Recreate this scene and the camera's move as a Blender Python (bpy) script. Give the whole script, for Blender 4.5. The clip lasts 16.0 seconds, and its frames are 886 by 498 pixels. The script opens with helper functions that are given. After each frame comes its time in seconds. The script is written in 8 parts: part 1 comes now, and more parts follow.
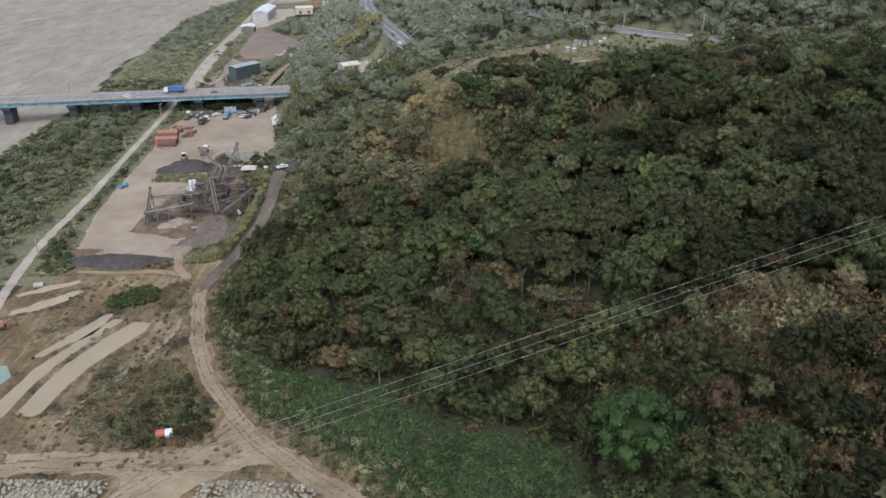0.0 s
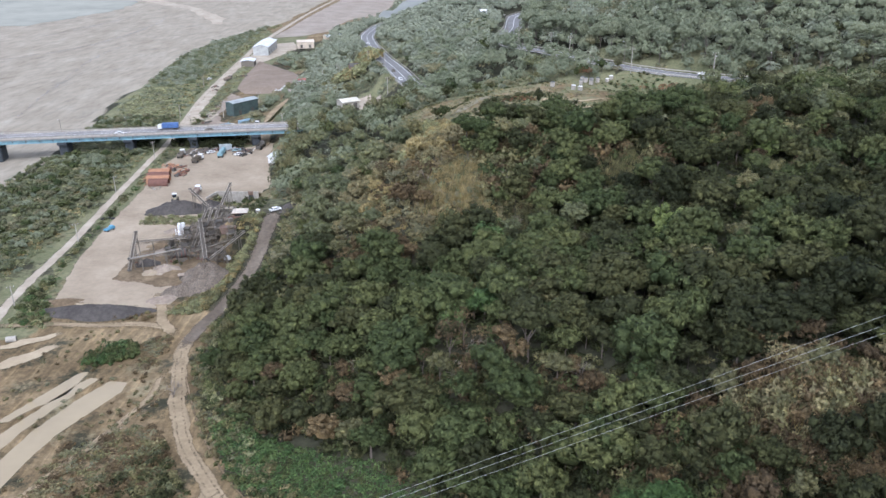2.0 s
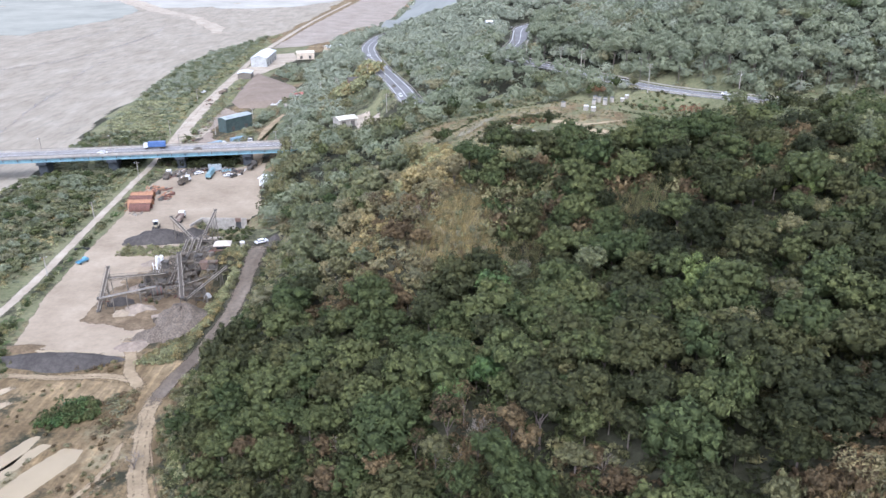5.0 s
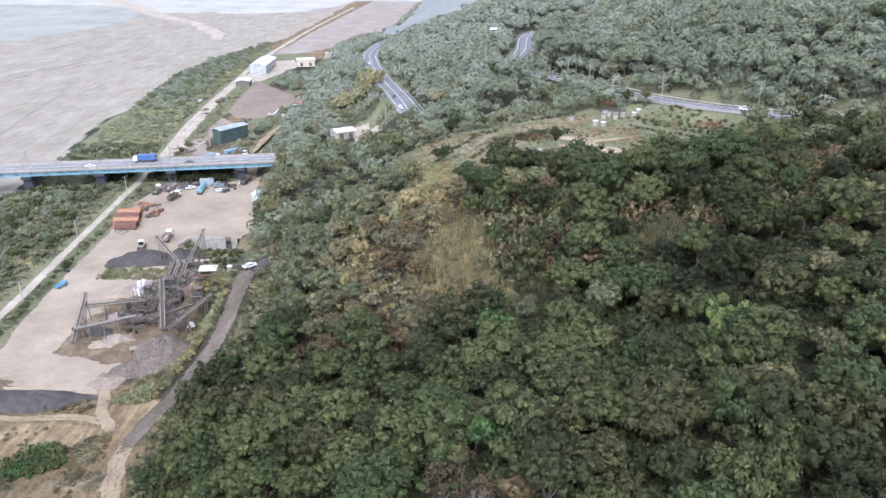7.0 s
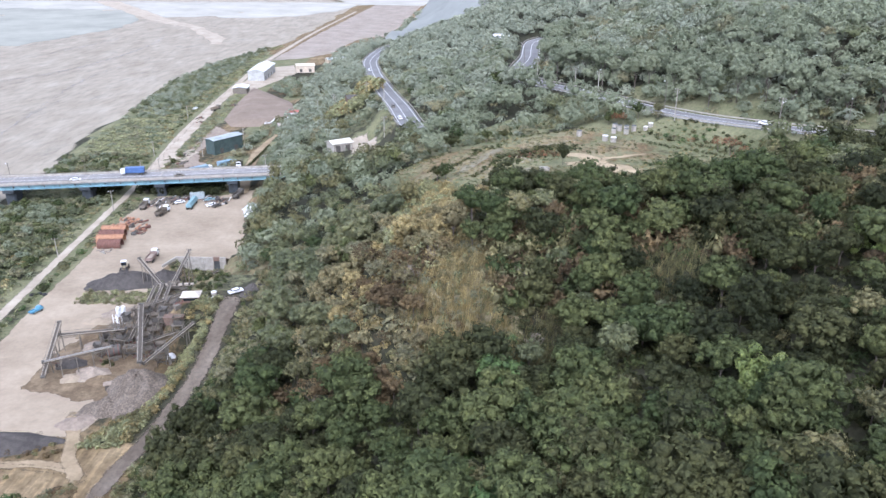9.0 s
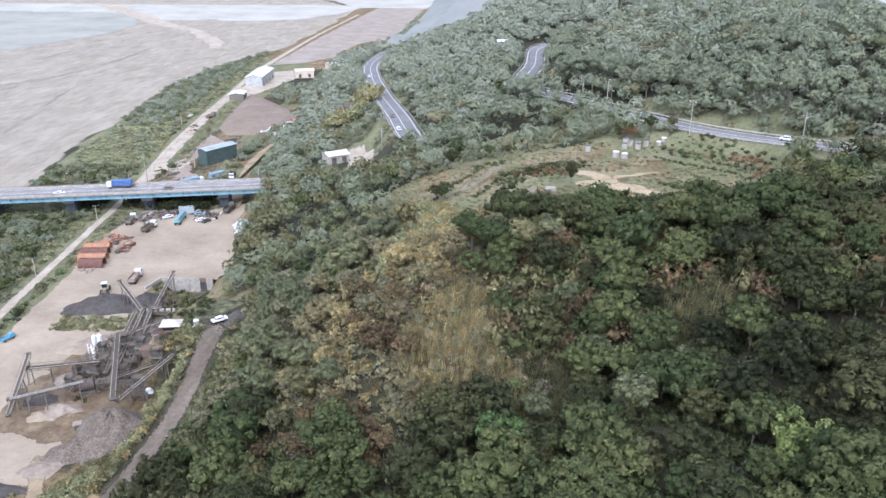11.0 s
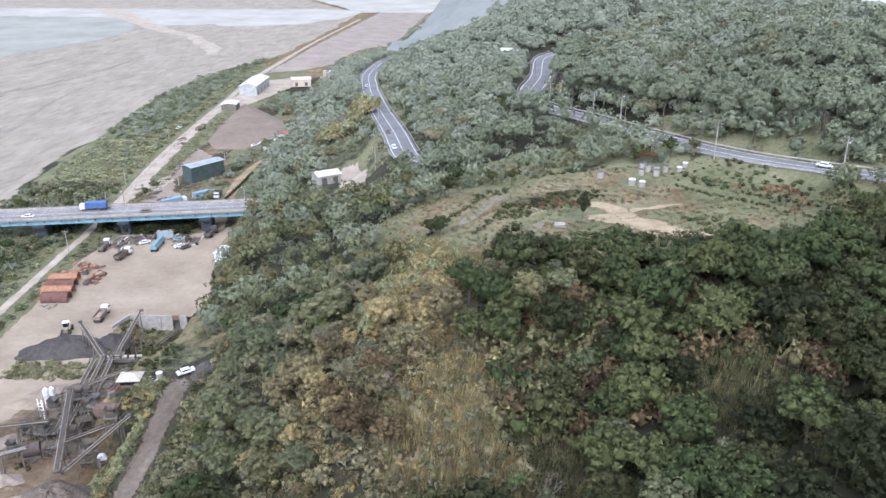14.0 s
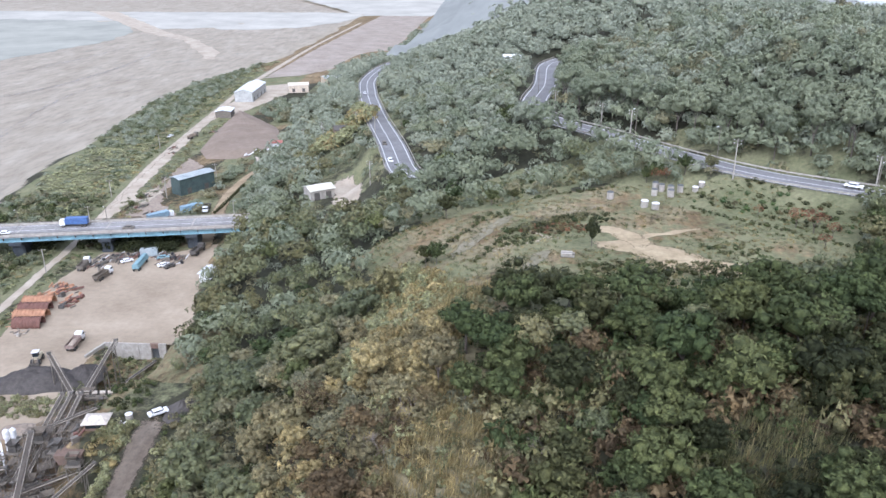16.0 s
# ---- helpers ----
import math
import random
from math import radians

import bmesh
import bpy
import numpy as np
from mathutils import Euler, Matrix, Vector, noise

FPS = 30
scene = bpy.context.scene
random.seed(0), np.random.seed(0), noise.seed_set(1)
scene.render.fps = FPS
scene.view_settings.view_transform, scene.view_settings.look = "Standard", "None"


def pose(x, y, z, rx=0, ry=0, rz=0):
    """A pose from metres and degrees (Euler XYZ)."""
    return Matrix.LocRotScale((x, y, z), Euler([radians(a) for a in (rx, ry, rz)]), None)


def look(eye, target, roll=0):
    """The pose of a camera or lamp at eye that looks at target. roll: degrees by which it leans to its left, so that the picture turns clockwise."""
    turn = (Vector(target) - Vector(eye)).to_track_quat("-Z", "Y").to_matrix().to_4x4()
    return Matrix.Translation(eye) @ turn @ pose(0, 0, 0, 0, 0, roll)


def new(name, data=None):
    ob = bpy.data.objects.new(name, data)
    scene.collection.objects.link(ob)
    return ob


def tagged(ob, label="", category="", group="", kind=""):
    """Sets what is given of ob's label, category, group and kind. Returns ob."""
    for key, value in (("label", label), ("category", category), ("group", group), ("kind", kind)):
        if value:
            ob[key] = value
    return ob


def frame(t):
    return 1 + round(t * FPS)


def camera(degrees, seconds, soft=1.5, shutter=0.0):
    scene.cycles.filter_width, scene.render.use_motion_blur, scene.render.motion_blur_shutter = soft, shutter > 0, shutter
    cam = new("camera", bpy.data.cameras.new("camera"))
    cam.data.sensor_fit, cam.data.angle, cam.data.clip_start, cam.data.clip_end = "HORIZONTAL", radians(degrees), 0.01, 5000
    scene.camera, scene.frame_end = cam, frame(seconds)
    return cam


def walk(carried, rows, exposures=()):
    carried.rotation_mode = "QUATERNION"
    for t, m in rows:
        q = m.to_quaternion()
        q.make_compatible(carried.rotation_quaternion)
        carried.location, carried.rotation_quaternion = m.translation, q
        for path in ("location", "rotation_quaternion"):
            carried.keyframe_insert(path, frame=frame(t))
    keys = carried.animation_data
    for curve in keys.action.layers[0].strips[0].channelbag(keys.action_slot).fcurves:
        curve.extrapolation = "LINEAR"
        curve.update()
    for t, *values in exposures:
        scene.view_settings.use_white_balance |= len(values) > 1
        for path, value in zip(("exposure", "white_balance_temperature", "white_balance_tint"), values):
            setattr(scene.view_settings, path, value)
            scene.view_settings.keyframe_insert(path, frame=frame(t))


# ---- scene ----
cam = camera(59.3, 16.0, soft=1.5)
PATH = [
    (0, (2.473, 0.934, 109.721), (2.432, 2.744, 108.87), 0.1),
    (0.5, (2.617, 4.789, 109.677), (2.573, 6.609, 108.851), 0.1),
    (1, (2.793, 8.579, 109.576), (2.747, 10.418, 108.79), 0.1),
    (1.5, (2.916, 12.553, 109.496), (2.869, 14.392, 108.711), 0.1),
    (2, (3.062, 16.657, 109.435), (3.012, 18.498, 108.653), 0.1),
    (2.5, (3.237, 20.93, 109.408), (3.185, 22.771, 108.628), 0.1),
    (3, (3.405, 25.2, 109.41), (3.35, 27.041, 108.632), 0.1),
    (3.5, (3.493, 29.463, 109.389), (3.436, 31.305, 108.613), 0.1),
    (4, (3.577, 33.738, 109.357), (3.518, 35.582, 108.585), 0.1),
    (6.5, (4.424, 55.629, 109.37), (4.351, 57.477, 108.61), 0.1),
    (7, (4.658, 59.938, 109.36), (4.582, 61.787, 108.603), 0.1),
    (7.5, (4.819, 64.204, 109.369), (4.741, 66.054, 108.612), 0.1),
    (8, (4.98, 68.56, 109.376), (4.899, 70.411, 108.622), 0.1),
    (8.5, (5.145, 72.929, 109.371), (5.062, 74.78, 108.619), 0.1),
    (9, (5.259, 77.298, 109.369), (5.173, 79.15, 108.618), 0.1),
    (11.5, (5.889, 98.81, 109.509), (5.792, 100.664, 108.764), 0.1),
    (12, (5.974, 103.252, 109.493), (5.876, 105.107, 108.75), 0.1),
    (12.5, (6.118, 107.712, 109.498), (6.018, 109.567, 108.756), 0.1),
    (13, (6.343, 112.216, 109.476), (6.24, 114.071, 108.734), 0.1),
    (13.5, (6.546, 116.668, 109.426), (6.44, 118.523, 108.686), 0.1),
    (14, (6.761, 121.08, 109.422), (6.653, 122.935, 108.682), 0.0),
    (14.5, (6.899, 125.472, 109.421), (6.789, 127.327, 108.682), 0.0),
    (15, (6.987, 129.782, 109.384), (6.876, 131.638, 108.646), 0.0),
    (15.5, (7.095, 134.093, 109.325), (6.981, 135.949, 108.588), 0.1),
    (16, (7.221, 138.359, 109.285), (7.106, 140.216, 108.55), 0.0),
]
walk(cam, [(t, look(eye, target, roll)) for t, eye, target, roll in PATH],
     exposures=[(0.0, 0.71, 5680, 14), (1.0, 1.0, 5510, 14), (2.0, 1.20, 5450, 15), (4.0, 1.48, 5410, 17), (8.0, 1.54, 5350, 18), (16.0, 1.38, 5400, 17)])

# ---- light ----
world = bpy.data.worlds.new("overcast_sky")
scene.world = world
world.use_nodes = True
wn, wl = world.node_tree.nodes, world.node_tree.links
sky = wn.new("ShaderNodeTexSky")
sky.sky_type = "NISHITA"
sky.sun_disc = False
sky.sun_elevation, sky.sun_rotation = radians(48), radians(200)
sky.air_density, sky.dust_density, sky.ozone_density = 1.0, 2.0, 1.0
grey = wn.new("ShaderNodeHueSaturation")
grey.inputs["Saturation"].default_value = 0.28
wl.new(sky.outputs[0], grey.inputs["Color"])
wl.new(grey.outputs[0], wn["Background"].inputs[0])
wn["Background"].inputs[1].default_value = 0.135

sun_data = bpy.data.lights.new("sun", "SUN")
sun_data.energy, sun_data.angle, sun_data.color = 0.75, radians(35), (1.0, 0.96, 0.9)
sun = new("sun", sun_data)
sun.matrix_world = look((0, 0, 300), (-40, 110, 150))

# ---- materials ----
def material(name, rough=0.8, spec=0.3, metal=0.0):
    m = bpy.data.materials.new(name)
    m.use_nodes = True
    b = m.node_tree.nodes["Principled BSDF"]
    b.inputs["Roughness"].default_value = rough
    b.inputs["Specular IOR Level"].default_value = spec
    b.inputs["Metallic"].default_value = metal
    return m, m.node_tree.nodes, m.node_tree.links, b


def noise_tex(n, l, scale, detail=4.0, rough=0.6, coords=None, stretch=None, turn=0.0):
    t = n.new("ShaderNodeTexNoise")
    t.inputs["Scale"].default_value = scale
    t.inputs["Detail"].default_value = detail
    t.inputs["Roughness"].default_value = rough
    if coords is None:
        g = n.new("ShaderNodeNewGeometry")
        coords = g.outputs["Position"]
    if stretch:
        mp = n.new("ShaderNodeMapping")
        mp.inputs["Scale"].default_value = stretch
        mp.inputs["Rotation"].default_value = (0, 0, radians(turn))
        l.new(coords, mp.inputs["Vector"])
        coords = mp.outputs[0]
    l.new(coords, t.inputs["Vector"])
    return t.outputs["Fac"]


def ramp(n, l, fac, *stops):
    r = n.new("ShaderNodeValToRGB")
    e = r.color_ramp.elements
    while len(e) < len(stops):
        e.new(0.5)
    for el, (p, c) in zip(e, stops):
        el.position, el.color = p, (*c, 1)
    l.new(fac, r.inputs[0])
    return r.outputs[0]


def blend(n, l, fac, a, b, mode="MIX"):
    x = n.new("ShaderNodeMix")
    x.data_type, x.blend_type = "RGBA", mode
    for sock, v in ((x.inputs[0], fac), (x.inputs[6], a), (x.inputs[7], b)):
        if isinstance(v, (int, float)):
            sock.default_value = v
        elif isinstance(v, tuple):
            sock.default_value = (*v, 1)
        else:
            l.new(v, sock)
    return x.outputs[2]


def bump(n, l, b, height, strength=0.5, dist=0.1):
    k = n.new("ShaderNodeBump")
    k.inputs["Strength"].default_value, k.inputs["Distance"].default_value = strength, dist
    l.new(height, k.inputs["Height"])
    l.new(k.outputs[0], b.inputs["Normal"])


def attr(n, name):
    a = n.new("ShaderNodeAttribute")
    a.attribute_name = name
    return a.outputs["Fac"]


def leaf_material(name, dark, mid, light, rough=0.65, spec=0.25, haze_sheen=0.0):
    """Foliage: each plant has its own hue, each leaf cluster its own value."""
    dark, mid, light = ((r * 1.05, g * 1.03, bl * 0.95) for r, g, bl in (dark, mid, light))
    m, n, l, b = material(name, rough, spec)
    info, geo = n.new("ShaderNodeObjectInfo"), n.new("ShaderNodeNewGeometry")
    add = n.new("ShaderNodeMath")
    add.operation = "ADD"
    l.new(info.outputs["Random"], add.inputs[0])
    l.new(attr(n, "tint"), add.inputs[1])
    fr = n.new("ShaderNodeMath")
    fr.operation = "FRACT"
    l.new(add.outputs[0], fr.inputs[0])
    c = ramp(n, l, fr.outputs[0], (0.0, dark), (0.5, mid), (1.0, light))
    # weaker contrast in foliage that carries painted haze
    k = 0.32 if haze_sheen > 0.1 else 1.0
    v = ramp(n, l, geo.outputs["Random Per Island"], (0.0, (1 - 0.26 * k,) * 3), (0.6, (1.0, 1.0, 1.0)), (1.0, (1 + 0.32 * k, 1 + 0.3 * k, 1 + 0.24 * k)))
    c = blend(n, l, 1.0, c, v, "MULTIPLY")
    patch = ramp(n, l, noise_tex(n, l, 0.55, 2.0), (0.3, (1 - 0.28 * k, 1 - 0.25 * k, 1 - 0.22 * k)), (0.7, (1 + 0.2 * k, 1 + 0.15 * k, 1 + 0.05 * k)))
    c = blend(n, l, 1.0, c, patch, "MULTIPLY")
    fine = noise_tex(n, l, 2.6, 4.0, 0.75)
    c = blend(n, l, 1.0, c, ramp(n, l, fine, (0.36, (1 - 0.26 * k, 1 - 0.25 * k, 1 - 0.25 * k)), (0.5, (1.02, 1.02, 1.0)), (0.64, (1 + 0.36 * k, 1 + 0.34 * k, 1 + 0.28 * k))), "MULTIPLY")
    l.new(c, b.inputs["Base Color"])
    bump(n, l, b, fine, 0.6, 0.3)
    # pale sheen put on the leaves to stand for aerial haze
    b.inputs["Sheen Weight"].default_value = haze_sheen
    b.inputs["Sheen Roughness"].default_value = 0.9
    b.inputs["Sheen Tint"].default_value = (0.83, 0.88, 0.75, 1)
    return m


def plain(name, color, rough=0.6, metal=0.0, spec=0.4, vary=0.25, scale=1.2, dirt=(0.16, 0.13, 0.1), dirty=0.35):
    """Painted or bare surface with patchy value and dirt."""
    m, n, l, b = material(name, rough, spec, metal)
    f = noise_tex(n, l, scale, 5.0)
    hi = tuple(min(1, c * (1 + vary)) for c in color)
    lo = tuple(c * (1 - vary) for c in color)
    c = ramp(n, l, f, (0.3, lo), (0.7, hi))
    k = ramp(n, l, noise_tex(n, l, scale * 3.7, 6.0, 0.7), (0.5, (0, 0, 0)), (0.72, (dirty, dirty, dirty)))
    l.new(blend(n, l, k, c, dirt), b.inputs["Base Color"])
    return m


def earth(name, a, c, d, big=0.06, small=0.9, rough=0.95, stretch=None, turn=0.0, relief=0.3, stones=0.0, grain=0.26):
    """Loose ground: wide stains, fine grain and relief."""
    m, n, l, b = material(name, rough, 0.15)
    f = noise_tex(n, l, big, 5.0, 0.65, stretch=stretch, turn=turn)
    col = ramp(n, l, f, (0.32, a), (0.5, c), (0.68, d))
    g = noise_tex(n, l, small, 6.0, 0.7)
    col = blend(n, l, 1.0, col, ramp(n, l, g, (0.3, (1 - grain,) * 3), (0.7, (1 + grain, 1 + grain * 0.97, 1 + grain * 0.9))), "MULTIPLY")
    if stones:
        vo = n.new("ShaderNodeTexVoronoi")
        vo.inputs["Scale"].default_value = stones
        gg = n.new("ShaderNodeNewGeometry")
        l.new(gg.outputs["Position"], vo.inputs["Vector"])
        hs = n.new("ShaderNodeSeparateColor")
        l.new(vo.outputs["Color"], hs.inputs[0])
        col = blend(n, l, 1.0, col, ramp(n, l, hs.outputs[0], (0.0, (0.68, 0.68, 0.68)), (1.0, (1.32, 1.3, 1.28))), "MULTIPLY")
    l.new(col, b.inputs["Base Color"])
    bump(n, l, b, g, relief, 0.25)
    ragged_rim(n, l, b)
    return m


def ragged_rim(n, l, b, scale=0.9):
    """Lets a thin layer of ground thin out in patches towards its border."""
    k = n.new("ShaderNodeMath")
    k.operation = "MULTIPLY_ADD"
    l.new(noise_tex(n, l, scale, 6.0, 0.75), k.inputs[0])
    k.inputs[1].default_value = 1.1
    l.new(attr(n, "rim"), k.inputs[2])
    l.new(ramp(n, l, k.outputs[0], (0.78, (1, 1, 1)), (1.2, (0, 0, 0))), b.inputs["Alpha"])


def water(name, color, rough=0.12):
    m, n, l, b = material(name, rough, 0.5)
    l.new(ramp(n, l, noise_tex(n, l, 0.12, 3.0), (0.3, tuple(c * 0.88 for c in color)), (0.7, color)), b.inputs["Base Color"])
    bump(n, l, b, noise_tex(n, l, 1.6, 3.0), 0.05, 0.05)
    return m


LEAF = {
    "dark": leaf_material("dark_foliage", (0.036, 0.041, 0.020), (0.051, 0.056, 0.028), (0.072, 0.075, 0.035), 0.7, 0.1),
    "mid": leaf_material("green_foliage", (0.046, 0.063, 0.028), (0.066, 0.081, 0.036), (0.093, 0.104, 0.046), 0.7, 0.1),
    "grey": leaf_material("grey_green_foliage", (0.084, 0.097, 0.051), (0.109, 0.120, 0.061), (0.142, 0.147, 0.076), haze_sheen=0.03),
    "olive": leaf_material("olive_foliage", (0.098, 0.098, 0.050), (0.129, 0.124, 0.063), (0.168, 0.156, 0.079)),
    "brown": leaf_material("dry_brown_foliage", (0.078, 0.058, 0.037), (0.106, 0.079, 0.048), (0.151, 0.114, 0.067), 0.7, 0.1),
    "bright": leaf_material("bright_green_foliage", (0.050, 0.090, 0.031), (0.069, 0.112, 0.040), (0.092, 0.138, 0.053)),
    "red": leaf_material("rust_red_foliage", (0.16, 0.070, 0.046), (0.20, 0.090, 0.055), (0.25, 0.12, 0.07)),
    "straw": leaf_material("dry_straw_grass", (0.180, 0.146, 0.074), (0.252, 0.207, 0.108), (0.329, 0.278, 0.150), 0.8, 0.1),
    "pale": leaf_material("pale_yellow_green_foliage", (0.178, 0.190, 0.102), (0.222, 0.228, 0.125), (0.272, 0.274, 0.152), haze_sheen=0.03),
    "lush": leaf_material("lush_green_foliage", (0.030, 0.058, 0.020), (0.040, 0.073, 0.026), (0.054, 0.090, 0.034), 0.75, 0.1),
    "bamboo": leaf_material("yellow_green_bamboo", (0.120, 0.155, 0.052), (0.150, 0.188, 0.066), (0.185, 0.222, 0.084)),
    # haze, hazeb and dusty: aerial haze put into paler leaf colours
    "haze": leaf_material("hazed_blue_green_foliage", (0.148, 0.166, 0.120), (0.172, 0.190, 0.136), (0.200, 0.214, 0.153), 0.75, 0.15, 0.22),
    "hazeb": leaf_material("hazed_brown_foliage", (0.151, 0.150, 0.115), (0.173, 0.170, 0.129), (0.196, 0.190, 0.143), 0.75, 0.15, 0.22),
    # deep: shade and corner falloff put into a near-black leaf colour
    "deep": leaf_material("shade_dark_green_foliage", (0.021, 0.026, 0.014), (0.031, 0.035, 0.017), (0.043, 0.048, 0.022), 0.7, 0.1),
    "dusty": leaf_material("hazed_green_foliage", (0.112, 0.131, 0.081), (0.137, 0.155, 0.094), (0.166, 0.183, 0.111), 0.75, 0.15, 0.16),
    "scrub": leaf_material("grey_olive_scrub", (0.128, 0.127, 0.078), (0.159, 0.152, 0.093), (0.198, 0.185, 0.114), haze_sheen=0.02),
    "tan": leaf_material("dry_tan_brush", (0.141, 0.124, 0.075), (0.182, 0.162, 0.097), (0.231, 0.208, 0.123), 0.8, 0.1),
}
BARK = plain("bark", (0.13, 0.105, 0.085), 0.9, scale=3.0)
TWIG = plain("pale_bare_twigs", (0.24, 0.205, 0.17), 0.9, scale=3.0)
YARD = earth("packed_yard_dust", (0.257, 0.205, 0.144), (0.325, 0.263, 0.187), (0.392, 0.321, 0.233), 0.05, 0.6, relief=0.04, grain=0.1)
TANBANK = earth("tan_grassy_bank", (0.16, 0.148, 0.095), (0.205, 0.185, 0.125), (0.265, 0.238, 0.168), 0.25, 0.9, relief=0.2, grain=0.25)
TANPATH = earth("tan_bare_path", (0.279, 0.224, 0.137), (0.360, 0.287, 0.178), (0.439, 0.357, 0.230), 0.22, 0.9, relief=0.12, grain=0.2)
TRACK = earth("dirt_track", (0.212, 0.163, 0.099), (0.288, 0.222, 0.139), (0.364, 0.284, 0.180), 0.12, 0.8, relief=0.12, grain=0.14)
RUT = earth("dark_wheel_rut", (0.160, 0.124, 0.078), (0.205, 0.160, 0.102), (0.260, 0.207, 0.134), 0.2, 0.9, relief=0.15, grain=0.15)
PALEDUST = earth("pale_dust_streak", (0.330, 0.264, 0.173), (0.379, 0.305, 0.202), (0.430, 0.351, 0.238), 0.2, 0.9, relief=0.05, grain=0.08)
ROADDIRT = earth("pale_dirt_road", (0.310, 0.261, 0.196), (0.388, 0.329, 0.251), (0.456, 0.395, 0.306), 0.1, 0.9, relief=0.08, grain=0.1)
GREYROAD = earth("grey_gravel_road", (0.106, 0.084, 0.063), (0.142, 0.115, 0.087), (0.196, 0.162, 0.125), 0.14, 0.8, stretch=(1.4, 0.35, 1), turn=8, relief=0.15)
GRAVEL = earth("grey_gravel", (0.126, 0.102, 0.078), (0.150, 0.123, 0.096), (0.182, 0.152, 0.122), 0.15, 1.3, relief=0.6, stones=3.4)
SAND = earth("dark_wet_sand", (0.062, 0.055, 0.049), (0.080, 0.071, 0.063), (0.105, 0.094, 0.084), 0.12, 0.9, relief=0.3)
BROWNHEAP = earth("brown_gravel_heap", (0.240, 0.190, 0.147), (0.280, 0.228, 0.176), (0.330, 0.271, 0.210), 0.08, 0.7, relief=0.5)
STOCKPILE = earth("brown_stockpile_gravel", (0.195, 0.149, 0.110), (0.221, 0.173, 0.130), (0.258, 0.204, 0.158), 0.06, 0.5, relief=0.3, grain=0.12)
FIELD = earth("ploughed_field", (0.25, 0.208, 0.165), (0.30, 0.254, 0.205), (0.35, 0.302, 0.25), 0.05, 0.5)
ASPHALT = earth("grey_asphalt", (0.17, 0.165, 0.16), (0.20, 0.195, 0.19), (0.24, 0.235, 0.23), 0.1, 1.5, relief=0.05)
DECKTOP = earth("worn_deck_asphalt", (0.22, 0.208, 0.193), (0.255, 0.243, 0.227), (0.30, 0.287, 0.27), 0.15, 1.2, relief=0.05)
WHITE = plain("white_paint", (0.72, 0.71, 0.69), 0.5, dirty=0.2)
LINE = plain("road_marking", (0.62, 0.61, 0.58), 0.7, dirty=0.3)
CONCRETE = plain("weathered_concrete", (0.372, 0.339, 0.286), 0.85, scale=0.7)
DARKCONC = plain("dark_pier_concrete", (0.105, 0.11, 0.108), 0.8, scale=0.6)
BLUESTEEL = plain("light_blue_girder_paint", (0.19, 0.32, 0.36), 0.5, scale=0.5)
STEEL = plain("dusty_grey_steel", (0.185, 0.160, 0.127), 0.7, 0.2, scale=1.0)
RAILPALE = plain("dusty_pale_rail", (0.370, 0.323, 0.257), 0.7, 0.1, scale=1.0)
GRIME = plain("grimy_brown_steel", (0.135, 0.111, 0.082), 0.8, 0.1, scale=1.0)
PIERDARK = plain("blue_black_pier", (0.045, 0.052, 0.058), 0.8, scale=0.6)
DARKSTEEL = plain("dark_machine_steel", (0.110, 0.099, 0.084), 0.7, 0.2, scale=1.0)
BELT = plain("dusty_conveyor_belt", (0.086, 0.071, 0.054), 0.85, scale=0.8)
RUST = plain("rusty_red_steel", (0.16, 0.078, 0.057), 0.8, scale=0.8)
ORANGE = plain("orange_steel_paint", (0.38, 0.20, 0.11), 0.7, scale=0.7, dirt=(0.25, 0.115, 0.065), dirty=0.65)
PALEBLUE = plain("pale_blue_canvas", (0.23, 0.33, 0.39), 0.7)
BLUE = plain("blue_paint", (0.075, 0.14, 0.31), 0.5)
TEAL = plain("teal_paint", (0.21, 0.33, 0.35), 0.5)
GREENTIN = plain("dark_green_corrugated_steel", (0.063, 0.092, 0.085), 0.55, scale=0.4)
PALEROOF = plain("pale_roof_sheet", (0.62, 0.63, 0.62), 0.5, scale=0.3)
GREYROOF = plain("grey_roof_sheet", (0.340, 0.372, 0.361), 0.5, scale=0.3)
CANVAS = plain("cream_tent_canvas", (0.50, 0.44, 0.36), 0.8, dirty=0.2)
BRICKY = plain("brown_plank_wall", (0.20, 0.13, 0.095), 0.8)
TYRE = plain("black_rubber", (0.025, 0.025, 0.025), 0.85)
GLASS = material("dark_window_glass", 0.08, 0.6)[0]
GLASS.node_tree.nodes["Principled BSDF"].inputs["Base Color"].default_value = (0.02, 0.025, 0.03, 1)
CABLE = plain("pale_aluminium_cable", (0.42, 0.42, 0.40), 0.5, 0.3)
SCARP = earth("dark_gravel_scarp", (0.232, 0.207, 0.177), (0.287, 0.259, 0.222), (0.354, 0.320, 0.276), 0.1, 0.8, relief=0.4)
STONE = earth("pale_boulder", (0.253, 0.220, 0.158), (0.328, 0.288, 0.208), (0.402, 0.356, 0.258), 0.6, 3.0, relief=0.4)
MUD = earth("dark_plant_mud", (0.118, 0.085, 0.052), (0.171, 0.127, 0.079), (0.265, 0.200, 0.127), 0.16, 0.9, relief=0.5)


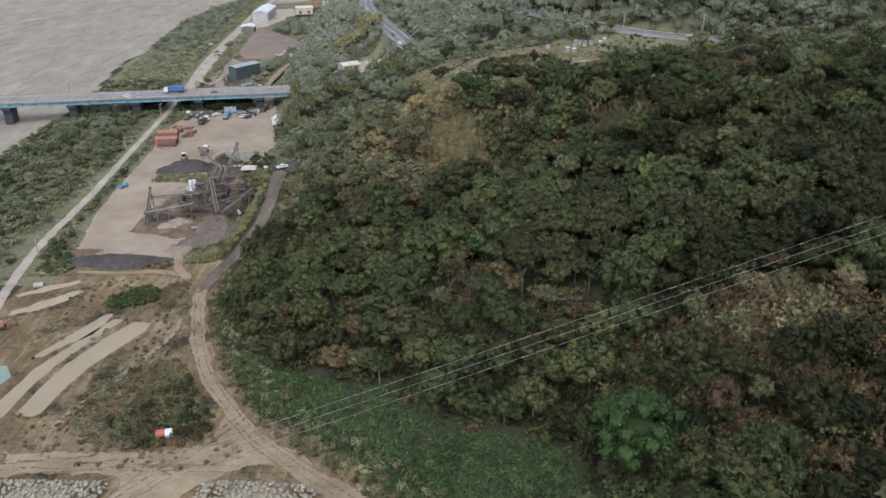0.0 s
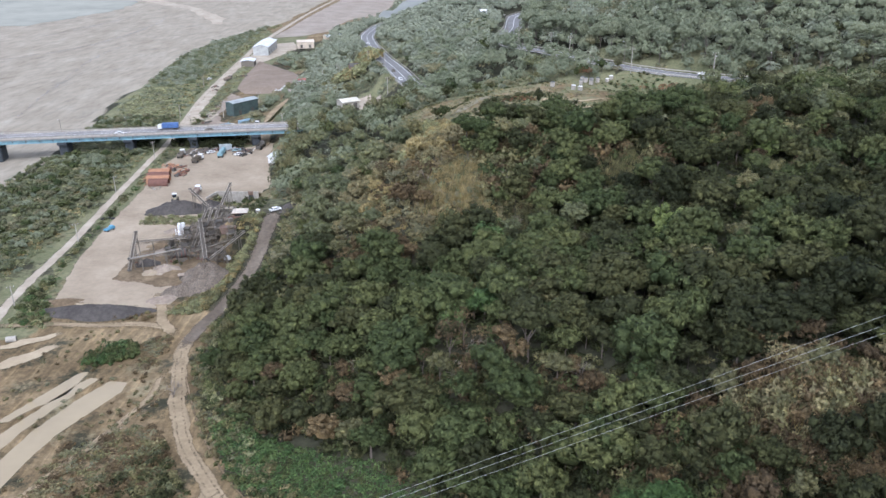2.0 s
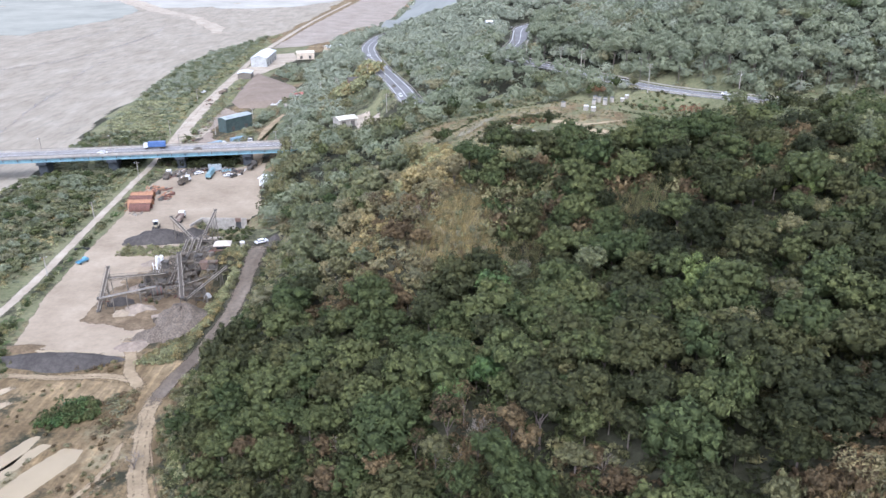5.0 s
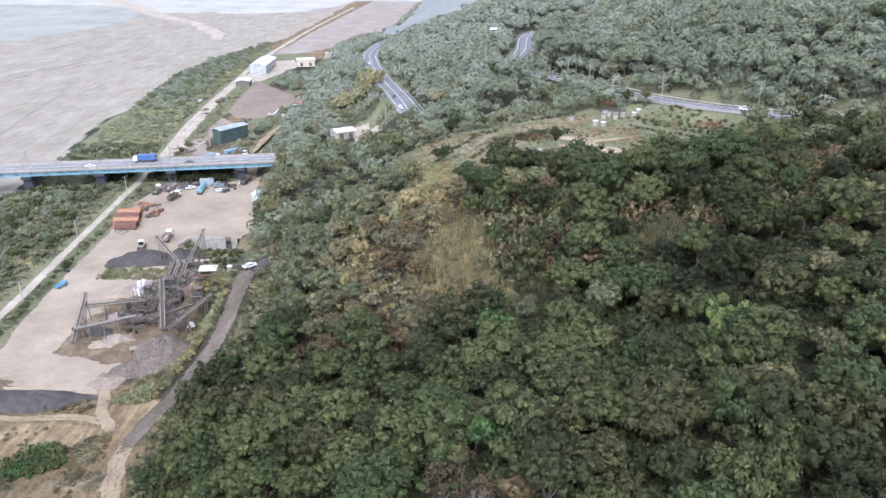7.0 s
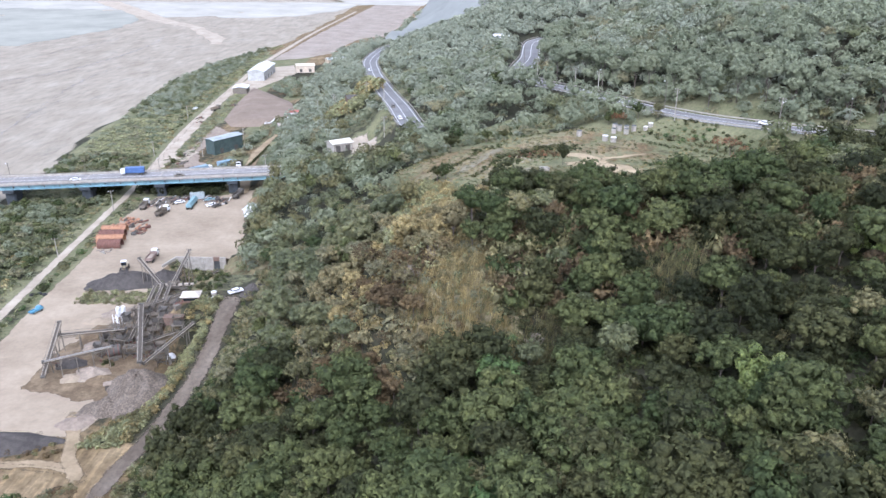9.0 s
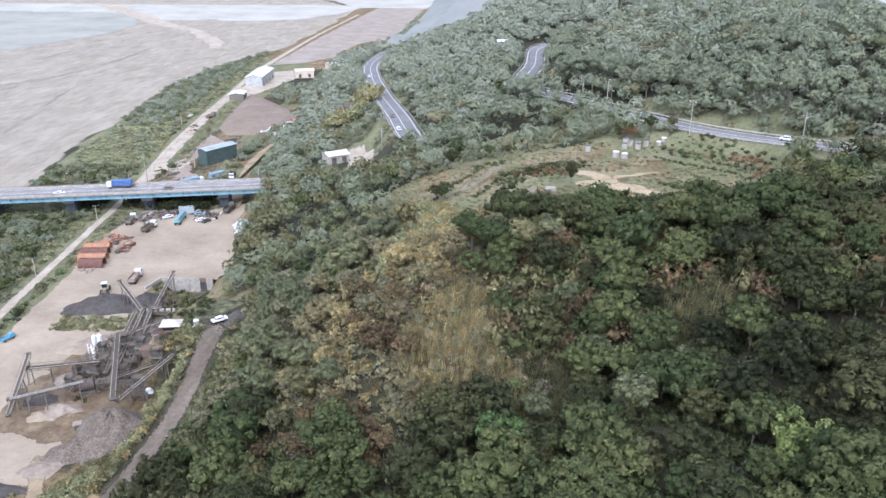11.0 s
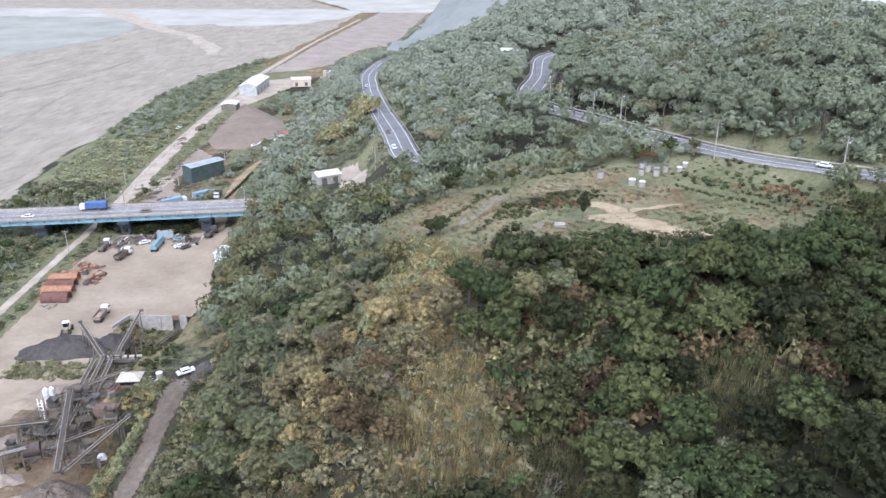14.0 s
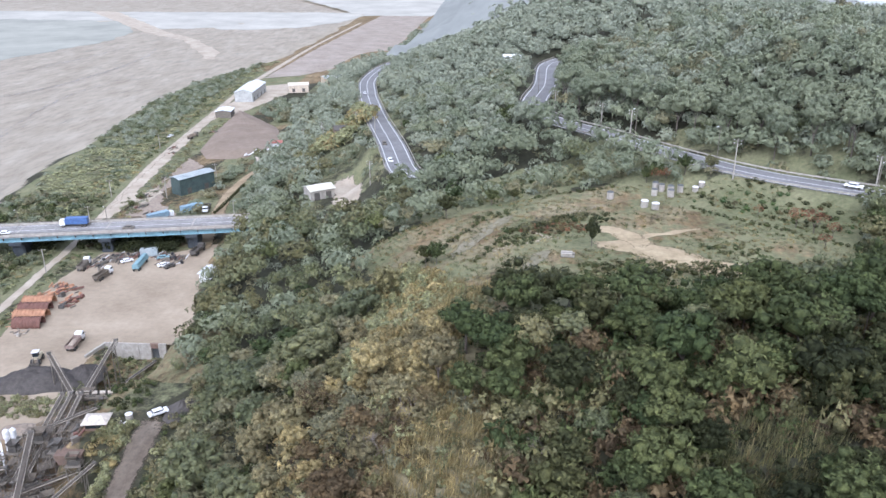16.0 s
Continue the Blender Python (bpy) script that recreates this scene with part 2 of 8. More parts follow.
def haze_glow_material(name, color, glow):
    """Far land of the valley, its mist put in as an even pale glow."""
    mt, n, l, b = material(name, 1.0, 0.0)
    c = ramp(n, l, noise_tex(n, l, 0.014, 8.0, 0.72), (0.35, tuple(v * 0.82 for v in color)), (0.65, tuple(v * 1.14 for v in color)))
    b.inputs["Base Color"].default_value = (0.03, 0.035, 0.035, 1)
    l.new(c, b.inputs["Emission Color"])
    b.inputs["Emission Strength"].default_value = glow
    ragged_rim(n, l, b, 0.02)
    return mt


FARHILL = haze_glow_material("misty_far_hill", (0.206, 0.208, 0.190), 0.9)
FARMIST = haze_glow_material("misty_far_plain", (0.262, 0.248, 0.215), 1.12)
FARBANK = haze_glow_material("misty_far_bank", (0.246, 0.240, 0.203), 0.92)
MUDWATER = water("muddy_water", (0.37, 0.295, 0.180))
GREENWATER = water("green_pond_water", (0.25, 0.33, 0.25))


def ground_material():
    m, n, l, b = material("ground_cover", 0.95, 0.12)
    f, g = noise_tex(n, l, 0.07, 5.0, 0.65), noise_tex(n, l, 0.8, 6.0, 0.7)
    litter = ramp(n, l, f, (0.3, (0.036, 0.037, 0.023)), (0.55, (0.052, 0.051, 0.032)), (0.75, (0.078, 0.071, 0.047)))
    dirt = ramp(n, l, f, (0.32, (0.122, 0.089, 0.048)), (0.5, (0.183, 0.135, 0.075)), (0.68, (0.278, 0.212, 0.124)))
    ruts = noise_tex(n, l, 0.5, 5.0, 0.7, stretch=(1.0, 0.1, 1), turn=27)
    dirt = blend(n, l, 1.0, dirt, ramp(n, l, ruts, (0.35, (0.74, 0.73, 0.72)), (0.52, (1.0, 1.0, 1.0)), (0.66, (1.45, 1.42, 1.36))), "MULTIPLY")
    grass = ramp(n, l, f, (0.3, (0.120, 0.130, 0.066)), (0.7, (0.212, 0.204, 0.116)))
    dry = ramp(n, l, f, (0.3, (0.175, 0.150, 0.088)), (0.7, (0.27, 0.234, 0.145)))
    # ragged transitions between the covers
    def edge(name):
        k = n.new("ShaderNodeMath")
        k.operation = "MULTIPLY_ADD"
        l.new(noise_tex(n, l, 0.35, 5.0, 0.75), k.inputs[0])
        k.inputs[1].default_value = 0.9
        l.new(attr(n, name), k.inputs[2])
        return ramp(n, l, k.outputs[0], (0.82, (0, 0, 0)), (1.02, (1, 1, 1)))
    c = blend(n, l, edge("dirt"), litter, dirt)
    c = blend(n, l, edge("dry"), c, dry)
    c = blend(n, l, edge("grass"), c, grass)
    flow = noise_tex(n, l, 0.034, 10.0, 0.68, stretch=(1.7, 0.7, 1), turn=-10)
    gravel = ramp(n, l, flow, (0.28, (0.244, 0.208, 0.153)), (0.42, (0.288, 0.250, 0.190)), (0.56, (0.326, 0.285, 0.220)), (0.72, (0.377, 0.336, 0.266)))
    c = blend(n, l, 1.0, c, ramp(n, l, g, (0.3, (0.68, 0.68, 0.68)), (0.7, (1.3, 1.28, 1.25))), "MULTIPLY")
    # braided gravel bars and silt streaks of the river's bed
    streak = noise_tex(n, l, 0.11, 9.0, 0.72, stretch=(2.0, 0.5, 1), turn=-12)
    gravel = blend(n, l, 1.0, gravel, ramp(n, l, streak, (0.34, (0.80, 0.79, 0.77)), (0.5, (1.0, 1.0, 1.0)), (0.66, (1.12, 1.115, 1.11))), "MULTIPLY")
    scrubby = ramp(n, l, noise_tex(n, l, 0.030, 9.0, 0.75, stretch=(1.8, 0.6, 1), turn=-12), (0.57, (0, 0, 0)), (0.68, (0.5, 0.5, 0.5)))
    gravel = blend(n, l, scrubby, gravel, (0.165, 0.158, 0.128))
    c = blend(n, l, edge("bed"), c, gravel)
    l.new(c, b.inputs["Base Color"])
    bump(n, l, b, g, 0.5, 0.4)
    return m


GROUND = ground_material()

# ---- the lie of the land ----
SECTIONS = []


def section(y, *xz):
    """Cross-section of the hills at y: pairs of x and height, from the valley's edge to the right."""
    SECTIONS.append((y, xz[0::2], xz[1::2]))


section(-60, -20, 0, 10, 14, 40, 30, 110, 42, 200, 56)
section(60, -10, 0, 15, 14, 45, 32, 110, 44, 200, 56)
section(112, -4, 0, 18, 8, 30, 20, 50, 34, 110, 46, 200, 58)
section(128, -20, 0, 0, 5, 18, 13, 48, 37, 110, 48, 200, 60)
section(145, -44, 0, -20, 6, -8, 13, 5, 25, 50, 39, 110, 50, 200, 62)
section(170, -60, 0, -30, 17, 21, 31, 74, 44, 120, 54, 200, 68)
section(195, -67, 0, -37, 13, -17, 21, 11, 28, 52, 38, 110, 52, 200, 72)
section(218, -70, 0, -35, 20, -10, 35, 10, 34, 37, 32, 55, 40, 80, 48, 200, 75)
section(238, -66, 2, -28, 24, -8, 42, 12, 42, 33, 45, 66, 49, 110, 56, 200, 75)
section(258, -63, 6, -30, 26, -18, 37, 0, 46, 15, 46, 70, 49, 120, 57, 200, 72)
section(285, -62, 10, -40, 18, -8, 38, 15, 46, 90, 47, 130, 52, 200, 68)
section(310, -78, 2, -59, 8, -40, 20, -15, 38, 10, 45, 95, 48, 130, 54, 200, 72)
section(335, -84, 0, -50, 19, -20, 37, 20, 46, 60, 47, 95, 52, 140, 62, 220, 84)
section(360, -88, 0, -55, 18, -20, 33, 30, 43, 58, 51, 75, 53, 120, 72, 220, 86)
section(400, -88, 4, -57, 16, -24, 32, 0, 36, 33, 51, 50, 53, 110, 77, 150, 80, 220, 70, 320, 40)
section(440, -93, 5, -57, 17, -32, 31, 0, 38, 24, 50, 40, 52, 90, 70, 140, 80, 200, 72, 320, 30)
section(500, -112, 4, -80, 11, -46, 28, -20, 38, 28, 50, 40, 51, 90, 72, 140, 78, 172, 72, 260, 40, 400, 18)
section(570, -118, 2, -75, 12, -60, 25, -30, 36, 36, 50, 90, 74, 140, 80, 200, 60, 300, 30)
section(650, -122, 1, -88, 14, -70, 20, -30, 36, 40, 56, 120, 84, 200, 66, 320, 24)
section(770, -132, 1, -92, 11, -75, 17, -40, 32, 40, 60, 120, 90, 220, 70, 330, 24)
section(850, -140, 0, -85, 6, -55, 14, 0, 34, 80, 76, 160, 98, 260, 70, 340, 24)
section(1000, -94, 0, -50, 14, 10, 62, 100, 110, 200, 120, 330, 40, 380, 24)
section(1200, -88, 0, -40, 40, 40, 110, 150, 150, 300, 110, 420, 24)
section(1500, -62, 0, -10, 60, 70, 160, 200, 190, 360, 120, 520, 24)


def box_blur(a, r, axis):
    k = 2 * r + 1
    pad = [(0, 0), (0, 0)]
    pad[axis] = (r + 1, r)
    c = np.cumsum(np.pad(a, pad, "edge"), axis)
    return (np.take(c, range(k, c.shape[axis]), axis) - np.take(c, range(0, c.shape[axis] - k), axis)) / k


HX, HY = np.arange(-450, 601, 3.0), np.arange(-60, 1501, 3.0)
rows_at = np.array([np.interp(HX, (xs[0] - 9, *xs), (0, *zs)) for _, xs, zs in SECTIONS])
sec_y = np.array([s[0] for s in SECTIONS], float)
foot_at = np.array([s[1][0] for s in SECTIONS], float)
HM = np.stack([np.interp(HY, sec_y, rows_at[:, i]) for i in range(len(HX))], 1)
for _ in range(2):
    HM = box_blur(box_blur(HM, 2, 0), 2, 1)


def bilinear(x, y):
    u = np.clip((np.asarray(x, float) - HX[0]) / 3.0, 0, len(HX) - 1.001)
    v = np.clip((np.asarray(y, float) - HY[0]) / 3.0, 0, len(HY) - 1.001)
    i, j = u.astype(int), v.astype(int)
    a, b = u - i, v - j
    return (HM[j, i] * (1 - a) + HM[j, i + 1] * a) * (1 - b) + (HM[j + 1, i] * (1 - a) + HM[j + 1, i + 1] * a) * b


def foot(y):
    """x of the hill's foot."""
    return np.interp(y, sec_y, foot_at)


def smooth_line(pts, step=3.0):
    """Points every step metres on a curve through pts (of any dimension)."""
    p = np.array(pts, float)
    p = np.vstack([2 * p[0] - p[1], p, 2 * p[-1] - p[-2]])
    out = []
    for i in range(1, len(p) - 2):
        k = max(2, int(np.linalg.norm((p[i + 1] - p[i])[:2]) / step))
        for t in np.arange(k) / k:
            out.append(0.5 * (2 * p[i] + (p[i + 1] - p[i - 1]) * t + (2 * p[i - 1] - 5 * p[i] + 4 * p[i + 1] - p[i + 2]) * t**2
                              + (3 * p[i] - p[i - 1] - 3 * p[i + 1] + p[i + 2]) * t**3))
    out.append(p[-2])
    return np.array(out)


def near_line(x, y, line):
    """Distance to a polyline, and the height that the line has there."""
    x, y = np.asarray(x, float), np.asarray(y, float)
    best, z = np.full(x.shape, 1e9), np.zeros(x.shape)
    for a, b in zip(line[:-1], line[1:]):
        d = b[:2] - a[:2]
        t = np.clip(((x - a[0]) * d[0] + (y - a[1]) * d[1]) / (d @ d + 1e-9), 0, 1)
        r = np.hypot(x - a[0] - t * d[0], y - a[1] - t * d[1])
        hit = r < best
        best = np.where(hit, r, best)
        if len(a) > 2:
            z = np.where(hit, a[2] + t * (b[2] - a[2]), z)
    return best, z


def inside(x, y, poly):
    x, y = np.asarray(x, float), np.asarray(y, float)
    r = np.zeros(x.shape, bool)
    for (x0, y0), (x1, y1) in zip(poly, poly[1:] + poly[:1]):
        r ^= ((y0 > y) != (y1 > y)) & (x < (x1 - x0) * (y - y0) / ((y1 - y0) or 1e-9) + x0)
    return r


def wobble(x, y, size, seed=0):
    """Smooth value from -1 to 1, with lumps about size metres across."""
    x, y = np.asarray(x, float) / size * 1.9, np.asarray(y, float) / size * 1.9
    s = seed * 1.7
    return (np.sin(x + 1.3 * np.sin(y * 0.7 + s) + s) * np.cos(y * 1.1 + 1.1 * np.sin(x * 0.8 - s)) * 0.6
            + 0.4 * np.sin(2.3 * x - 1.7 * y + 3 * s) * np.cos(1.9 * y + 0.9 * x - s))


UPPER_ROAD = smooth_line([(170, 292, 54), (120, 313, 53), (91, 332, 52), (73, 346, 52), (55, 369, 52), (42, 388, 52), (30, 409, 51), (24, 431, 50),
                          (25, 455, 50), (31, 490, 50), (36, 545, 50), (46, 572, 50)])
LOWER_ROAD = smooth_line([(-18, 396, 33.5), (-24, 408, 33), (-34, 454, 31), (-49, 517, 28), (-60, 570, 25), (-69, 618, 22), (-79, 690, 19), (-75, 772, 17),
                          (-52, 827, 15), (-20, 860, 15)])
HILL_ROAD = smooth_line([(10, 96, 0), (-10, 110, 0), (-20, 119, 0), (-31, 127, 0), (-42, 137, 0), (-51, 148, 0), (-58, 158, 0), (-64, 170, 0), (-69, 184, 0), (-73, 198, 0),
                         (-73.4, 206, 0.1), (-72.2, 213, 0.4), (-69.5, 224, 1.2), (-66.8, 237, 2.9), (-65, 252, 5.8), (-65.2, 268, 9.3), (-65.5, 281, 11), (-63.5, 291, 12)])
CLEARING = [(-31, 327), (-16, 300), (-8, 276), (2, 266), (30, 269), (46, 271), (72, 275), (86, 290), (94, 316), (74, 338), (42, 348), (20, 343), (-10, 336)]
GLADE = [(-56, 168), (-46, 144), (-26, 128), (-11, 116), (2, 104), (24, 96), (26, 108), (22, 117), (14, 124), (4, 128), (-6, 136), (-14, 143), (-27, 149), (-40, 156)]
BENCH = [(-81, 270), (-62, 274), (-57, 298), (-80, 296)]
HUT_BENCH = [(-62, 414), (-50, 414), (-39, 424), (-38, 438), (-48, 438), (-62, 432)]
YARD_EDGE = [(-112, 333), (-76, 333), (-79, 350), (-85, 370), (-89, 386), (-91, 400), (-93, 418), (-112, 418)]
PIT = [(-103.5, 336), (-83, 336), (-82, 318), (-86, 302), (-97, 299)]
POND_A = [(-106.4, 167), (-101.9, 177), (-96.4, 189.4), (-94, 189), (-95.4, 178.5), (-101.3, 170.8), (-104.2, 166)]
POND_B = [(-98.5, 143), (-98, 151.4), (-96.4, 163.1), (-91.8, 176.3), (-87.2, 185), (-82.3, 184.5), (-82.1, 180.2), (-85.4, 172.6), (-89.9, 162), (-91.8, 152.7), (-92.7, 142)]
POND_D = [(-105, 141), (-104.8, 147.7), (-103.2, 161.4), (-98.8, 173.7), (-93.4, 186.5), (-90.2, 186), (-94.6, 174.6), (-98.6, 162.4), (-100.2, 152.5), (-100.6, 142)]
POND_C = [(-120, 147), (-109, 151), (-107, 158), (-111, 163), (-121, 160)]


def river_edge(y):
    """x of the river bank's brink."""
    return np.interp(y, (150, 420, 476, 534, 630, 716, 820, 880, 940, 1100), (-197, -199, -214, -222, -231, -240, -230, -214, -201, -199))


def height(x, y):
    """Height of the ground at x, y."""
    x, y = np.asarray(x, float), np.asarray(y, float)
    z = bilinear(x, y)
    hill = np.clip((x - foot(y)) / 14, 0, 1)
    z = z + hill * (1.3 * wobble(x, y, 26, 1) + 0.6 * wobble(x, y, 9, 2)) * np.where(inside(x, y, CLEARING), 0.25, 1.0)
    far = np.clip((y - 560) / 500, 0, 1) * hill
    z = z + far * (9 * wobble(x, y, 150, 3) + 4 * wobble(x, y, 60, 4))
    # the brown knoll
    z = z + 4.5 * np.exp(-(((x - 58) / 13) ** 2) - ((y - 121) / 9) ** 2)
    # hollows in the slope below the dry spur
    z = z - 6.5 * np.exp(-(((x - 19) / 9.5) ** 2) - ((y - 221) / 10) ** 2) - 3.0 * np.exp(-(((x + 13) / 8) ** 2) - ((y - 216) / 9) ** 2)
    # the river's bed lies lower than the dike
    bank = np.clip((river_edge(y) + 2 - 5 * wobble(x, y, 40, 5) - x) / 10, 0, 1)
    z = z - 3.0 * bank * bank * (3 - 2 * bank) + 0.35 * bank * wobble(x, y, 30, 6)
    for line, half, soft in ((UPPER_ROAD, 6.5, 7), (LOWER_ROAD, 6.5, 9), (HILL_ROAD, 3.5, 5)):
        d, rz = near_line(x, y, line)
        k = np.clip((d - half) / soft, 0, 1)
        k = k * k * (3 - 2 * k)
        z = z * k + rz * (1 - k)
    for poly, level, soft in ((BENCH, 10.6, 4.0), (HUT_BENCH, 18.0, 5.0), (YARD_EDGE, 0.0, 4.0), (PIT, -4.0, 3.5)):
        d, _ = near_line(x, y, np.array(poly + poly[:1], float))
        k = np.where(inside(x, y, poly), 1.0, 0.0) if level > 0 else np.where(inside(x, y, poly), np.clip(d / soft, 0, 1), 0.0)
        if level > 0:
            k = np.maximum(k, np.clip(1 - d / soft, 0, 1))
        z = z * (1 - k) + level * k
    for pond in (POND_A, POND_B, POND_C, POND_D):
        d, _ = near_line(x, y, np.array(pond + pond[:1], float))
        z = np.where(inside(x, y, pond), z - np.clip(d / 1.0, 0, 1) * 0.9, z + 0.22 * np.exp(-((d - 0.9) / 0.8) ** 2))
    return z


def h(x, y):
    return float(height(np.array([x]), np.array([y]))[0])


from mathutils.geometry import delaunay_2d_cdt


# ---- building helpers ----
def link_mesh(name, verts, faces, mat, parent=None, label="", smooth=False):
    me = bpy.data.meshes.new(name)
    me.from_pydata([tuple(map(float, v)) for v in verts], [], faces)
    me.materials.append(mat)
    if smooth:
        me.polygons.foreach_set("use_smooth", [True] * len(me.polygons))
    ob = new(name, me)
    ob.parent = parent
    return tagged(ob, label)


def part(name, bm, mat, parent=None, label="", smooth=False):
    me = bpy.data.meshes.new(name)
    bmesh.ops.recalc_face_normals(bm, faces=bm.faces)
    bm.to_mesh(me)
    bm.free()
    me.materials.append(mat)
    if smooth:
        me.polygons.foreach_set("use_smooth", [True] * len(me.polygons))
    ob = new(name, me)
    ob.parent = parent
    return tagged(ob, label)


def thing(name, x, y, z, turn, label, category, group=""):
    e = new(name)
    e.matrix_world = pose(x, y, z, 0, 0, turn)
    e.empty_display_size = 0.3
    return tagged(e, label, category, group)


def box(bm, x, y, z, sx, sy, sz, bevel=0.0, turn=0.0, taper=1.0):
    """A block with its middle at x, y and its foot at z; taper scales its top."""
    r = bmesh.ops.create_cube(bm, size=1.0, matrix=Matrix.Diagonal((sx, sy, sz, 1)))
    for v in r["verts"]:
        if v.co.z > 0:
            v.co.x *= taper
            v.co.y *= taper
    if bevel:
        es = list({e for v in r["verts"] for e in v.link_edges})
        o = bmesh.ops.bevel(bm, geom=es, offset=bevel, segments=1, affect="EDGES")
        vs = {v for f in o["faces"] for v in f.verts} | {v for v in r["verts"] if v.is_valid}
    else:
        vs = set(r["verts"])
    m = pose(x, y, z + sz / 2, 0, 0, turn)
    for v in vs:
        v.co = m @ v.co
    return bm


def beam(bm, a, b, w, hgt=None):
    """A bar of rectangular section from a to b."""
    a, b = Vector(a), Vector(b)
    d = b - a
    m = Matrix.Translation((a + b) / 2) @ d.to_track_quat("Y", "Z").to_matrix().to_4x4() @ Matrix.Diagonal((w, d.length, hgt or w, 1))
    bmesh.ops.create_cube(bm, size=1.0, matrix=m)
    return bm


def rod(bm, a, b, r, r2=None, n=8):
    a, b = Vector(a), Vector(b)
    d = b - a
    m = Matrix.Translation((a + b) / 2) @ d.to_track_quat("Z", "Y").to_matrix().to_4x4()
    bmesh.ops.create_cone(bm, cap_ends=True, segments=n, radius1=r, radius2=r if r2 is None else r2, depth=d.length, matrix=m)
    return bm


def B():
    return bmesh.new()


def strip(name, line, half, mat, label, lift=0.12, ragged=0.4, across=6, category="road", follow=True):
    """A surface laid along a line over the ground."""
    p = smooth_line(line, 1.5) if not isinstance(line, np.ndarray) else line
    d = np.gradient(p[:, :2], axis=0)
    d /= np.linalg.norm(d, axis=1)[:, None] + 1e-9
    nrm = np.stack([d[:, 1], -d[:, 0]], 1)
    s = np.cumsum(np.r_[0, np.linalg.norm(np.diff(p[:, :2], axis=0), axis=1)])
    half = np.interp(s / s[-1], np.linspace(0, 1, len(np.atleast_1d(half))), np.atleast_1d(half))
    half = half * (1.12 if across > 4 and ragged else 1.0)
    lo = half + ragged * (wobble(s, s * 0 + 3, 7, 1) + 0.6 * wobble(s, s * 0, 2.3, 2))
    hi = half + ragged * (wobble(s, s * 0 + 9, 7, 5) + 0.6 * wobble(s, s * 0, 2.3, 7))
    vs, fs = [], []
    for i in range(len(p)):
        for j in range(across + 1):
            k = -lo[i] + (lo[i] + hi[i]) * j / across
            vs.append((*(p[i, :2] + nrm[i] * k), 0))
    vs = np.array(vs)
    vs[:, 2] = (height(vs[:, 0], vs[:, 1]) if follow else np.repeat(p[:, 2], across + 1)) + lift
    for i in range(len(p) - 1):
        for j in range(across):
            a = i * (across + 1) + j
            fs.append((a, a + 1, a + across + 2, a + across + 1))
    ob = link_mesh(name, vs, fs, mat, smooth=True)
    if ragged:
        rim = np.zeros((len(p), across + 1), np.float32)
        rim[:, 0] = rim[:, -1] = 1.0 if across > 3 else 0.42
        if across > 4:
            rim[:, 1] = rim[:, -2] = 0.45
            m = min(5, len(p) // 4)
            end = np.linspace(1, 0, m, endpoint=False)[:, None]
            rim[:m] = np.maximum(rim[:m], end)
            rim[-m:] = np.maximum(rim[-m:], end[::-1])
        ob.data.attributes.new("rim", "FLOAT", "POINT").data.foreach_set("value", rim.ravel())
    return tagged(ob, label, category, kind="structure")


def patch(name, outline, mat, z, label, category, ragged=0.6, step=1.2, kind="structure"):
    """A level surface with an uneven outline."""
    o = np.array(outline + outline[:1], float)
    pts = []
    for a, b in zip(o[:-1], o[1:]):
        k = max(1, int(np.linalg.norm(b - a) / step))
        d = (b - a) / (np.linalg.norm(b - a) + 1e-9)
        for t in np.arange(k) / k:
            q = a + (b - a) * t
            pts.append(q + np.array([d[1], -d[0]]) * ragged * (0.7 * wobble(*q, 6, 3) + 0.5 * wobble(*q, 2.1, 8)))
    q = np.array(pts)
    tan = np.roll(q, -2, 0) - np.roll(q, 2, 0)
    turn = np.sign(np.sum(q[:, 0] * np.roll(q[:, 1], -1) - np.roll(q[:, 0], -1) * q[:, 1]))
    inner = q + turn * np.stack([-tan[:, 1], tan[:, 0]], 1) / (np.linalg.norm(tan, axis=1)[:, None] + 1e-9) * min(2.2, step * 1.2) * (1 if ragged > 0.2 else 0.3)
    k = len(q)
    loop = [(i, (i + 1) % k) for i in range(k)]
    co, _, tri, vo, _, _ = delaunay_2d_cdt([Vector(p) for p in q] + [Vector(p) for p in inner], loop + [(k + i, k + j) for i, j in loop], [], 1, 0.01)
    mid_ = [sum((co[i] for i in t), Vector((0, 0))) / 3 for t in tri]
    keep = inside(np.array([m.x for m in mid_]), np.array([m.y for m in mid_]), [tuple(p) for p in q])
    tri = [tuple(t) if (co[t[1]] - co[t[0]]).cross(co[t[2]] - co[t[0]]) > 0 else tuple(reversed(t)) for t, y in zip(tri, keep) if y]
    ob = link_mesh(name, [(c.x, c.y, z) for c in co], tri, mat)
    ob.data.attributes.new("rim", "FLOAT", "POINT").data.foreach_set("value", [1.0 if any(i < k for i in src) else 0.0 for src in vo])
    return tagged(ob, label, category, kind=kind)


# ---- ground ----
def spaced(*runs):
    out = []
    for a, b, s in runs:
        out += list(np.arange(a, b, s))
    return np.array(out + [runs[-1][1]], float)


gx = spaced((-3600, -900, 450), (-900, -420, 40), (-420, -150, 6), (-150, -40, 1.4), (-40, 110, 3), (110, 420, 9), (420, 900, 60), (900, 3600, 450))
gy = spaced((-1500, -100, 350), (-100, 96, 14), (96, 215, 1.4), (215, 450, 2.8), (450, 900, 9), (900, 1500, 25), (1500, 4500, 500))
GX, GY = np.meshgrid(gx, gy)
GZ = height(GX.ravel(), GY.ravel())
verts = np.stack([GX.ravel(), GY.ravel(), GZ], 1)
nx, ny = len(gx), len(gy)
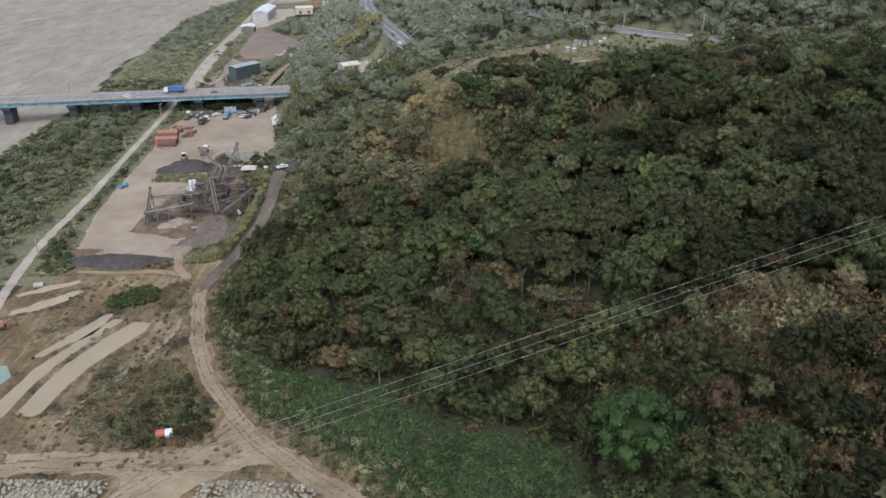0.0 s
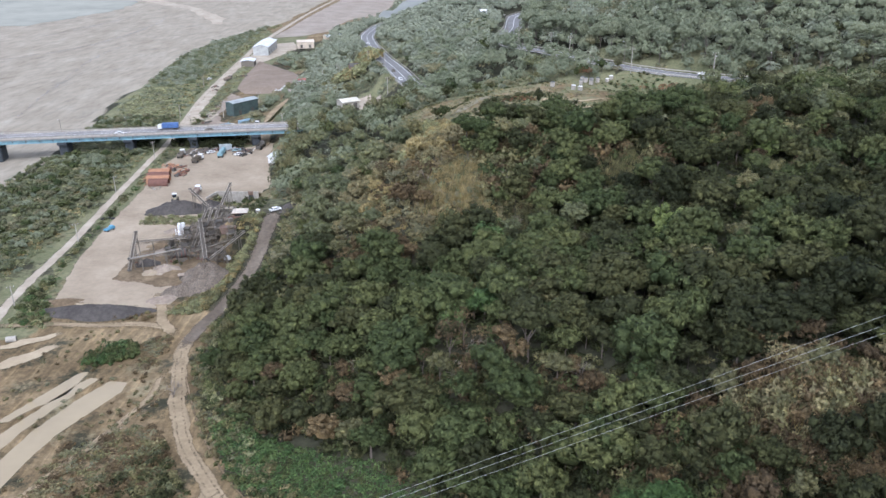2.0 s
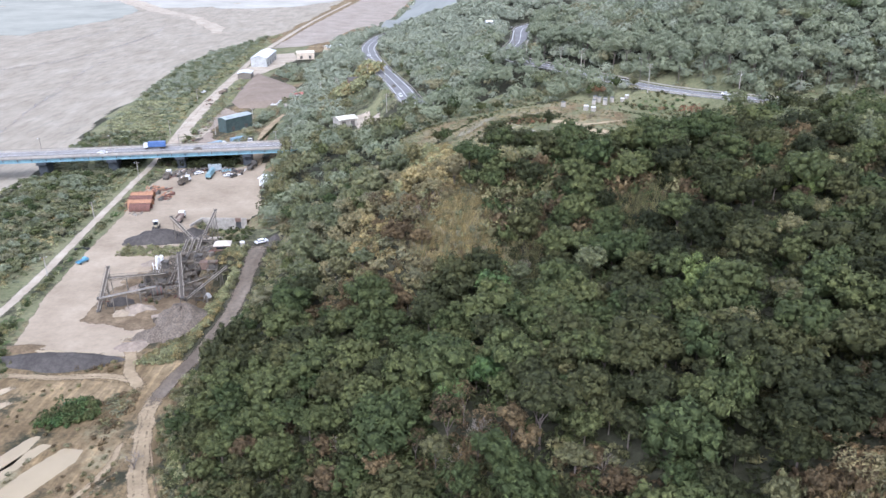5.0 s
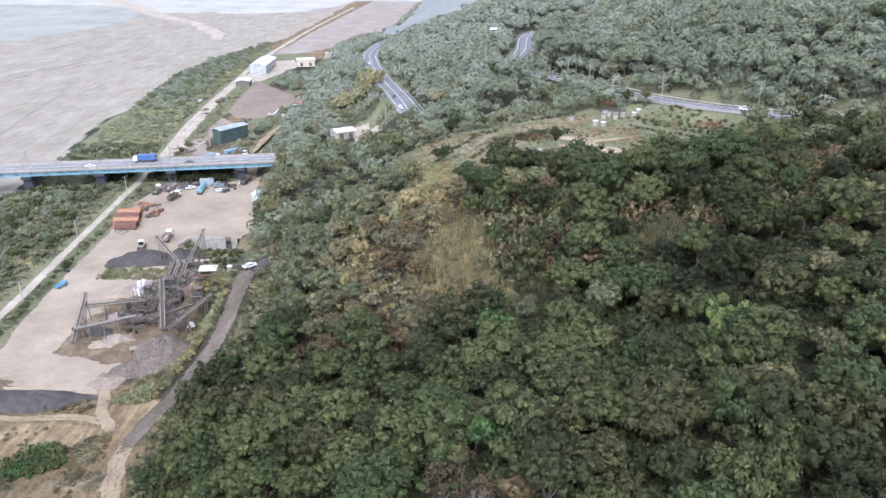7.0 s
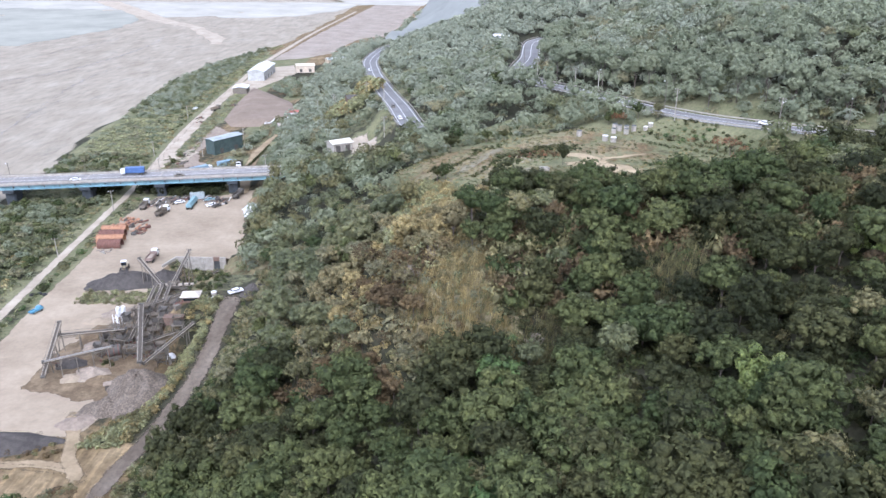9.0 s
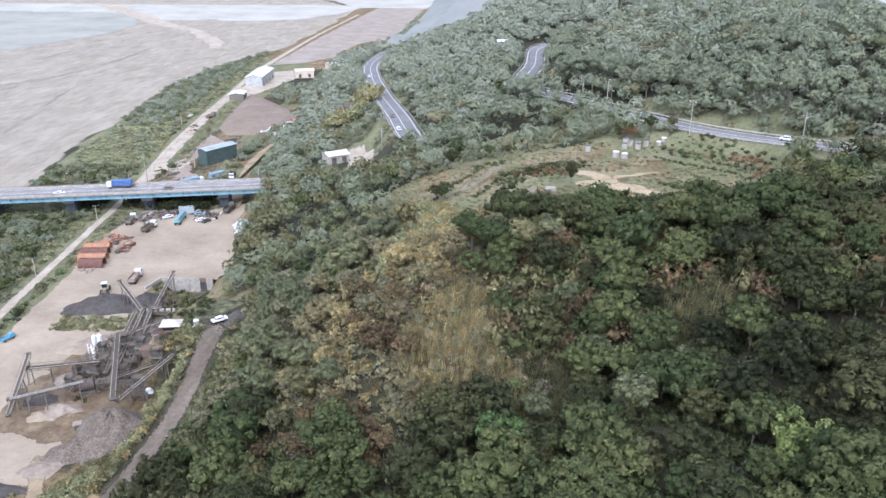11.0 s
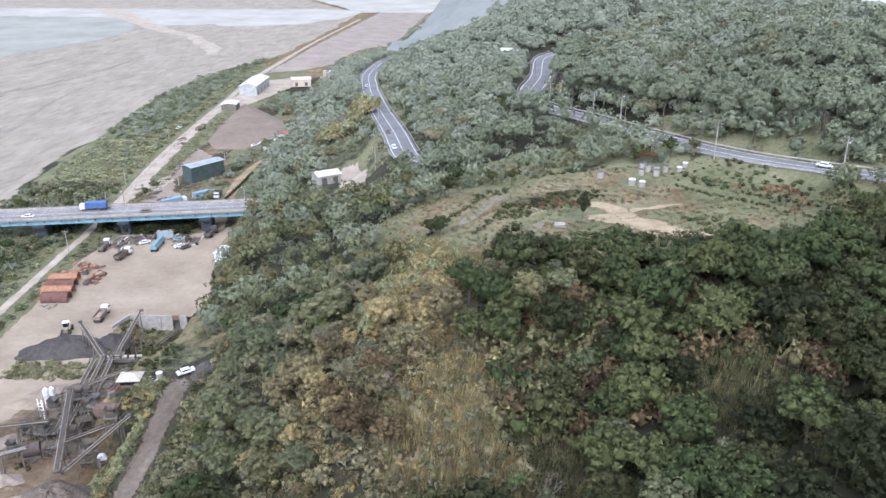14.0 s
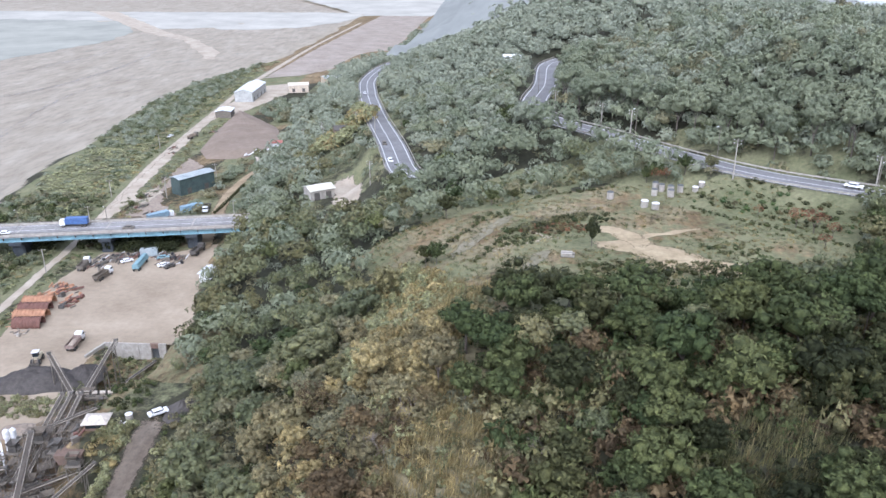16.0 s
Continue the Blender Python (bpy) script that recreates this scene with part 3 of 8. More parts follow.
idx = np.arange(nx * ny).reshape(ny, nx)
quads = np.stack([idx[:-1, :-1], idx[:-1, 1:], idx[1:, 1:], idx[1:, :-1]], -1).reshape(-1, 4)
ground = link_mesh("ground", verts, quads.tolist(), GROUND, smooth=True)
tagged(ground, "hilly ground of leaf litter, bare dirt and patchy grass", "ground", kind="structure")
X, Y = verts[:, 0], verts[:, 1]
up = X - foot(Y)
dirt = np.where((up < 1) & (X > -128) & (Y > 30) & (Y < 330), 0.62 + 0.3 * wobble(X, Y, 12, 1), 0.15)
dirt = np.where((up < 0) & (Y >= 330) & (Y < 700) & (X > -170), 0.45 + 0.3 * wobble(X, Y, 15, 1), dirt)
dirt = np.where(inside(X, Y, CLEARING), 0.62 + 0.3 * wobble(X, Y, 14, 2), dirt)
grass = np.where(inside(X, Y, GLADE), 0.25, 0.0) + np.where(inside(X, Y, CLEARING), np.where(X < 14, 0.42, 0.50) + 0.28 * wobble(X, Y, 16, 4), 0.0)
grass += np.where((X < -150) & (X > river_edge(Y) - 4) & (Y > 100) & (Y < 840), 0.66 + 0.25 * wobble(X, Y, 15, 7), 0.0)
grass += np.where((X < -118) & (X > -152) & (Y > 205) & (Y < 410), 0.55 + 0.25 * wobble(X, Y, 11, 8), 0.0)
grass += np.where(np.hypot((X + 76) / 16, (Y - 308) / 26) < 1, 0.45, 0.0)
dirt = np.where(np.hypot((X + 76) / 16, (Y - 308) / 26) < 1, 0.55, dirt)
dirt = np.where((near_line(X, Y, HILL_ROAD)[0] < 12) & (Y > 222) & (Y < 300), 0.3, dirt)
grass += np.where((Y > 400) & (Y < 780) & (X > -135) & (X < -28), 0.5 + 0.3 * wobble(X, Y, 14, 3), 0.0)
d_road = near_line(X, Y, UPPER_ROAD)[0]
grass += np.where((d_road < 24) & (Y < 380), 0.6 + 0.25 * wobble(X, Y, 12, 3), 0.0)
grass += np.where((Y < 80) & (up > -120), 0.4 + 0.3 * wobble(X, Y, 30, 3), 0.0)
grass += np.where(np.hypot((X - 2) / 34, (Y - 358) / 22) < 1, 0.6, 0.0)
grass += np.where((np.hypot(X + 75, (Y - 562) * 0.6) < 19), 0.9, 0.0)
dry = np.where((up > 4) & (np.hypot((X - 2) / 15, (Y - 236) / 22) < 1), 0.7, 0.05)
dry += np.where(inside(X, Y, CLEARING), 0.42 + 0.35 * wobble(X, Y, 13, 9), 0.0)
dry += np.where((up < 0) & (X > -128) & (Y < 212), 0.15 + 0.35 * wobble(X, Y, 16, 6), 0.0)
dirt = np.where((Y > 780) & (up < 10) & (X > -290), 0.8, dirt)
bed = np.clip((river_edge(Y) - 1 - 6 * wobble(X, Y, 40, 5) - X) / 8, 0, 1) * np.where(X > -900 - 0.3 * Y, 1.0, 0.3)
for key, val in (("dirt", dirt), ("grass", grass), ("dry", dry), ("bed", bed)):
    a = ground.data.attributes.new(key, "FLOAT", "POINT")
    a.data.foreach_set("value", np.clip(val, 0, 1).astype(np.float32))

# river bed, fields, yard and tracks
DIKE = [(-105, 90), (-118, 150), (-129, 190), (-137, 232), (-140, 277), (-145, 326), (-150, 378), (-154, 418), (-169, 516), (-177, 592), (-184, 680), (-190, 760),
        (-192, 850), (-192, 1035), (-183, 1300)]


def dike_x(y):
    return np.interp(y, [q[1] for q in DIKE], [q[0] for q in DIKE])


strip("road_dike", DIKE, [2.6, 2.5, 2.4, 2.6, 4.5, 3.5, 3.0, 3.5], ROADDIRT, "straight pale dusty dike road beside the river", 0.2, 0.35)
patch("yard", [(-124, 229), (-131, 257), (-134, 283), (-136, 313), (-139, 345), (-142, 372), (-141, 388), (-138, 404), (-112, 404), (-104, 412), (-96, 416), (-93.5, 400), (-91, 386), (-87, 369), (-81.5, 350),
               (-78, 336), (-80, 332.5), (-103.5, 332.5), (-103, 316), (-100, 301), (-97, 296), (-88, 288), (-85, 262), (-80, 246), (-86, 228), (-90, 224), (-106, 225)], YARD, 0.1, "packed dusty tan work yard of a gravel plant", "yard", 0.9)
patch("plant_ground", [(-112, 244), (-113, 262), (-108, 284), (-100, 296), (-92, 300), (-84, 296), (-82, 280), (-80, 262), (-79, 250), (-84, 238), (-96, 240)], MUD, 0.14, "dark churned mud under the gravel plant", "mud", 1.5)
strip("road_hill", HILL_ROAD, [5.0, 4.4, 2.6, 2.3, 2.6, 2.5, 1.6, 1.5, 1.5], TRACK, "rutted dirt road along the foot of the wooded hill", 0.14, 0.6, 8)
strip("road_plant", HILL_ROAD[len(HILL_ROAD) * 5 // 9:], [2.8, 3.2, 3.3, 3.6, 5.5], GREYROAD, "grey gravel ramp that climbs beside the plant", 0.2, 0.4)
strip("road_cross", [(-137, 212), (-120, 214), (-104, 214), (-90, 215), (-77, 212)], [2.0, 1.8, 2.0, 2.2], TRACK, "dirt track that crosses to the dike", 0.13, 0.4)
strip("road_loop", [(-95, 240), (-91.5, 232), (-87.5, 224), (-85.5, 217.5), (-81, 212), (-76, 205)], [3.2, 2.4, 2.4, 2.8], TRACK, "curved dirt track into the yard", 0.16, 0.3)
strip("road_front", [(-130, 117), (-105, 122), (-88, 125), (-70, 128), (-52, 130), (-40, 134)], [3.2, 3.0, 3.6, 5.0], TRACK, "wide muddy dirt track with wheel ruts", 0.13, 0.6)
patch("junction", [(-95, 130.6), (-83.2, 131.4), (-58.6, 130.9), (-51.9, 136.6), (-51.1, 144.8), (-47.5, 146.2), (-39.5, 136.9), (-29, 131.6), (-24, 124), (-30, 124), (-37.2, 126.9), (-44.7, 124.3), (-50.7, 117.9), (-53, 106),
                  (-64, 106), (-65.3, 117.5), (-67.2, 122.4), (-90.8, 123)], TRACK, 0.11, "broad bare dirt junction with wheel tracks", "dirt lot", 1.2)
strip("road_spur", [(-66, 112), (-62, 120), (-56, 128)], [3.4, 3.8, 5.0], TRACK, "short dirt spur between boulder heaps", 0.15, 0.5)
strip("road_bend", [(-84, 127), (-86, 133), (-86.5, 141), (-81, 156), (-74.5, 176), (-75, 192)], [2.0, 1.6, 1.2, 1.0], TRACK, "narrow pale track beside the settling pond", 0.15, 0.3)
for pond, mat, z, what in ((POND_A, MUDWATER, -0.12, "narrow settling pond of pale muddy water"), (POND_B, MUDWATER, -0.12, "long settling pond of pale brown water"), (POND_D, MUDWATER, -0.12, "long shallow settling pond of pale silty water"),
                           (POND_C, GREENWATER, -0.12, "small green stagnant pond beside the mud banks")):
    patch("pond", pond, mat, z, what, "pond", 0.1)
patch("warehouse_yard", [(-178, 632), (-183, 690), (-186, 760), (-160, 778), (-146, 740), (-156, 690), (-164, 650)], ROADDIRT, 0.28, "pale dusty lot round the warehouse", "lot", 1.5, 3.0)
patch("dike_lot", [(-160, 452), (-163, 475), (-150, 486), (-143, 478), (-146, 460)], ROADDIRT, 0.26, "pale bare lot beside the dike road", "lot", 1.5, 2.0)
patch("dike_verge", [(-160, 438), (-166, 490), (-172, 540), (-179, 600), (-184, 650), (-188, 700), (-177, 690), (-175, 650), (-171.5, 610), (-164.5, 545), (-157, 490), (-150.5, 440)], ROADDIRT, 0.24, "wide pale dusty lot along the dike road", "lot", 1.6, 2.0)
patch("shed_yard", [(-150, 444), (-153, 490), (-157, 540), (-150, 536), (-140, 524), (-144, 480), (-138, 462), (-122, 446), (-126, 436)], BROWNHEAP, 0.2, "bare brown yard beside the green shed", "yard", 2.0, 2.0)
patch("field", [(-190, 800), (-188, 870), (-186, 1010), (-176, 1270), (-168, 1450), (-66, 1450), (-92, 1200), (-100, 1000), (-112, 930), (-136, 858), (-160, 815)], FIELD, 0.3,
      "flat brown ploughed field far up the valley", "field", 2.0, 6.0)
# far bank and plains glow pale to stand for mist
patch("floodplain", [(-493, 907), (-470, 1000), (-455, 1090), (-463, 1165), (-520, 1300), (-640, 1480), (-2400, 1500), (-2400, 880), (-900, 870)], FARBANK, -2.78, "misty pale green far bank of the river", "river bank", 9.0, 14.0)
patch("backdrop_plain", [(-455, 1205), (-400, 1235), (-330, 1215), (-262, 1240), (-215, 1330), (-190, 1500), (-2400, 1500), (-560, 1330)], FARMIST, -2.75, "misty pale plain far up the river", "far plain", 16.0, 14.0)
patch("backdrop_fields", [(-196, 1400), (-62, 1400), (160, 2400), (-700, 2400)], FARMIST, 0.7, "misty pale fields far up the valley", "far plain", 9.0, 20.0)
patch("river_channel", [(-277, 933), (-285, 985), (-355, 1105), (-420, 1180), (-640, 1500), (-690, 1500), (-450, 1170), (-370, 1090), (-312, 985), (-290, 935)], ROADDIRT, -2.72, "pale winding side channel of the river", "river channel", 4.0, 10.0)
for pts, w_ in (([(-470, 560), (-425, 640), (-374, 720), (-356, 770), (-349, 860), (-356, 957), (-372, 1020)], [0.3, 1.6, 1.2, 1.6, 1.3, 0.3]), ([(-300, 600), (-318, 690), (-322, 760), (-310, 830)], [0.2, 0.9, 0.7, 0.2]),
                ([(-430, 820), (-418, 900), (-410, 980), (-414, 1040)], [0.3, 1.5, 1.2, 0.3]), ([(-268, 470), (-290, 560), (-300, 640)], [0.2, 0.8, 0.2])):
    strip("gravel_scarp", pts, w_, SCARP, "dark stony scarp between gravel bars of the river bed", 0.3, 1.6, 6, "river scarp")
strip("road_upper", UPPER_ROAD, 5.2, ASPHALT, "grey asphalt highway along the wooded slope", 0.1, 0.0, 4, follow=False)
strip("road_lower", LOWER_ROAD, 5.6, ASPHALT, "grey asphalt highway curving down to the valley", 0.1, 0.0, 4, follow=False)


def marking(line, off, half, mat, lift=0.14):
    p = line
    d = np.gradient(p[:, :2], axis=0)
    d /= np.linalg.norm(d, axis=1)[:, None]
    q = p.copy()
    q[:, 0] += d[:, 1] * off
    q[:, 1] -= d[:, 0] * off
    ob = strip("road_marking", q, half, mat, "white painted road line", lift, 0.0, 1, "road line", follow=False)
    return ob


for road in (UPPER_ROAD, LOWER_ROAD):
    for off in (-4.5, -0.1, 4.5):
        marking(road, off, 0.16, LINE)
strip("road_terrace", [(26, 302), (34, 303), (40, 302), (44, 298.5), (50, 292), (60, 287), (72, 285)], [2.2, 4.6, 6.4, 6.0, 3.4], TANPATH, "pale bare dirt drive on the grassy terrace", 0.12, 1.1, 9)
strip("road_terrace_fork", [(30, 315), (37, 312), (41, 306), (44, 300)], [2.0, 3.2, 3.4, 3.0], TANPATH, "pale dirt fork on the terrace", 0.16, 1.1, 9)
strip("road_terrace_loop", [(39, 308), (46, 309.5), (53, 312), (59, 315)], [1.8, 1.4, 1.0, 0.5], TANPATH, "faint dirt wheel track on the terrace", 0.17, 1.1, 9)
strip("road_terrace_bank", [(-4, 300), (0, 306), (6, 315), (12, 324), (17, 330)], [0.5, 2.4, 2.0, 2.2, 0.3], TANBANK, "bare tan strip between grassy plots", 0.12, 1.1, 9)
strip("road_terrace_edge", [(13, 287), (16, 291), (18, 296), (22, 301)], [0.3, 2.2, 2.0, 0.5], TANBANK, "bare tan patch on the terrace's edge", 0.12, 1.1, 9)
HUT_YARD = [(-53, 445), (-48.5, 428), (-44.5, 408), (-39.5, 391)]
strip("hut_yard", HUT_YARD, [4.0, 6.5, 7.0, 2.5], ROADDIRT, "pale bare yard beside a hut", 0.35, 1.1, 9, "yard")
strip("road_ramp", [(-102, 404), (-103, 416), (-107, 440), (-110, 458), (-111, 478), (-107, 500), (-100, 520), (-96, 545)], [5.0, 5.0, 4.2, 4.0, 3.0, 3.0], TRACK,
      "pale dusty road that runs under the bridge", 0.35, 0.3)

def wheel_ruts(line, gap, half, mat, lift, label):
    p = smooth_line(line, 1.5) if not isinstance(line, np.ndarray) else line
    d = np.gradient(p[:, :2], axis=0)
    d /= np.linalg.norm(d, axis=1)[:, None] + 1e-9
    for s_ in (-1, 1):
        q = p.copy()
        q[:, 0] += d[:, 1] * gap * s_ + 0.25 * wobble(p[:, 0], p[:, 1], 9, 3 + s_)
        q[:, 1] -= d[:, 0] * gap * s_
        strip("wheel_rut", q, half, mat, label, lift, 0.12, 1, "wheel rut")


wheel_ruts(HILL_ROAD[: len(HILL_ROAD) * 6 // 10], 0.95, 0.2, RUT, 0.17, "dark wheel rut in the dirt road")
wheel_ruts([(-128, 118), (-105, 123), (-88, 126), (-70, 129), (-54, 133), (-46, 143)], 1.0, 0.2, RUT, 0.18, "dark wheel rut in the muddy track")
wheel_ruts([(-120, 120), (-95, 126), (-75, 126), (-52, 126), (-30, 126)], 1.0, 0.18, RUT, 0.19, "dark wheel rut in the muddy track")
wheel_ruts([(-66, 113), (-60, 122), (-52, 134), (-46, 144)], 1.0, 0.2, RUT, 0.2, "dark wheel rut in the muddy track")
wheel_ruts([(-136, 212), (-116, 214), (-98, 214), (-84, 213)], 0.9, 0.25, RUT, 0.18, "dark wheel rut in the cross track")
wheel_ruts([(-84, 127), (-85, 134), (-85.5, 142), (-80, 157), (-74, 176), (-75, 195)], 0.8, 0.2, RUT, 0.2, "dark wheel rut beside the pond")
wheel_ruts([(-80, 152), (-77, 164), (-72, 180), (-74, 200)], 0.8, 0.25, PALEDUST, 0.18, "pale wheel rut on the bare lot")
for pts, w_ in (([(-127, 186), (-118, 192), (-106, 205)], 2.2), ([(-130, 196), (-120, 203), (-108, 210)], 1.6), ([(-123, 229.5), (-116, 227.5), (-104, 226), (-92, 226.5)], 0.9)):
    strip("dust_bank", pts, [w_ * 0.5, w_ * 1.5, w_ * 0.6], PALEDUST, "pale scraped bank of dry mud", 0.2, 0.9, 8, "mud bank")

# far hills that close the valley, glowing pale in place of haze
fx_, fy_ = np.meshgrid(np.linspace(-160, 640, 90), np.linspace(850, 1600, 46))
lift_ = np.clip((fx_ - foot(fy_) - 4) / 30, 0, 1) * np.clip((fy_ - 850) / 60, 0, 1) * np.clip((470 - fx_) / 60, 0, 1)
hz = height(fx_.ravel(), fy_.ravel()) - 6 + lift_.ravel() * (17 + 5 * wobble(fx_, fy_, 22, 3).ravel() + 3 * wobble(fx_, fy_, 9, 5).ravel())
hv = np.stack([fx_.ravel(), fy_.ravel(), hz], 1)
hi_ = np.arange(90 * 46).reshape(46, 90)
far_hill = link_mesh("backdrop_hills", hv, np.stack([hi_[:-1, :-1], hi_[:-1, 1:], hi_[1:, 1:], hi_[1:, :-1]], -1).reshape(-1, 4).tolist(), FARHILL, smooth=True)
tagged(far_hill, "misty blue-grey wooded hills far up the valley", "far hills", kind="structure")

# ---- bridge ----
BTURN = math.degrees(math.atan2(0.2, 1))
bridge = thing("bridge", -162, 402.5, 0, BTURN, "long two-lane road bridge on light blue steel girders", "bridge")
DECK_L, DECK_R, DW, DZ = -270.0, 84.0, 13.0, 8.6
mid, ln = (DECK_L + DECK_R) / 2, DECK_R - DECK_L
part("deck", box(B(), mid, 0, DZ - 0.5, ln, DW, 0.5), DECKTOP, bridge, "worn grey asphalt deck")
for s in (-1, 1):
    part("parapet", box(B(), mid, s * (DW / 2 - 0.2), DZ, ln, 0.35, 0.85), CONCRETE, bridge, "weathered concrete parapet")
    bm = box(B(), mid, s * (DW / 2 - 0.2), DZ + 1.15, ln, 0.12, 0.12)
    for i in range(int(ln / 2.5)):
        box(bm, DECK_L + 1 + i * 2.5, s * (DW / 2 - 0.2), DZ + 0.85, 0.1, 0.1, 0.32)
    part("handrail", bm, STEEL, bridge)
    part("road_line", box(B(), mid, s * 5.0, DZ + 0.005, ln, 0.18, 0.012), LINE, bridge)
part("road_line", box(B(), mid, 0, DZ + 0.005, ln, 0.2, 0.012), LINE, bridge)
for k in range(4):
    y = -DW / 2 + 0.9 + k * (DW - 1.8) / 3
    bm = box(B(), mid, y, DZ - 2.2, ln, 0.3, 1.7)
    box(bm, mid, y, DZ - 2.35, ln, 0.7, 0.15)
    for i in range(int(ln / 6)):
        box(bm, DECK_L + 3 + i * 6, y - 0.2, DZ - 2.2, 0.14, 0.18, 1.7)
    part("girder", bm, BLUESTEEL, bridge, "light blue steel girder")
for i in range(int(ln / 6.3)):
    part("cantilever_bracket", beam(B(), (DECK_L + 2 + i * 6.3, -DW / 2 + 0.9, DZ - 1.7), (DECK_L + 2 + i * 6.3, -DW / 2 + 0.1, DZ - 0.55), 0.25, 0.35), DARKSTEEL, bridge)
for i in range(11):
    x = 57 - 31.5 * i
    if x < DECK_L:
        break
    bm = box(B(), x, 0, -3.5, 4.4, 8.5, 8.2, 0.6)
    box(bm, x, 0, 4.7, 4.6, 12.2, 1.5, 0.2)
    part("pier", bm, PIERDARK, bridge, "dark weathered concrete pier")
    part("expansion_joint", box(B(), x, 0, DZ + 0.005, 0.5, DW - 1, 0.014), CONCRETE, bridge)


def on_bridge(u, v):
    m = bridge.matrix_world @ Vector((u, v, DZ))
    return m.x, m.y, m.z


# ---- vehicles ----
def wheel(parent, x, y, r, w):
    t = part("wheel", rod(B(), (x, y - w / 2, r), (x, y + w / 2, r), r, n=14), TYRE, parent, "black rubber wheel")
    part("rim", rod(B(), (x, y - w / 2 - 0.01, r), (x, y + w / 2 + 0.01, r), r * 0.55, n=10), STEEL, t)


def car(x, y, z, turn, paint, label, size=1.0, group=""):
    c = thing("car", x, y, z, turn, label, "car", group)
    bm = box(B(), 0, 0, 0.35, 4.4 * size, 1.75, 0.62, 0.12)
    box(bm, -0.1, 0, 0.95, 2.5 * size, 1.55, 0.5, 0.1, taper=0.82)
    part("body", bm, paint, c)
    part("windscreen", box(B(), 1.05 * size, 0, 0.98, 0.25, 1.4, 0.36, taper=0.8), GLASS, c, "dark glass")
    part("rear_window", box(B(), -1.25 * size, 0, 0.98, 0.25, 1.4, 0.36, taper=0.8), GLASS, c, "dark glass")
    for s in (-1, 1):
        part("side_window", box(B(), -0.1, s * 0.72, 1.0, 1.9 * size, 0.08, 0.32), GLASS, c, "dark glass")
        for u in (-1.4, 1.4):
            wheel(c, u * size, s * 0.8, 0.33, 0.22)
    return c


def pickup(x, y, z, turn, paint, label):
    c = thing("pickup_truck", x, y, z, turn, label, "truck")
    part("cab", box(box(B(), 1.3, 0, 0.5, 1.7, 1.7, 0.8, 0.12), 1.1, 0, 1.2, 1.3, 1.55, 0.6, 0.1, taper=0.85), paint, c)
    part("windscreen", box(B(), 1.75, 0, 1.28, 0.12, 1.3, 0.4), GLASS, c)
    bm = box(B(), -0.9, 0, 0.6, 2.7, 1.7, 0.12)
    for s in (-1, 1):
        box(bm, -0.9, s * 0.82, 0.7, 2.7, 0.06, 0.4)
    box(bm, -2.22, 0, 0.7, 0.06, 1.7, 0.4)
    part("load_bed", bm, paint, c)
    for s in (-1, 1):
        for u in (-1.4, 1.4):
            wheel(c, u, s * 0.75, 0.33, 0.22)
    return c


def dump_truck(x, y, z, turn, cab, tray, label, load=None):
    c = thing("dump_truck", x, y, z, turn, label, "truck")
    part("chassis", box(B(), -0.4, 0, 0.7, 8.0, 0.9, 0.35), DARKSTEEL, c)
    bm = box(B(), 3.2, 0, 0.8, 1.9, 2.4, 1.2, 0.12)
    box(bm, 3.1, 0, 2.0, 1.7, 2.3, 0.95, 0.15, taper=0.92)
    part("cab", bm, cab, c)
    part("windscreen", box(B(), 4.0, 0, 2.05, 0.1, 2.0, 0.65), GLASS, c, "dark glass")
    for s in (-1, 1):
        part("side_window", box(B(), 3.3, s * 1.13, 2.05, 0.9, 0.08, 0.6), GLASS, c)
        part("mirror", box(B(), 4.1, s * 1.4, 1.9, 0.1, 0.2, 0.4), DARKSTEEL, c)
    bm = box(B(), -1.3, 0, 1.1, 5.8, 2.4, 0.15)
    for s in (-1, 1):
        box(bm, -1.3, s * 1.17, 1.25, 5.8, 0.08, 0.95)
        for i in range(5):
            box(bm, -3.9 + i * 1.3, s * 1.24, 1.2, 0.12, 0.08, 0.95)
    box(bm, 1.56, 0, 1.25, 0.08, 2.4, 1.3)
    box(bm, -4.16, 0, 1.25, 0.08, 2.4, 0.9)
    part("tipper_body", bm, tray, c)
    if load:
        part("load", box(B(), -1.3, 0, 1.3, 5.4, 2.2, 0.8, 0.3, taper=0.6), load, c)
    for u in (3.0, -1.9, -3.2):
        for s in (-1, 1):
            wheel(c, u, s * 1.0, 0.52, 0.4)
    return c


def loader(x, y, z, turn, label):
    c = thing("wheel_loader", x, y, z, turn, label, "loader")
    part("body", box(B(), -1.0, 0, 1.0, 3.4, 1.9, 1.1, 0.15), plain("loader_cream_paint", (0.55, 0.48, 0.33), 0.6), c)
    part("cab", box(B(), 0.2, 0, 2.0, 1.4, 1.5, 1.4, 0.1), GLASS, c, "glazed cab")
    part("cab_roof", box(B(), 0.2, 0, 3.4, 1.9, 1.9, 0.18, 0.05), WHITE, c, "white cab roof")
    for s in (-1, 1):
        part("lift_arm", beam(B(), (0.9, s * 0.6, 1.7), (3.0, s * 0.6, 0.7), 0.2, 0.35), STEEL, c)
    bm = box(B(), 3.3, 0, 0.15, 0.9, 2.7, 0.12)
    box(bm, 2.9, 0, 0.2, 0.12, 2.7, 1.0)
    for s in (-1, 1):
        box(bm, 3.3, s * 1.32, 0.2, 0.9, 0.06, 0.7)
    part("bucket", bm, DARKSTEEL, c)
    for u in (-1.7, 1.3):
        for s in (-1, 1):
            wheel(c, u, s * 1.0, 0.75, 0.55)
    return c


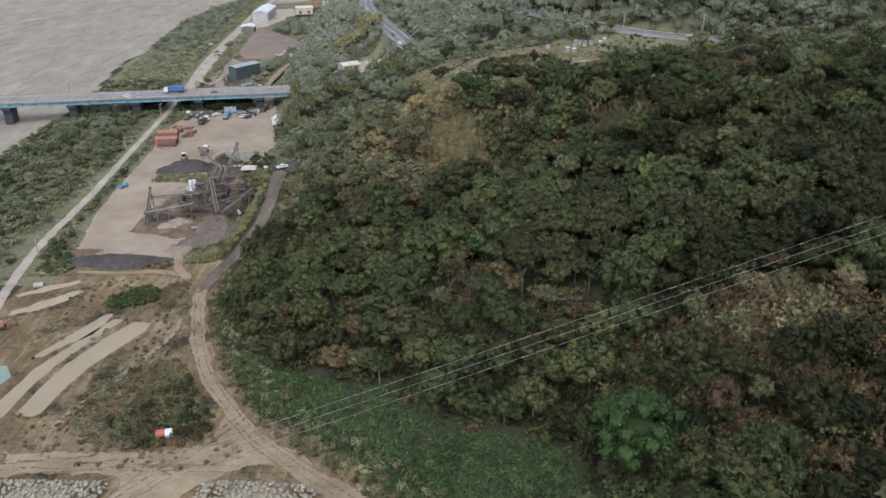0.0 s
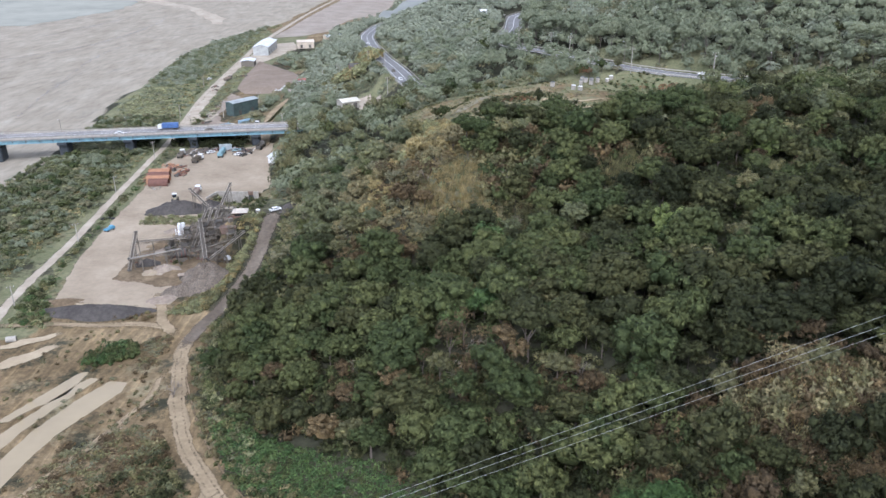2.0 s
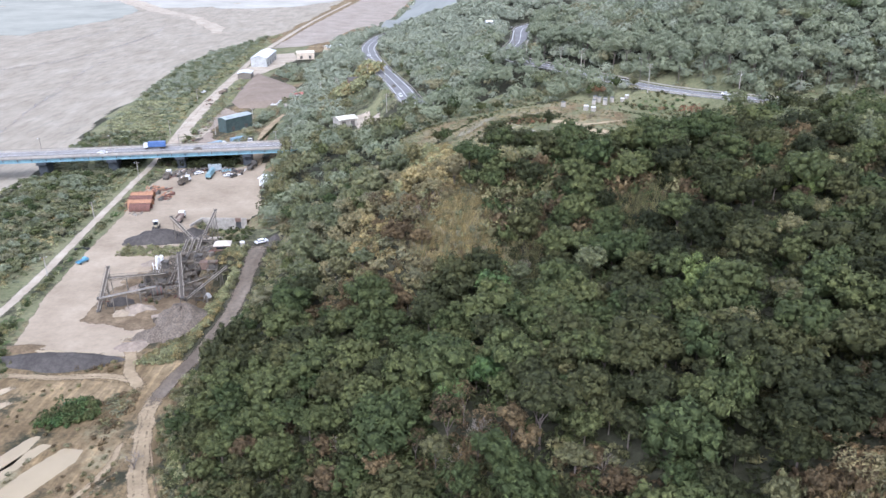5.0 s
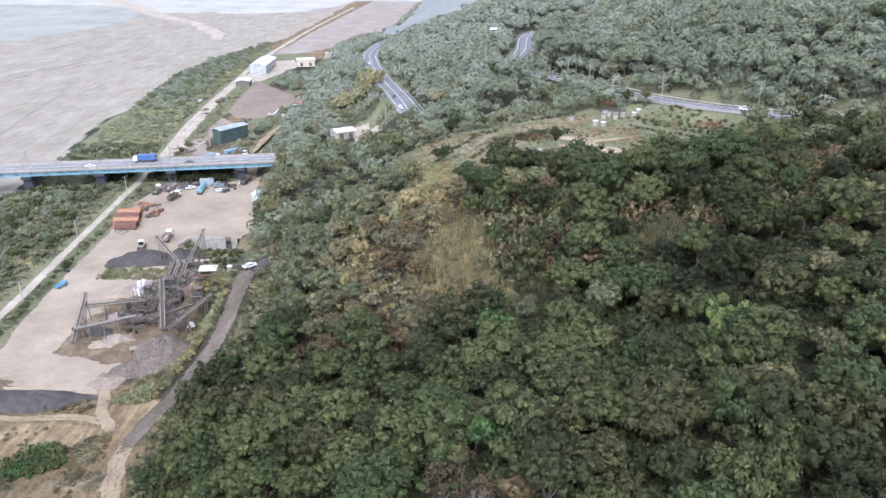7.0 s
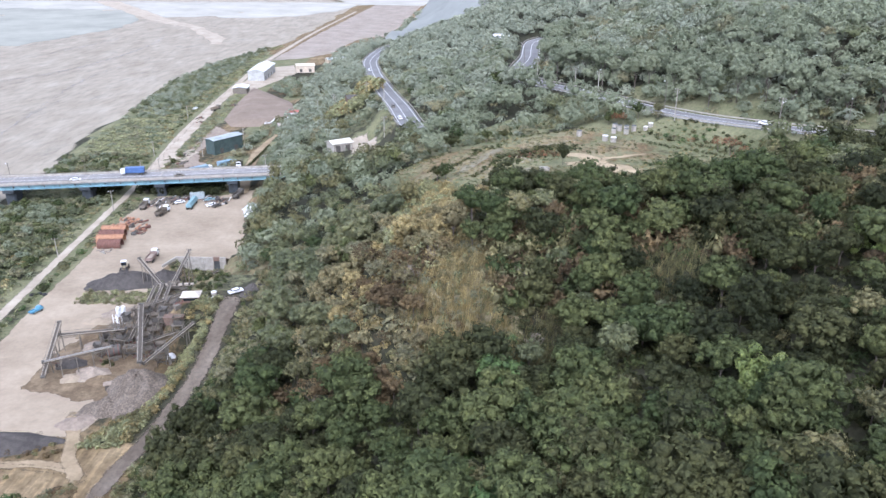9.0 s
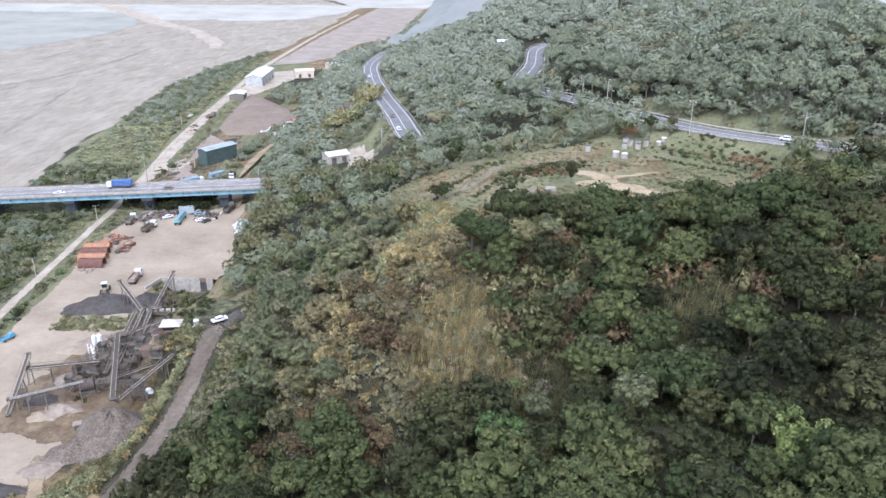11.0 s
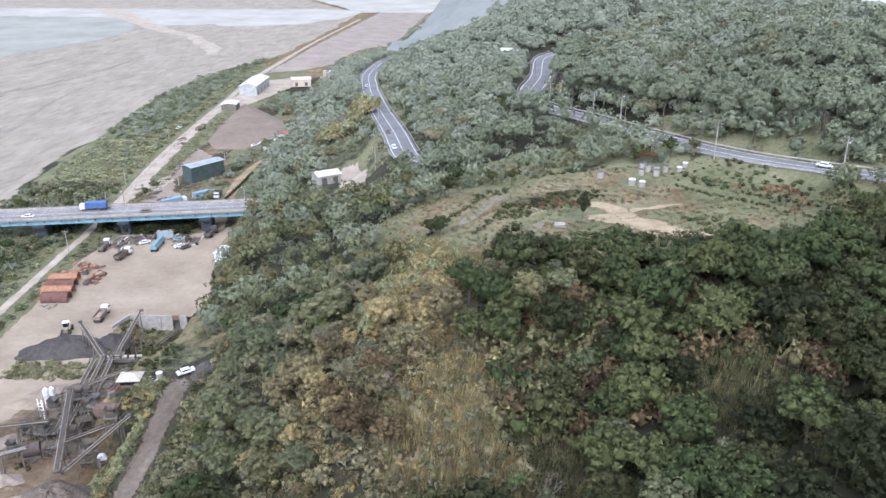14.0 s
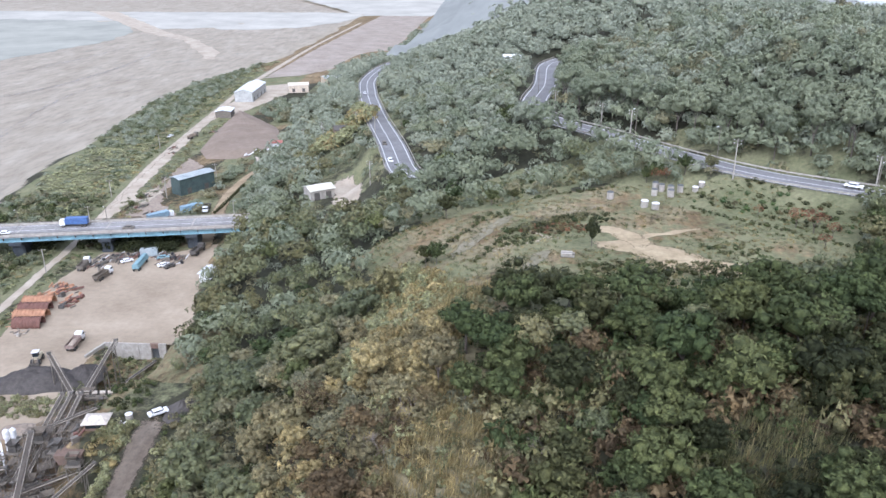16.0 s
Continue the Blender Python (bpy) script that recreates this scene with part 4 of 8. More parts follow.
dump_truck(-111.6, 331.5, 0.12, 95, WHITE, plain("dusty_brown_tray", (0.27, 0.20, 0.165), 0.7), "tipper truck with white cab and dusty brown body on the yard", BROWNHEAP)
dump_truck(-126.6, 380, 0.12, 80, WHITE, GRIME, "parked tipper truck with dusty brown body near the bridge")
dump_truck(-137.5, 388, 0.12, 96, WHITE, STEEL, "grey tipper truck parked under the bridge")
dump_truck(-101.5, 404, 0.4, 84, DARKSTEEL, DARKSTEEL, "dark truck driving on the road under the bridge")
loader(-117.5, 321.5, 0.1, -75, "wheel loader with a white cab roof beside dark sand")
car(-65.5, 282.5, 10.9, 40, WHITE, "white saloon car parked at the top of the ramp")
pickup(-131, 288, 0.12, 68, plain("faded_blue_paint", (0.12, 0.30, 0.42), 0.5), "blue pickup parked at the yard's grassy edge")
car(-124.5, 394, 0.12, 40, WHITE, "white car parked in the shade of the bridge")
car(-109.5, 391, 0.12, 40, WHITE, "white car parked beside a bridge pier")
car(-107, 390, 0.12, 60, DARKSTEEL, "dark car parked beside a bridge pier")
car(-112.5, 398, 0.12, 20, TEAL, "teal car parked under the bridge")
car(-184, 586, 0.4, 80, WHITE, "white car on the dike road")
car(*on_bridge(-10, -3.3), BTURN + 180, WHITE, "white car crossing the bridge")
car(*on_bridge(34, -3.2), BTURN + 180, STEEL, "grey car crossing the bridge")


def box_truck(x, y, z, turn, cab, cargo, label, length=8.0):
    c = thing("box_truck", x, y, z, turn, label, "truck")
    part("chassis", box(B(), 0, 0, 0.6, length + 2, 1.0, 0.4), DARKSTEEL, c)
    part("cab", box(B(), length / 2 + 1.1, 0, 0.7, 1.9, 2.4, 2.2, 0.15), cab, c)
    part("windscreen", box(B(), length / 2 + 2.03, 0, 1.8, 0.1, 2.0, 0.8), GLASS, c)
    cb = part("cargo_box", box(B(), -0.1, 0, 1.1, length, 2.5, 2.4, 0.06), cargo, c)
    for i in range(int(length / 0.9)):
        for s in (-1, 1):
            part("rib", box(B(), -length / 2 + 0.4 + i * 0.9, s * 1.27, 1.15, 0.08, 0.06, 2.25), cargo, cb)
    for u in (length / 2 + 0.9, -length / 2 + 0.8, -length / 2 + 2.0):
        for s in (-1, 1):
            wheel(c, u, s * 1.05, 0.5, 0.35)
    return c


box_truck(*on_bridge(14, 2.8), BTURN + 180, WHITE, BLUE, "truck with a blue canvas body and white cab on the bridge")
box_truck(-131, 439, 0.4, 48, WHITE, PALEBLUE, "pale blue long truck parked behind the bridge", 9)
box_truck(-121.5, 450, 0.4, 48, TEAL, PALEBLUE, "pale blue covered truck parked behind the bridge", 8)
dump_truck(-115, 452, 0.5, -80, WHITE, DARKSTEEL, "small tipper with a white cab beside the hedge")
dump_truck(-170, 585, 0.3, 75, STEEL, BROWNHEAP, "dusty tipper truck beside the gravel lot")
for x, y, z, turn, mat, lab in ((-30, 420, 32.6, 105, WHITE, "white car on the curving highway"), (-36.5, 452, 31.2, 102, STEEL, "silver car on the curving highway"),
                                (-70, 612, 22.6, 102, WHITE, "white van on the curving highway")):
    car(x, y, z, turn, mat, lab, 1.1)
car(97.5, 329.5, 52.3, -35, WHITE, "white car on the upper highway")
car(-89, 523, h(-89, 523) + 0.2, 120, WHITE, "white van parked by the red-roofed hut", 1.2)

trailer = thing("tank_trailer", -117.8, 390.5, 0.12, 95, "long teal trailer parked under the bridge", "trailer")
bm = box(B(), 0, 0, 1.2, 11, 2.4, 0.4)
for i in range(12):
    box(bm, -5.2 + i * 0.95, 0, 1.6, 0.2, 2.4, 0.9)
part("frame", bm, TEAL, trailer)
part("top_rail", box(B(), 0, 0, 2.5, 11, 1.6, 0.5, 0.2), TEAL, trailer)
for s in (-1, 1):
    for u in (-4.5, -3.3, 3.8):
        wheel(trailer, u, s * 1.0, 0.5, 0.35)
cont = thing("container", -118.9, 401, 0.12, 12, "pale grey-blue container under the bridge", "container")
part("shell", box(B(), 0, 0, 0, 6.2, 2.6, 2.6, 0.1), plain("pale_blue_grey_paint", (0.34, 0.39, 0.41), 0.6), cont)
part("roof", box(B(), 0, 0, 2.6, 6.4, 2.8, 0.15), GREYROOF, cont)
for i in range(9):
    part("corrugation", box(B(), -2.8 + i * 0.7, -1.32, 0.15, 0.3, 0.06, 2.3), GREYROOF, cont)
rnd = random.Random(5)


def scrap(x, y, z, mats, label, n=14, spread=3.0, size=1.0):
    c = thing("scrap_pile", x, y, z, rnd.uniform(0, 90), label, "scrap")
    for i in range(n):
        bm = B()
        px, py = rnd.gauss(0, spread * 0.5), rnd.gauss(0, spread * 0.5)
        s = size * rnd.uniform(0.5, 1.3)
        if i % 3 == 0:
            rod(bm, (px - s, py, 0.3 * s), (px + s, py + rnd.uniform(-1, 1), 0.5 * s + rnd.uniform(0, 0.6)), 0.22 * s, n=8)
        elif i % 3 == 1:
            box(bm, px, py, 0, s * 1.2, s * 0.8, s * rnd.uniform(0.5, 1.1), 0.08, rnd.uniform(0, 180), rnd.uniform(0.6, 1))
        else:
            beam(bm, (px - s, py, 0.1), (px + s, py + rnd.uniform(-s, s), rnd.uniform(0.2, 1.2)), 0.18, 0.3)
        part("scrap_piece", bm, mats[i % len(mats)], c)
    return c


for x, y in ((-134, 390), (-131, 394), (-127, 398), (-114, 400), (-109, 399), (-106, 397), (-130, 399), (-134, 397), (-125, 401), (-111, 396)):
    scrap(x, y, 0.1, (DARKSTEEL, STEEL, RUST, DARKSTEEL, TYRE, WHITE), "heap of machine parts and scrap under the bridge", 15, 4.0, 1.1)
for x, y in ((-136, 364), (-133, 368), (-138, 371), (-128, 361)):
    scrap(x, y, 0.1, (RUST, ORANGE, DARKSTEEL, ORANGE), "heap of rusty orange machine parts", 16, 3.6, 1.2)
scrap(-127.5, 357.5, 0.1, (DARKSTEEL, RUST), "stack of dark steel beams", 12, 3.0, 1.4)
scrap(-133, 338, 0.1, (CONCRETE, STEEL), "scattered concrete rubble at the grassy edge", 14, 3.5, 0.7)


# steel formwork shells in a row
def formwork(x, y, turn, skin, length, r, label):
    c = thing("formwork_shell", x, y, 0.1, turn, label, "formwork", "steel formwork shells")
    n = 16
    vs, fs = [], []
    for u in (-length / 2, length / 2):
        for rr in (r, r - 0.12):
            for i in range(n + 1):
                a = math.pi * (-0.12 + 1.24 * i / n)
                vs.append((u, rr * math.cos(a), r * 0.42 + rr * math.sin(a)))
    k = n + 1
    for i in range(n):
        fs += [(i, i + 1, 2 * k + i + 1, 2 * k + i), (k + i, 3 * k + i, 3 * k + i + 1, k + i + 1), (i, k + i, k + i + 1, i + 1), (2 * k + i, 2 * k + i + 1, 3 * k + i + 1, 3 * k + i)]
    for i in (0, n):
        fs.append((i, 2 * k + i, 3 * k + i, k + i))
    link_mesh("shell", vs, fs, skin, c)
    for j in range(9):
        u = -length / 2 + 0.25 + j * (length - 0.5) / 8
        bm = B()
        for i in range(n):
            a, b = (math.pi * (-0.12 + 1.24 * q / n) for q in (i, i + 1))
            beam(bm, (u, (r + .08) * math.cos(a), r * .42 + (r + .08) * math.sin(a)), (u, (r + .08) * math.cos(b), r * .42 + (r + .08) * math.sin(b)), 0.1, 0.16)
        part("rib", bm, skin, c)
    for q in (0.2, 0.8):
        part("brace", beam(B(), (-length / 2 - 2.2, (q - 0.5) * r * 2, 0.4), (-length / 2 + 0.3, (q - 0.5) * r * 2, 0.9), 0.22), RUST if skin is ORANGE else ORANGE, c)
    return c


for x, y, skin, ln_, lab in ((-132, 342.5, RUST, 8.5, "rust-red curved steel formwork shell lying on the yard"), (-134, 347.5, ORANGE, 10, "orange curved steel formwork shell lying on the yard"),
                             (-135.5, 352.5, RUST, 9.5, "rust-red curved steel formwork shell lying on the yard"), (-137, 357.5, ORANGE, 9.5, "orange curved steel formwork shell lying on the yard")):
    formwork(x, y, 6, skin, ln_, 2.1, lab)


# ---- gravel plant ----
def conveyor(a, b, w, label, legs=3, deck=BELT):
    a, b = Vector(a), Vector(b)
    c = thing("belt_conveyor", *a, 0, label, "conveyor", "belt conveyors of the gravel plant")
    d, w = b - a, w * 0.6
    side = Vector((d.y, -d.x, 0)).normalized() * (w / 2)
    up = d.cross(side).normalized()
    if up.z < 0:
        up = -up
    part("belt", beam(B(), up * 0.25, d + up * 0.25, w * 0.6, 0.1), deck, c, "dusty grey rubber belt")
    for s in (-1, 1):
        o = side * s
        part("edge_rail", beam(B(), o + up * 0.14, d + o + up * 0.14, 0.17, 0.12), RAILPALE, c)
        bm = beam(B(), o, d + o, 0.1, 0.1)
        beam(bm, o - up * 0.7, d + o - up * 0.7, 0.09, 0.09)
        k = max(3, int(d.length / 1.6))
        for i in range(k):
            p, q = d * (i / k), d * ((i + 1) / k)
            beam(bm, o + p, o + q - up * 0.7, 0.06, 0.06) if i % 2 else beam(bm, o + p - up * 0.7, o + q, 0.06, 0.06)
        part("truss", bm, GRIME, c, "dusty steel lattice side")
        part("guard_rail", beam(B(), o * 1.35 + up * 0.9, d + o * 1.35 + up * 0.9, 0.07), STEEL, c)
    rollers = B()
    for i in range(int(d.length / 1.2)):
        p = d * ((i + 0.5) * 1.2 / d.length)
        rod(rollers, p - side * 0.95 + up * 0.16, p + side * 0.95 + up * 0.16, 0.11, n=6)
    tagged(part("roller_set", rollers, DARKSTEEL, c), kind="stuff")
    for p in (Vector((0, 0, 0)), d):
        part("end_drum", rod(B(), p - side * 1.1 + up * 0.15, p + side * 1.1 + up * 0.15, 0.38, n=10), DARKSTEEL, c)
    for i in range(legs):
        p = d * ((i + 1) / (legs + 0.35))
        g = max(-4.2, h(a.x + p.x, a.y + p.y)) - a.z - 0.1
        if p.z - g < 1.0:
            continue
        for s in (-1, 1):
            part("leg", beam(B(), p + side * s - up * 0.6, Vector((p.x, p.y, g)) + side * s * 1.7, 0.2), STEEL, c)
        part("cross_brace", beam(B(), p + side - up * 0.6, Vector((p.x, p.y, g)) - side * 1.7, 0.1), STEEL, c)
    return c


conveyor((-93.5, 297, 5.0), (-106.5, 310.5, 9.3), 1.6, "inclined belt conveyor that drops onto dark sand", 2)
conveyor((-91.5, 297, 5.0), (-92.8, 319.5, 8.8), 1.5, "steep belt conveyor pointing across the yard", 3)
conveyor((-87.5, 329, -3.0), (-86, 296, 5.5), 1.6, "belt conveyor that climbs out of a feed hopper", 3)
conveyor((-95.5, 296, 6.6), (-92.5, 268, 2.2), 1.6, "dusty belt conveyor between screening decks", 3)
conveyor((-93.2, 296, 6.8), (-90.2, 268, 2.4), 1.4, "dusty belt conveyor between screening decks", 3)
conveyor((-90.9, 296, 6.8), (-87.5, 270, 2.4), 1.6, "dusty belt conveyor between screening decks", 3)
conveyor((-98.5, 281, 4.0), (-81.5, 288.5, 8.6), 1.6, "belt conveyor that crosses above the others", 2)
conveyor((-82.0, 250.5, 5.6), (-91.5, 276, 9.5), 1.9, "wide pale belt conveyor above a gravel heap", 3)
conveyor((-81.5, 251.5, 4.6), (-73.5, 268, 8.2), 1.5, "belt conveyor that rises towards the ramp", 2)
conveyor((-107.3, 249.5, 5.4), (-92.5, 258, 5.8), 1.5, "long level belt conveyor on trestles", 4, plain("pale_belt_cover", (0.27, 0.25, 0.222), 0.7))
conveyor((-106.6, 247, 2.5), (-111.2, 266.5, 8.2), 1.5, "steep belt conveyor on a steel trestle", 3)
conveyor((-110.2, 263.5, 5.8), (-93.5, 268.5, 5.6), 1.6, "level belt conveyor on steel posts", 3)
conveyor((-90, 262, 3.2), (-75.5, 270.5, 5.6), 1.4, "dark belt conveyor under the screening decks", 2)
conveyor((-84.5, 297.5, 5.6), (-79.0, 299, 6.2), 1.4, "short belt conveyor beside the drive drums", 1)


def screen_deck(x, y, z, turn, sx, sy, sz, label, mat=STEEL):
    c = thing("screening_machine", x, y, z, turn, label, "plant machine", "machines of the gravel plant")
    bm = B()
    sx, sy = sx * 0.8, sy * 0.8
    lo, hi = 0.62, 1.12
    ring = [[bm.verts.new((u * k * sx / 2, v * k * sy / 2, z_)) for u, v in ((-1, -1), (1, -1), (1, 1), (-1, 1))] for k, z_ in ((lo, sz), (hi, sz + 1.0), (hi - 0.08, sz + 1.0), (lo - 0.08, sz + 0.15))]
    for a_, b_ in zip(ring, ring[1:]):
        for q in range(4):
            bm.faces.new((a_[q], a_[(q + 1) % 4], b_[(q + 1) % 4], b_[q]))
    bm.faces.new(ring[3])
    part("hopper", bm, mat, c, "open flared steel hopper")
    bm = box(B(), 0, 0, sz - 1.3, sx * 0.8, sy * 0.8, 1.3, 0.06)
    for q in range(5):
        box(bm, -sx * 0.4 + q * sx * 0.2, 0, sz - 1.35, 0.1, sy * 0.86, 1.4)
    part("body", bm, DARKSTEEL, c, "ribbed dark screen box")
    part("motor", rod(B(), (sx * 0.5, -0.6, sz - 0.7), (sx * 0.5, 0.6, sz - 0.7), 0.4, n=10), DARKSTEEL, c)
    part("platform", box(B(), 0, 0, sz - 1.5, sx * 1.5, sy * 1.4, 0.12), STEEL, c)
    for u in (-1, 1):
        for v in (-1, 1):
            part("leg", box(B(), u * sx * 0.6, v * sy * 0.55, -0.2, 0.22, 0.22, sz - 1.2), STEEL, c)
        bm = beam(B(), (u * sx * 0.75, -sy * 0.7, sz - 0.4), (u * sx * 0.75, sy * 0.7, sz - 0.4), 0.07)
        for q in range(4):
            v = -sy * 0.7 + q * sy * 1.4 / 3
            beam(bm, (u * sx * 0.75, v, sz - 1.4), (u * sx * 0.75, v, sz - 0.4), 0.06)
        tagged(part("railing", bm, STEEL, c), kind="stuff")
    part("cross_brace", beam(B(), (-sx * 0.6, -sy * 0.55, 0), (sx * 0.6, -sy * 0.55, sz - 1.5), 0.12), STEEL, c)
    part("cross_brace", beam(B(), (sx * 0.6, -sy * 0.55, 0), (-sx * 0.6, -sy * 0.55, sz - 1.5), 0.12), STEEL, c)
    return c


for x, y, t, sx, sy, sz in ((-92, 279, 10, 3.4, 3.0, 7.0), (-97, 277, 0, 2.6, 2.6, 5.0), (-88, 276, 20, 3.0, 2.4, 5.6), (-84.5, 283, 5, 3.0, 3.0, 6.0), (-95, 268, -10, 3.2, 2.4, 4.2),
                            (-87, 266, 15, 2.8, 3.0, 4.6), (-81, 262, 30, 3.0, 2.4, 4.0), (-83, 271, 0, 2.6, 2.6, 5.0), (-99, 262, 12, 2.2, 2.2, 3.4), (-90.5, 298, 8, 4.2, 2.4, 5.6),
                            (-78, 268, 8, 2.8, 2.4, 5.2), (-100.5, 270, 40, 2.0, 2.0, 3.0)):
    screen_deck(x, y, h(x, y) + 0.05, t, sx, sy, sz, "dusty steel screening machine on legs among conveyors", GRIME if sx > 2.7 else DARKSTEEL)


def trestle(x, y, turn, sx, sy, tall, label):
    """An open steel frame with landings, braces and stairs."""
    c = thing("steel_trestle", x, y, h(x, y), turn, label, "trestle", "steel trestles of the gravel plant")
    for u in (-1, 1):
        for v in (-1, 1):
            part("post", beam(B(), (u * sx / 2, v * sy / 2, -0.2), (u * sx / 2, v * sy / 2, tall), 0.18), GRIME, c)
    k = max(1, int(tall / 2.2))
    for i in range(1, k + 1):
        z0, z1 = tall * (i - 1) / k, tall * i / k
        bm = B()
        for v in (-1, 1):
            beam(bm, (-sx / 2, v * sy / 2, z1), (sx / 2, v * sy / 2, z1), 0.13)
            beam(bm, (v * sx / 2, -sy / 2, z1), (v * sx / 2, sy / 2, z1), 0.13)
            beam(bm, (-sx / 2 * v, v * sy / 2, z0), (sx / 2 * v, v * sy / 2, z1), 0.1)
            beam(bm, (v * sx / 2, -sy / 2 * v, z0), (v * sx / 2, sy / 2 * v, z1), 0.1)
        tagged(part("bracing", bm, STEEL if i % 2 else GRIME, c), kind="stuff")
        bm = B()
        for q in range(int(sx / 0.55)):
            if rnd.random() < 0.75:
                box(bm, -sx / 2 + 0.3 + q * 0.55, 0, z1 + 0.07, 0.42, sy, 0.06)
        tagged(part("walkway", bm, GRIME, c), "grimy grating walkway", kind="stuff")
    bm = B()
    for v in (-1, 1):
        for q in range(4):
            u = -sx / 2 + q * sx / 3
            beam(bm, (u, v * sy / 2, tall), (u, v * sy / 2, tall + 1.0), 0.05)
        beam(bm, (-sx / 2, v * sy / 2, tall + 1.0), (sx / 2, v * sy / 2, tall + 1.0), 0.05)
    tagged(part("railing", bm, STEEL, c), kind="stuff")
    part("stair", beam(B(), (sx / 2 + 0.4, -sy / 2, 0), (sx / 2 + 0.4, sy / 2, tall * 0.6), 0.6, 0.1), STEEL, c)
    part("pipe", rod(B(), (-sx / 2, 0, tall * 0.4), (sx / 2 + 1.6, 0.3, tall * 0.25), 0.16, n=8), RUST if rnd.random() < 0.3 else DARKSTEEL, c)
    return c


for x, y, t, sx, sy, tl in ((-90, 281.5, 8, 4.6, 3.0, 6.4), (-95, 282, 5, 4.0, 2.6, 5.6), (-86.5, 279.5, 14, 3.6, 2.6, 5.0), (-82.5, 277, 10, 3.8, 3.0, 4.6), (-93.5, 272.5, 0, 3.6, 2.6, 4.4), (-99.5, 274, -8, 3.0, 2.4, 3.6), (-84.5, 261, 24, 3.4, 2.4, 3.8),
                            (-79.5, 258.5, 24, 3.0, 2.2, 2.6), (-90, 262.5, 12, 3.4, 2.4, 3.4), (-93, 293.5, 8, 5.4, 2.4, 4.6), (-88.5, 291, 8, 4.2, 2.4, 4.4), (-97.5, 268.5, 18, 2.6, 2.4, 2.8), (-108.5, 256, 14, 2.6, 2.4, 3.6), (-87, 272, 30, 3.4, 2.6, 4.0)):
    trestle(x, y, t, sx, sy, tl, "grimy open steel trestle with walkways between conveyors")

for x, y in ((-96, 273), (-91, 271), (-86, 269), (-93, 264), (-84, 266), (-98, 266), (-89, 284), (-80, 274)):
    scrap(x, y, h(x, y) + 0.05, (DARKSTEEL, STEEL, RUST, STEEL), "clutter of pipes and machine parts in the plant", 16, 4.5, 1.0)
drive = thing("drive_station", -90, 297.6, h(-90, 297.6), 6, "pale drive drums in a row on a steel gantry", "drive station")
part("gantry_beam", beam(B(), (-5.2, -0.9, 5.2), (6.6, -0.9, 5.2), 0.25), STEEL, drive)
part("gantry_beam", beam(B(), (-5.2, 0.9, 5.2), (6.6, 0.9, 5.2), 0.25), STEEL, drive)
for u in (-5, -1.2, 2.6, 6.4):
    for v in (-0.9, 0.9):
        part("post", beam(B(), (u, v, -0.3), (u, v, 5.2), 0.2), GRIME, drive)
for i in range(6):
    dm = part("drum", rod(B(), (-4.9 + i * 1.95, 0, 6.0), (-3.5 + i * 1.95, 0, 6.0), 0.5, n=12), RAILPALE, drive, "pale dusty drum")
    part("flange", rod(B(), (-3.5 + i * 1.95, 0, 6.0), (-3.35 + i * 1.95, 0, 6.0), 0.62, n=12), DARKSTEEL, dm)
part("catwalk", box(B(), 0.7, -1.5, 5.3, 11.6, 0.8, 0.1), GRIME, drive)
part("handrail", beam(B(), (-5.1, -1.9, 6.3), (6.5, -1.9, 6.3), 0.07), RAILPALE, drive)
for x, y in ((-101.5, 281.5), (-100.3, 282.2)):
    c = thing("silo", x, y, h(x, y), 0, "small white conical silo on a steel stand", "silo", "white silos")
    part("cone", rod(B(), (0, 0, 2.6), (0, 0, 3.8), 0.3, 0.7, 12), WHITE, c)
    part("barrel", rod(B(), (0, 0, 3.8), (0, 0, 5.6), 0.7, 0.7, 12), WHITE, c)
    part("cap", rod(B(), (0, 0, 5.6), (0, 0, 6.0), 0.7, 0.3, 12), WHITE, c)
    for a in range(4):
        part("leg", beam(B(), (0.7 * math.cos(a * 1.57), 0.7 * math.sin(a * 1.57), -0.1), (0.6 * math.cos(a * 1.57), 0.6 * math.sin(a * 1.57), 4), 0.12), WHITE, c)
ladder = thing("white_pipe_frame", -101.2, 278, h(-101, 278), 0, "white painted pipe frame beside the silos", "frame")
for u in (-0.5, 0.5):
    part("post", rod(B(), (u, 0, -0.1), (u, 0, 5.0), 0.14), WHITE, ladder)
part("chute", beam(B(), (0.5, 0, 4.6), (4.2, -5.5, 0.6), 0.35), WHITE, ladder)
for i in range(4):
    part("crossbar", beam(B(), (-0.5, 0, 1 + i), (0.5, 0, 1 + i), 0.12), WHITE, ladder)
wash = thing("washing_drum", -94.5, 262, h(-94.5, 262), 25, "dark rusty washing drum on a cradle", "drum")
part("barrel", rod(B(), (-1.8, 0, 2.2), (1.8, 0, 2.4), 1.5, 1.5, 18), DARKSTEEL, wash)
for u in (-1.2, 0, 1.2):
    part("ring", rod(B(), (u - 0.12, 0, 2.3), (u + 0.12, 0, 2.3), 1.62, 1.62, 18), RUST, wash)
part("cradle", box(B(), 0, 0, -0.1, 3.6, 2.2, 1.0, 0.1), STEEL, wash)
tarp = thing("tarpaulin", -78.5, 262, h(-78.5, 262) + 1.0, 20, "crumpled white tarpaulin over machinery", "tarpaulin")
part("sheet", box(B(), 0, 0, -1.0, 2.6, 1.8, 1.6, 0.3, 0, 0.5), WHITE, tarp)
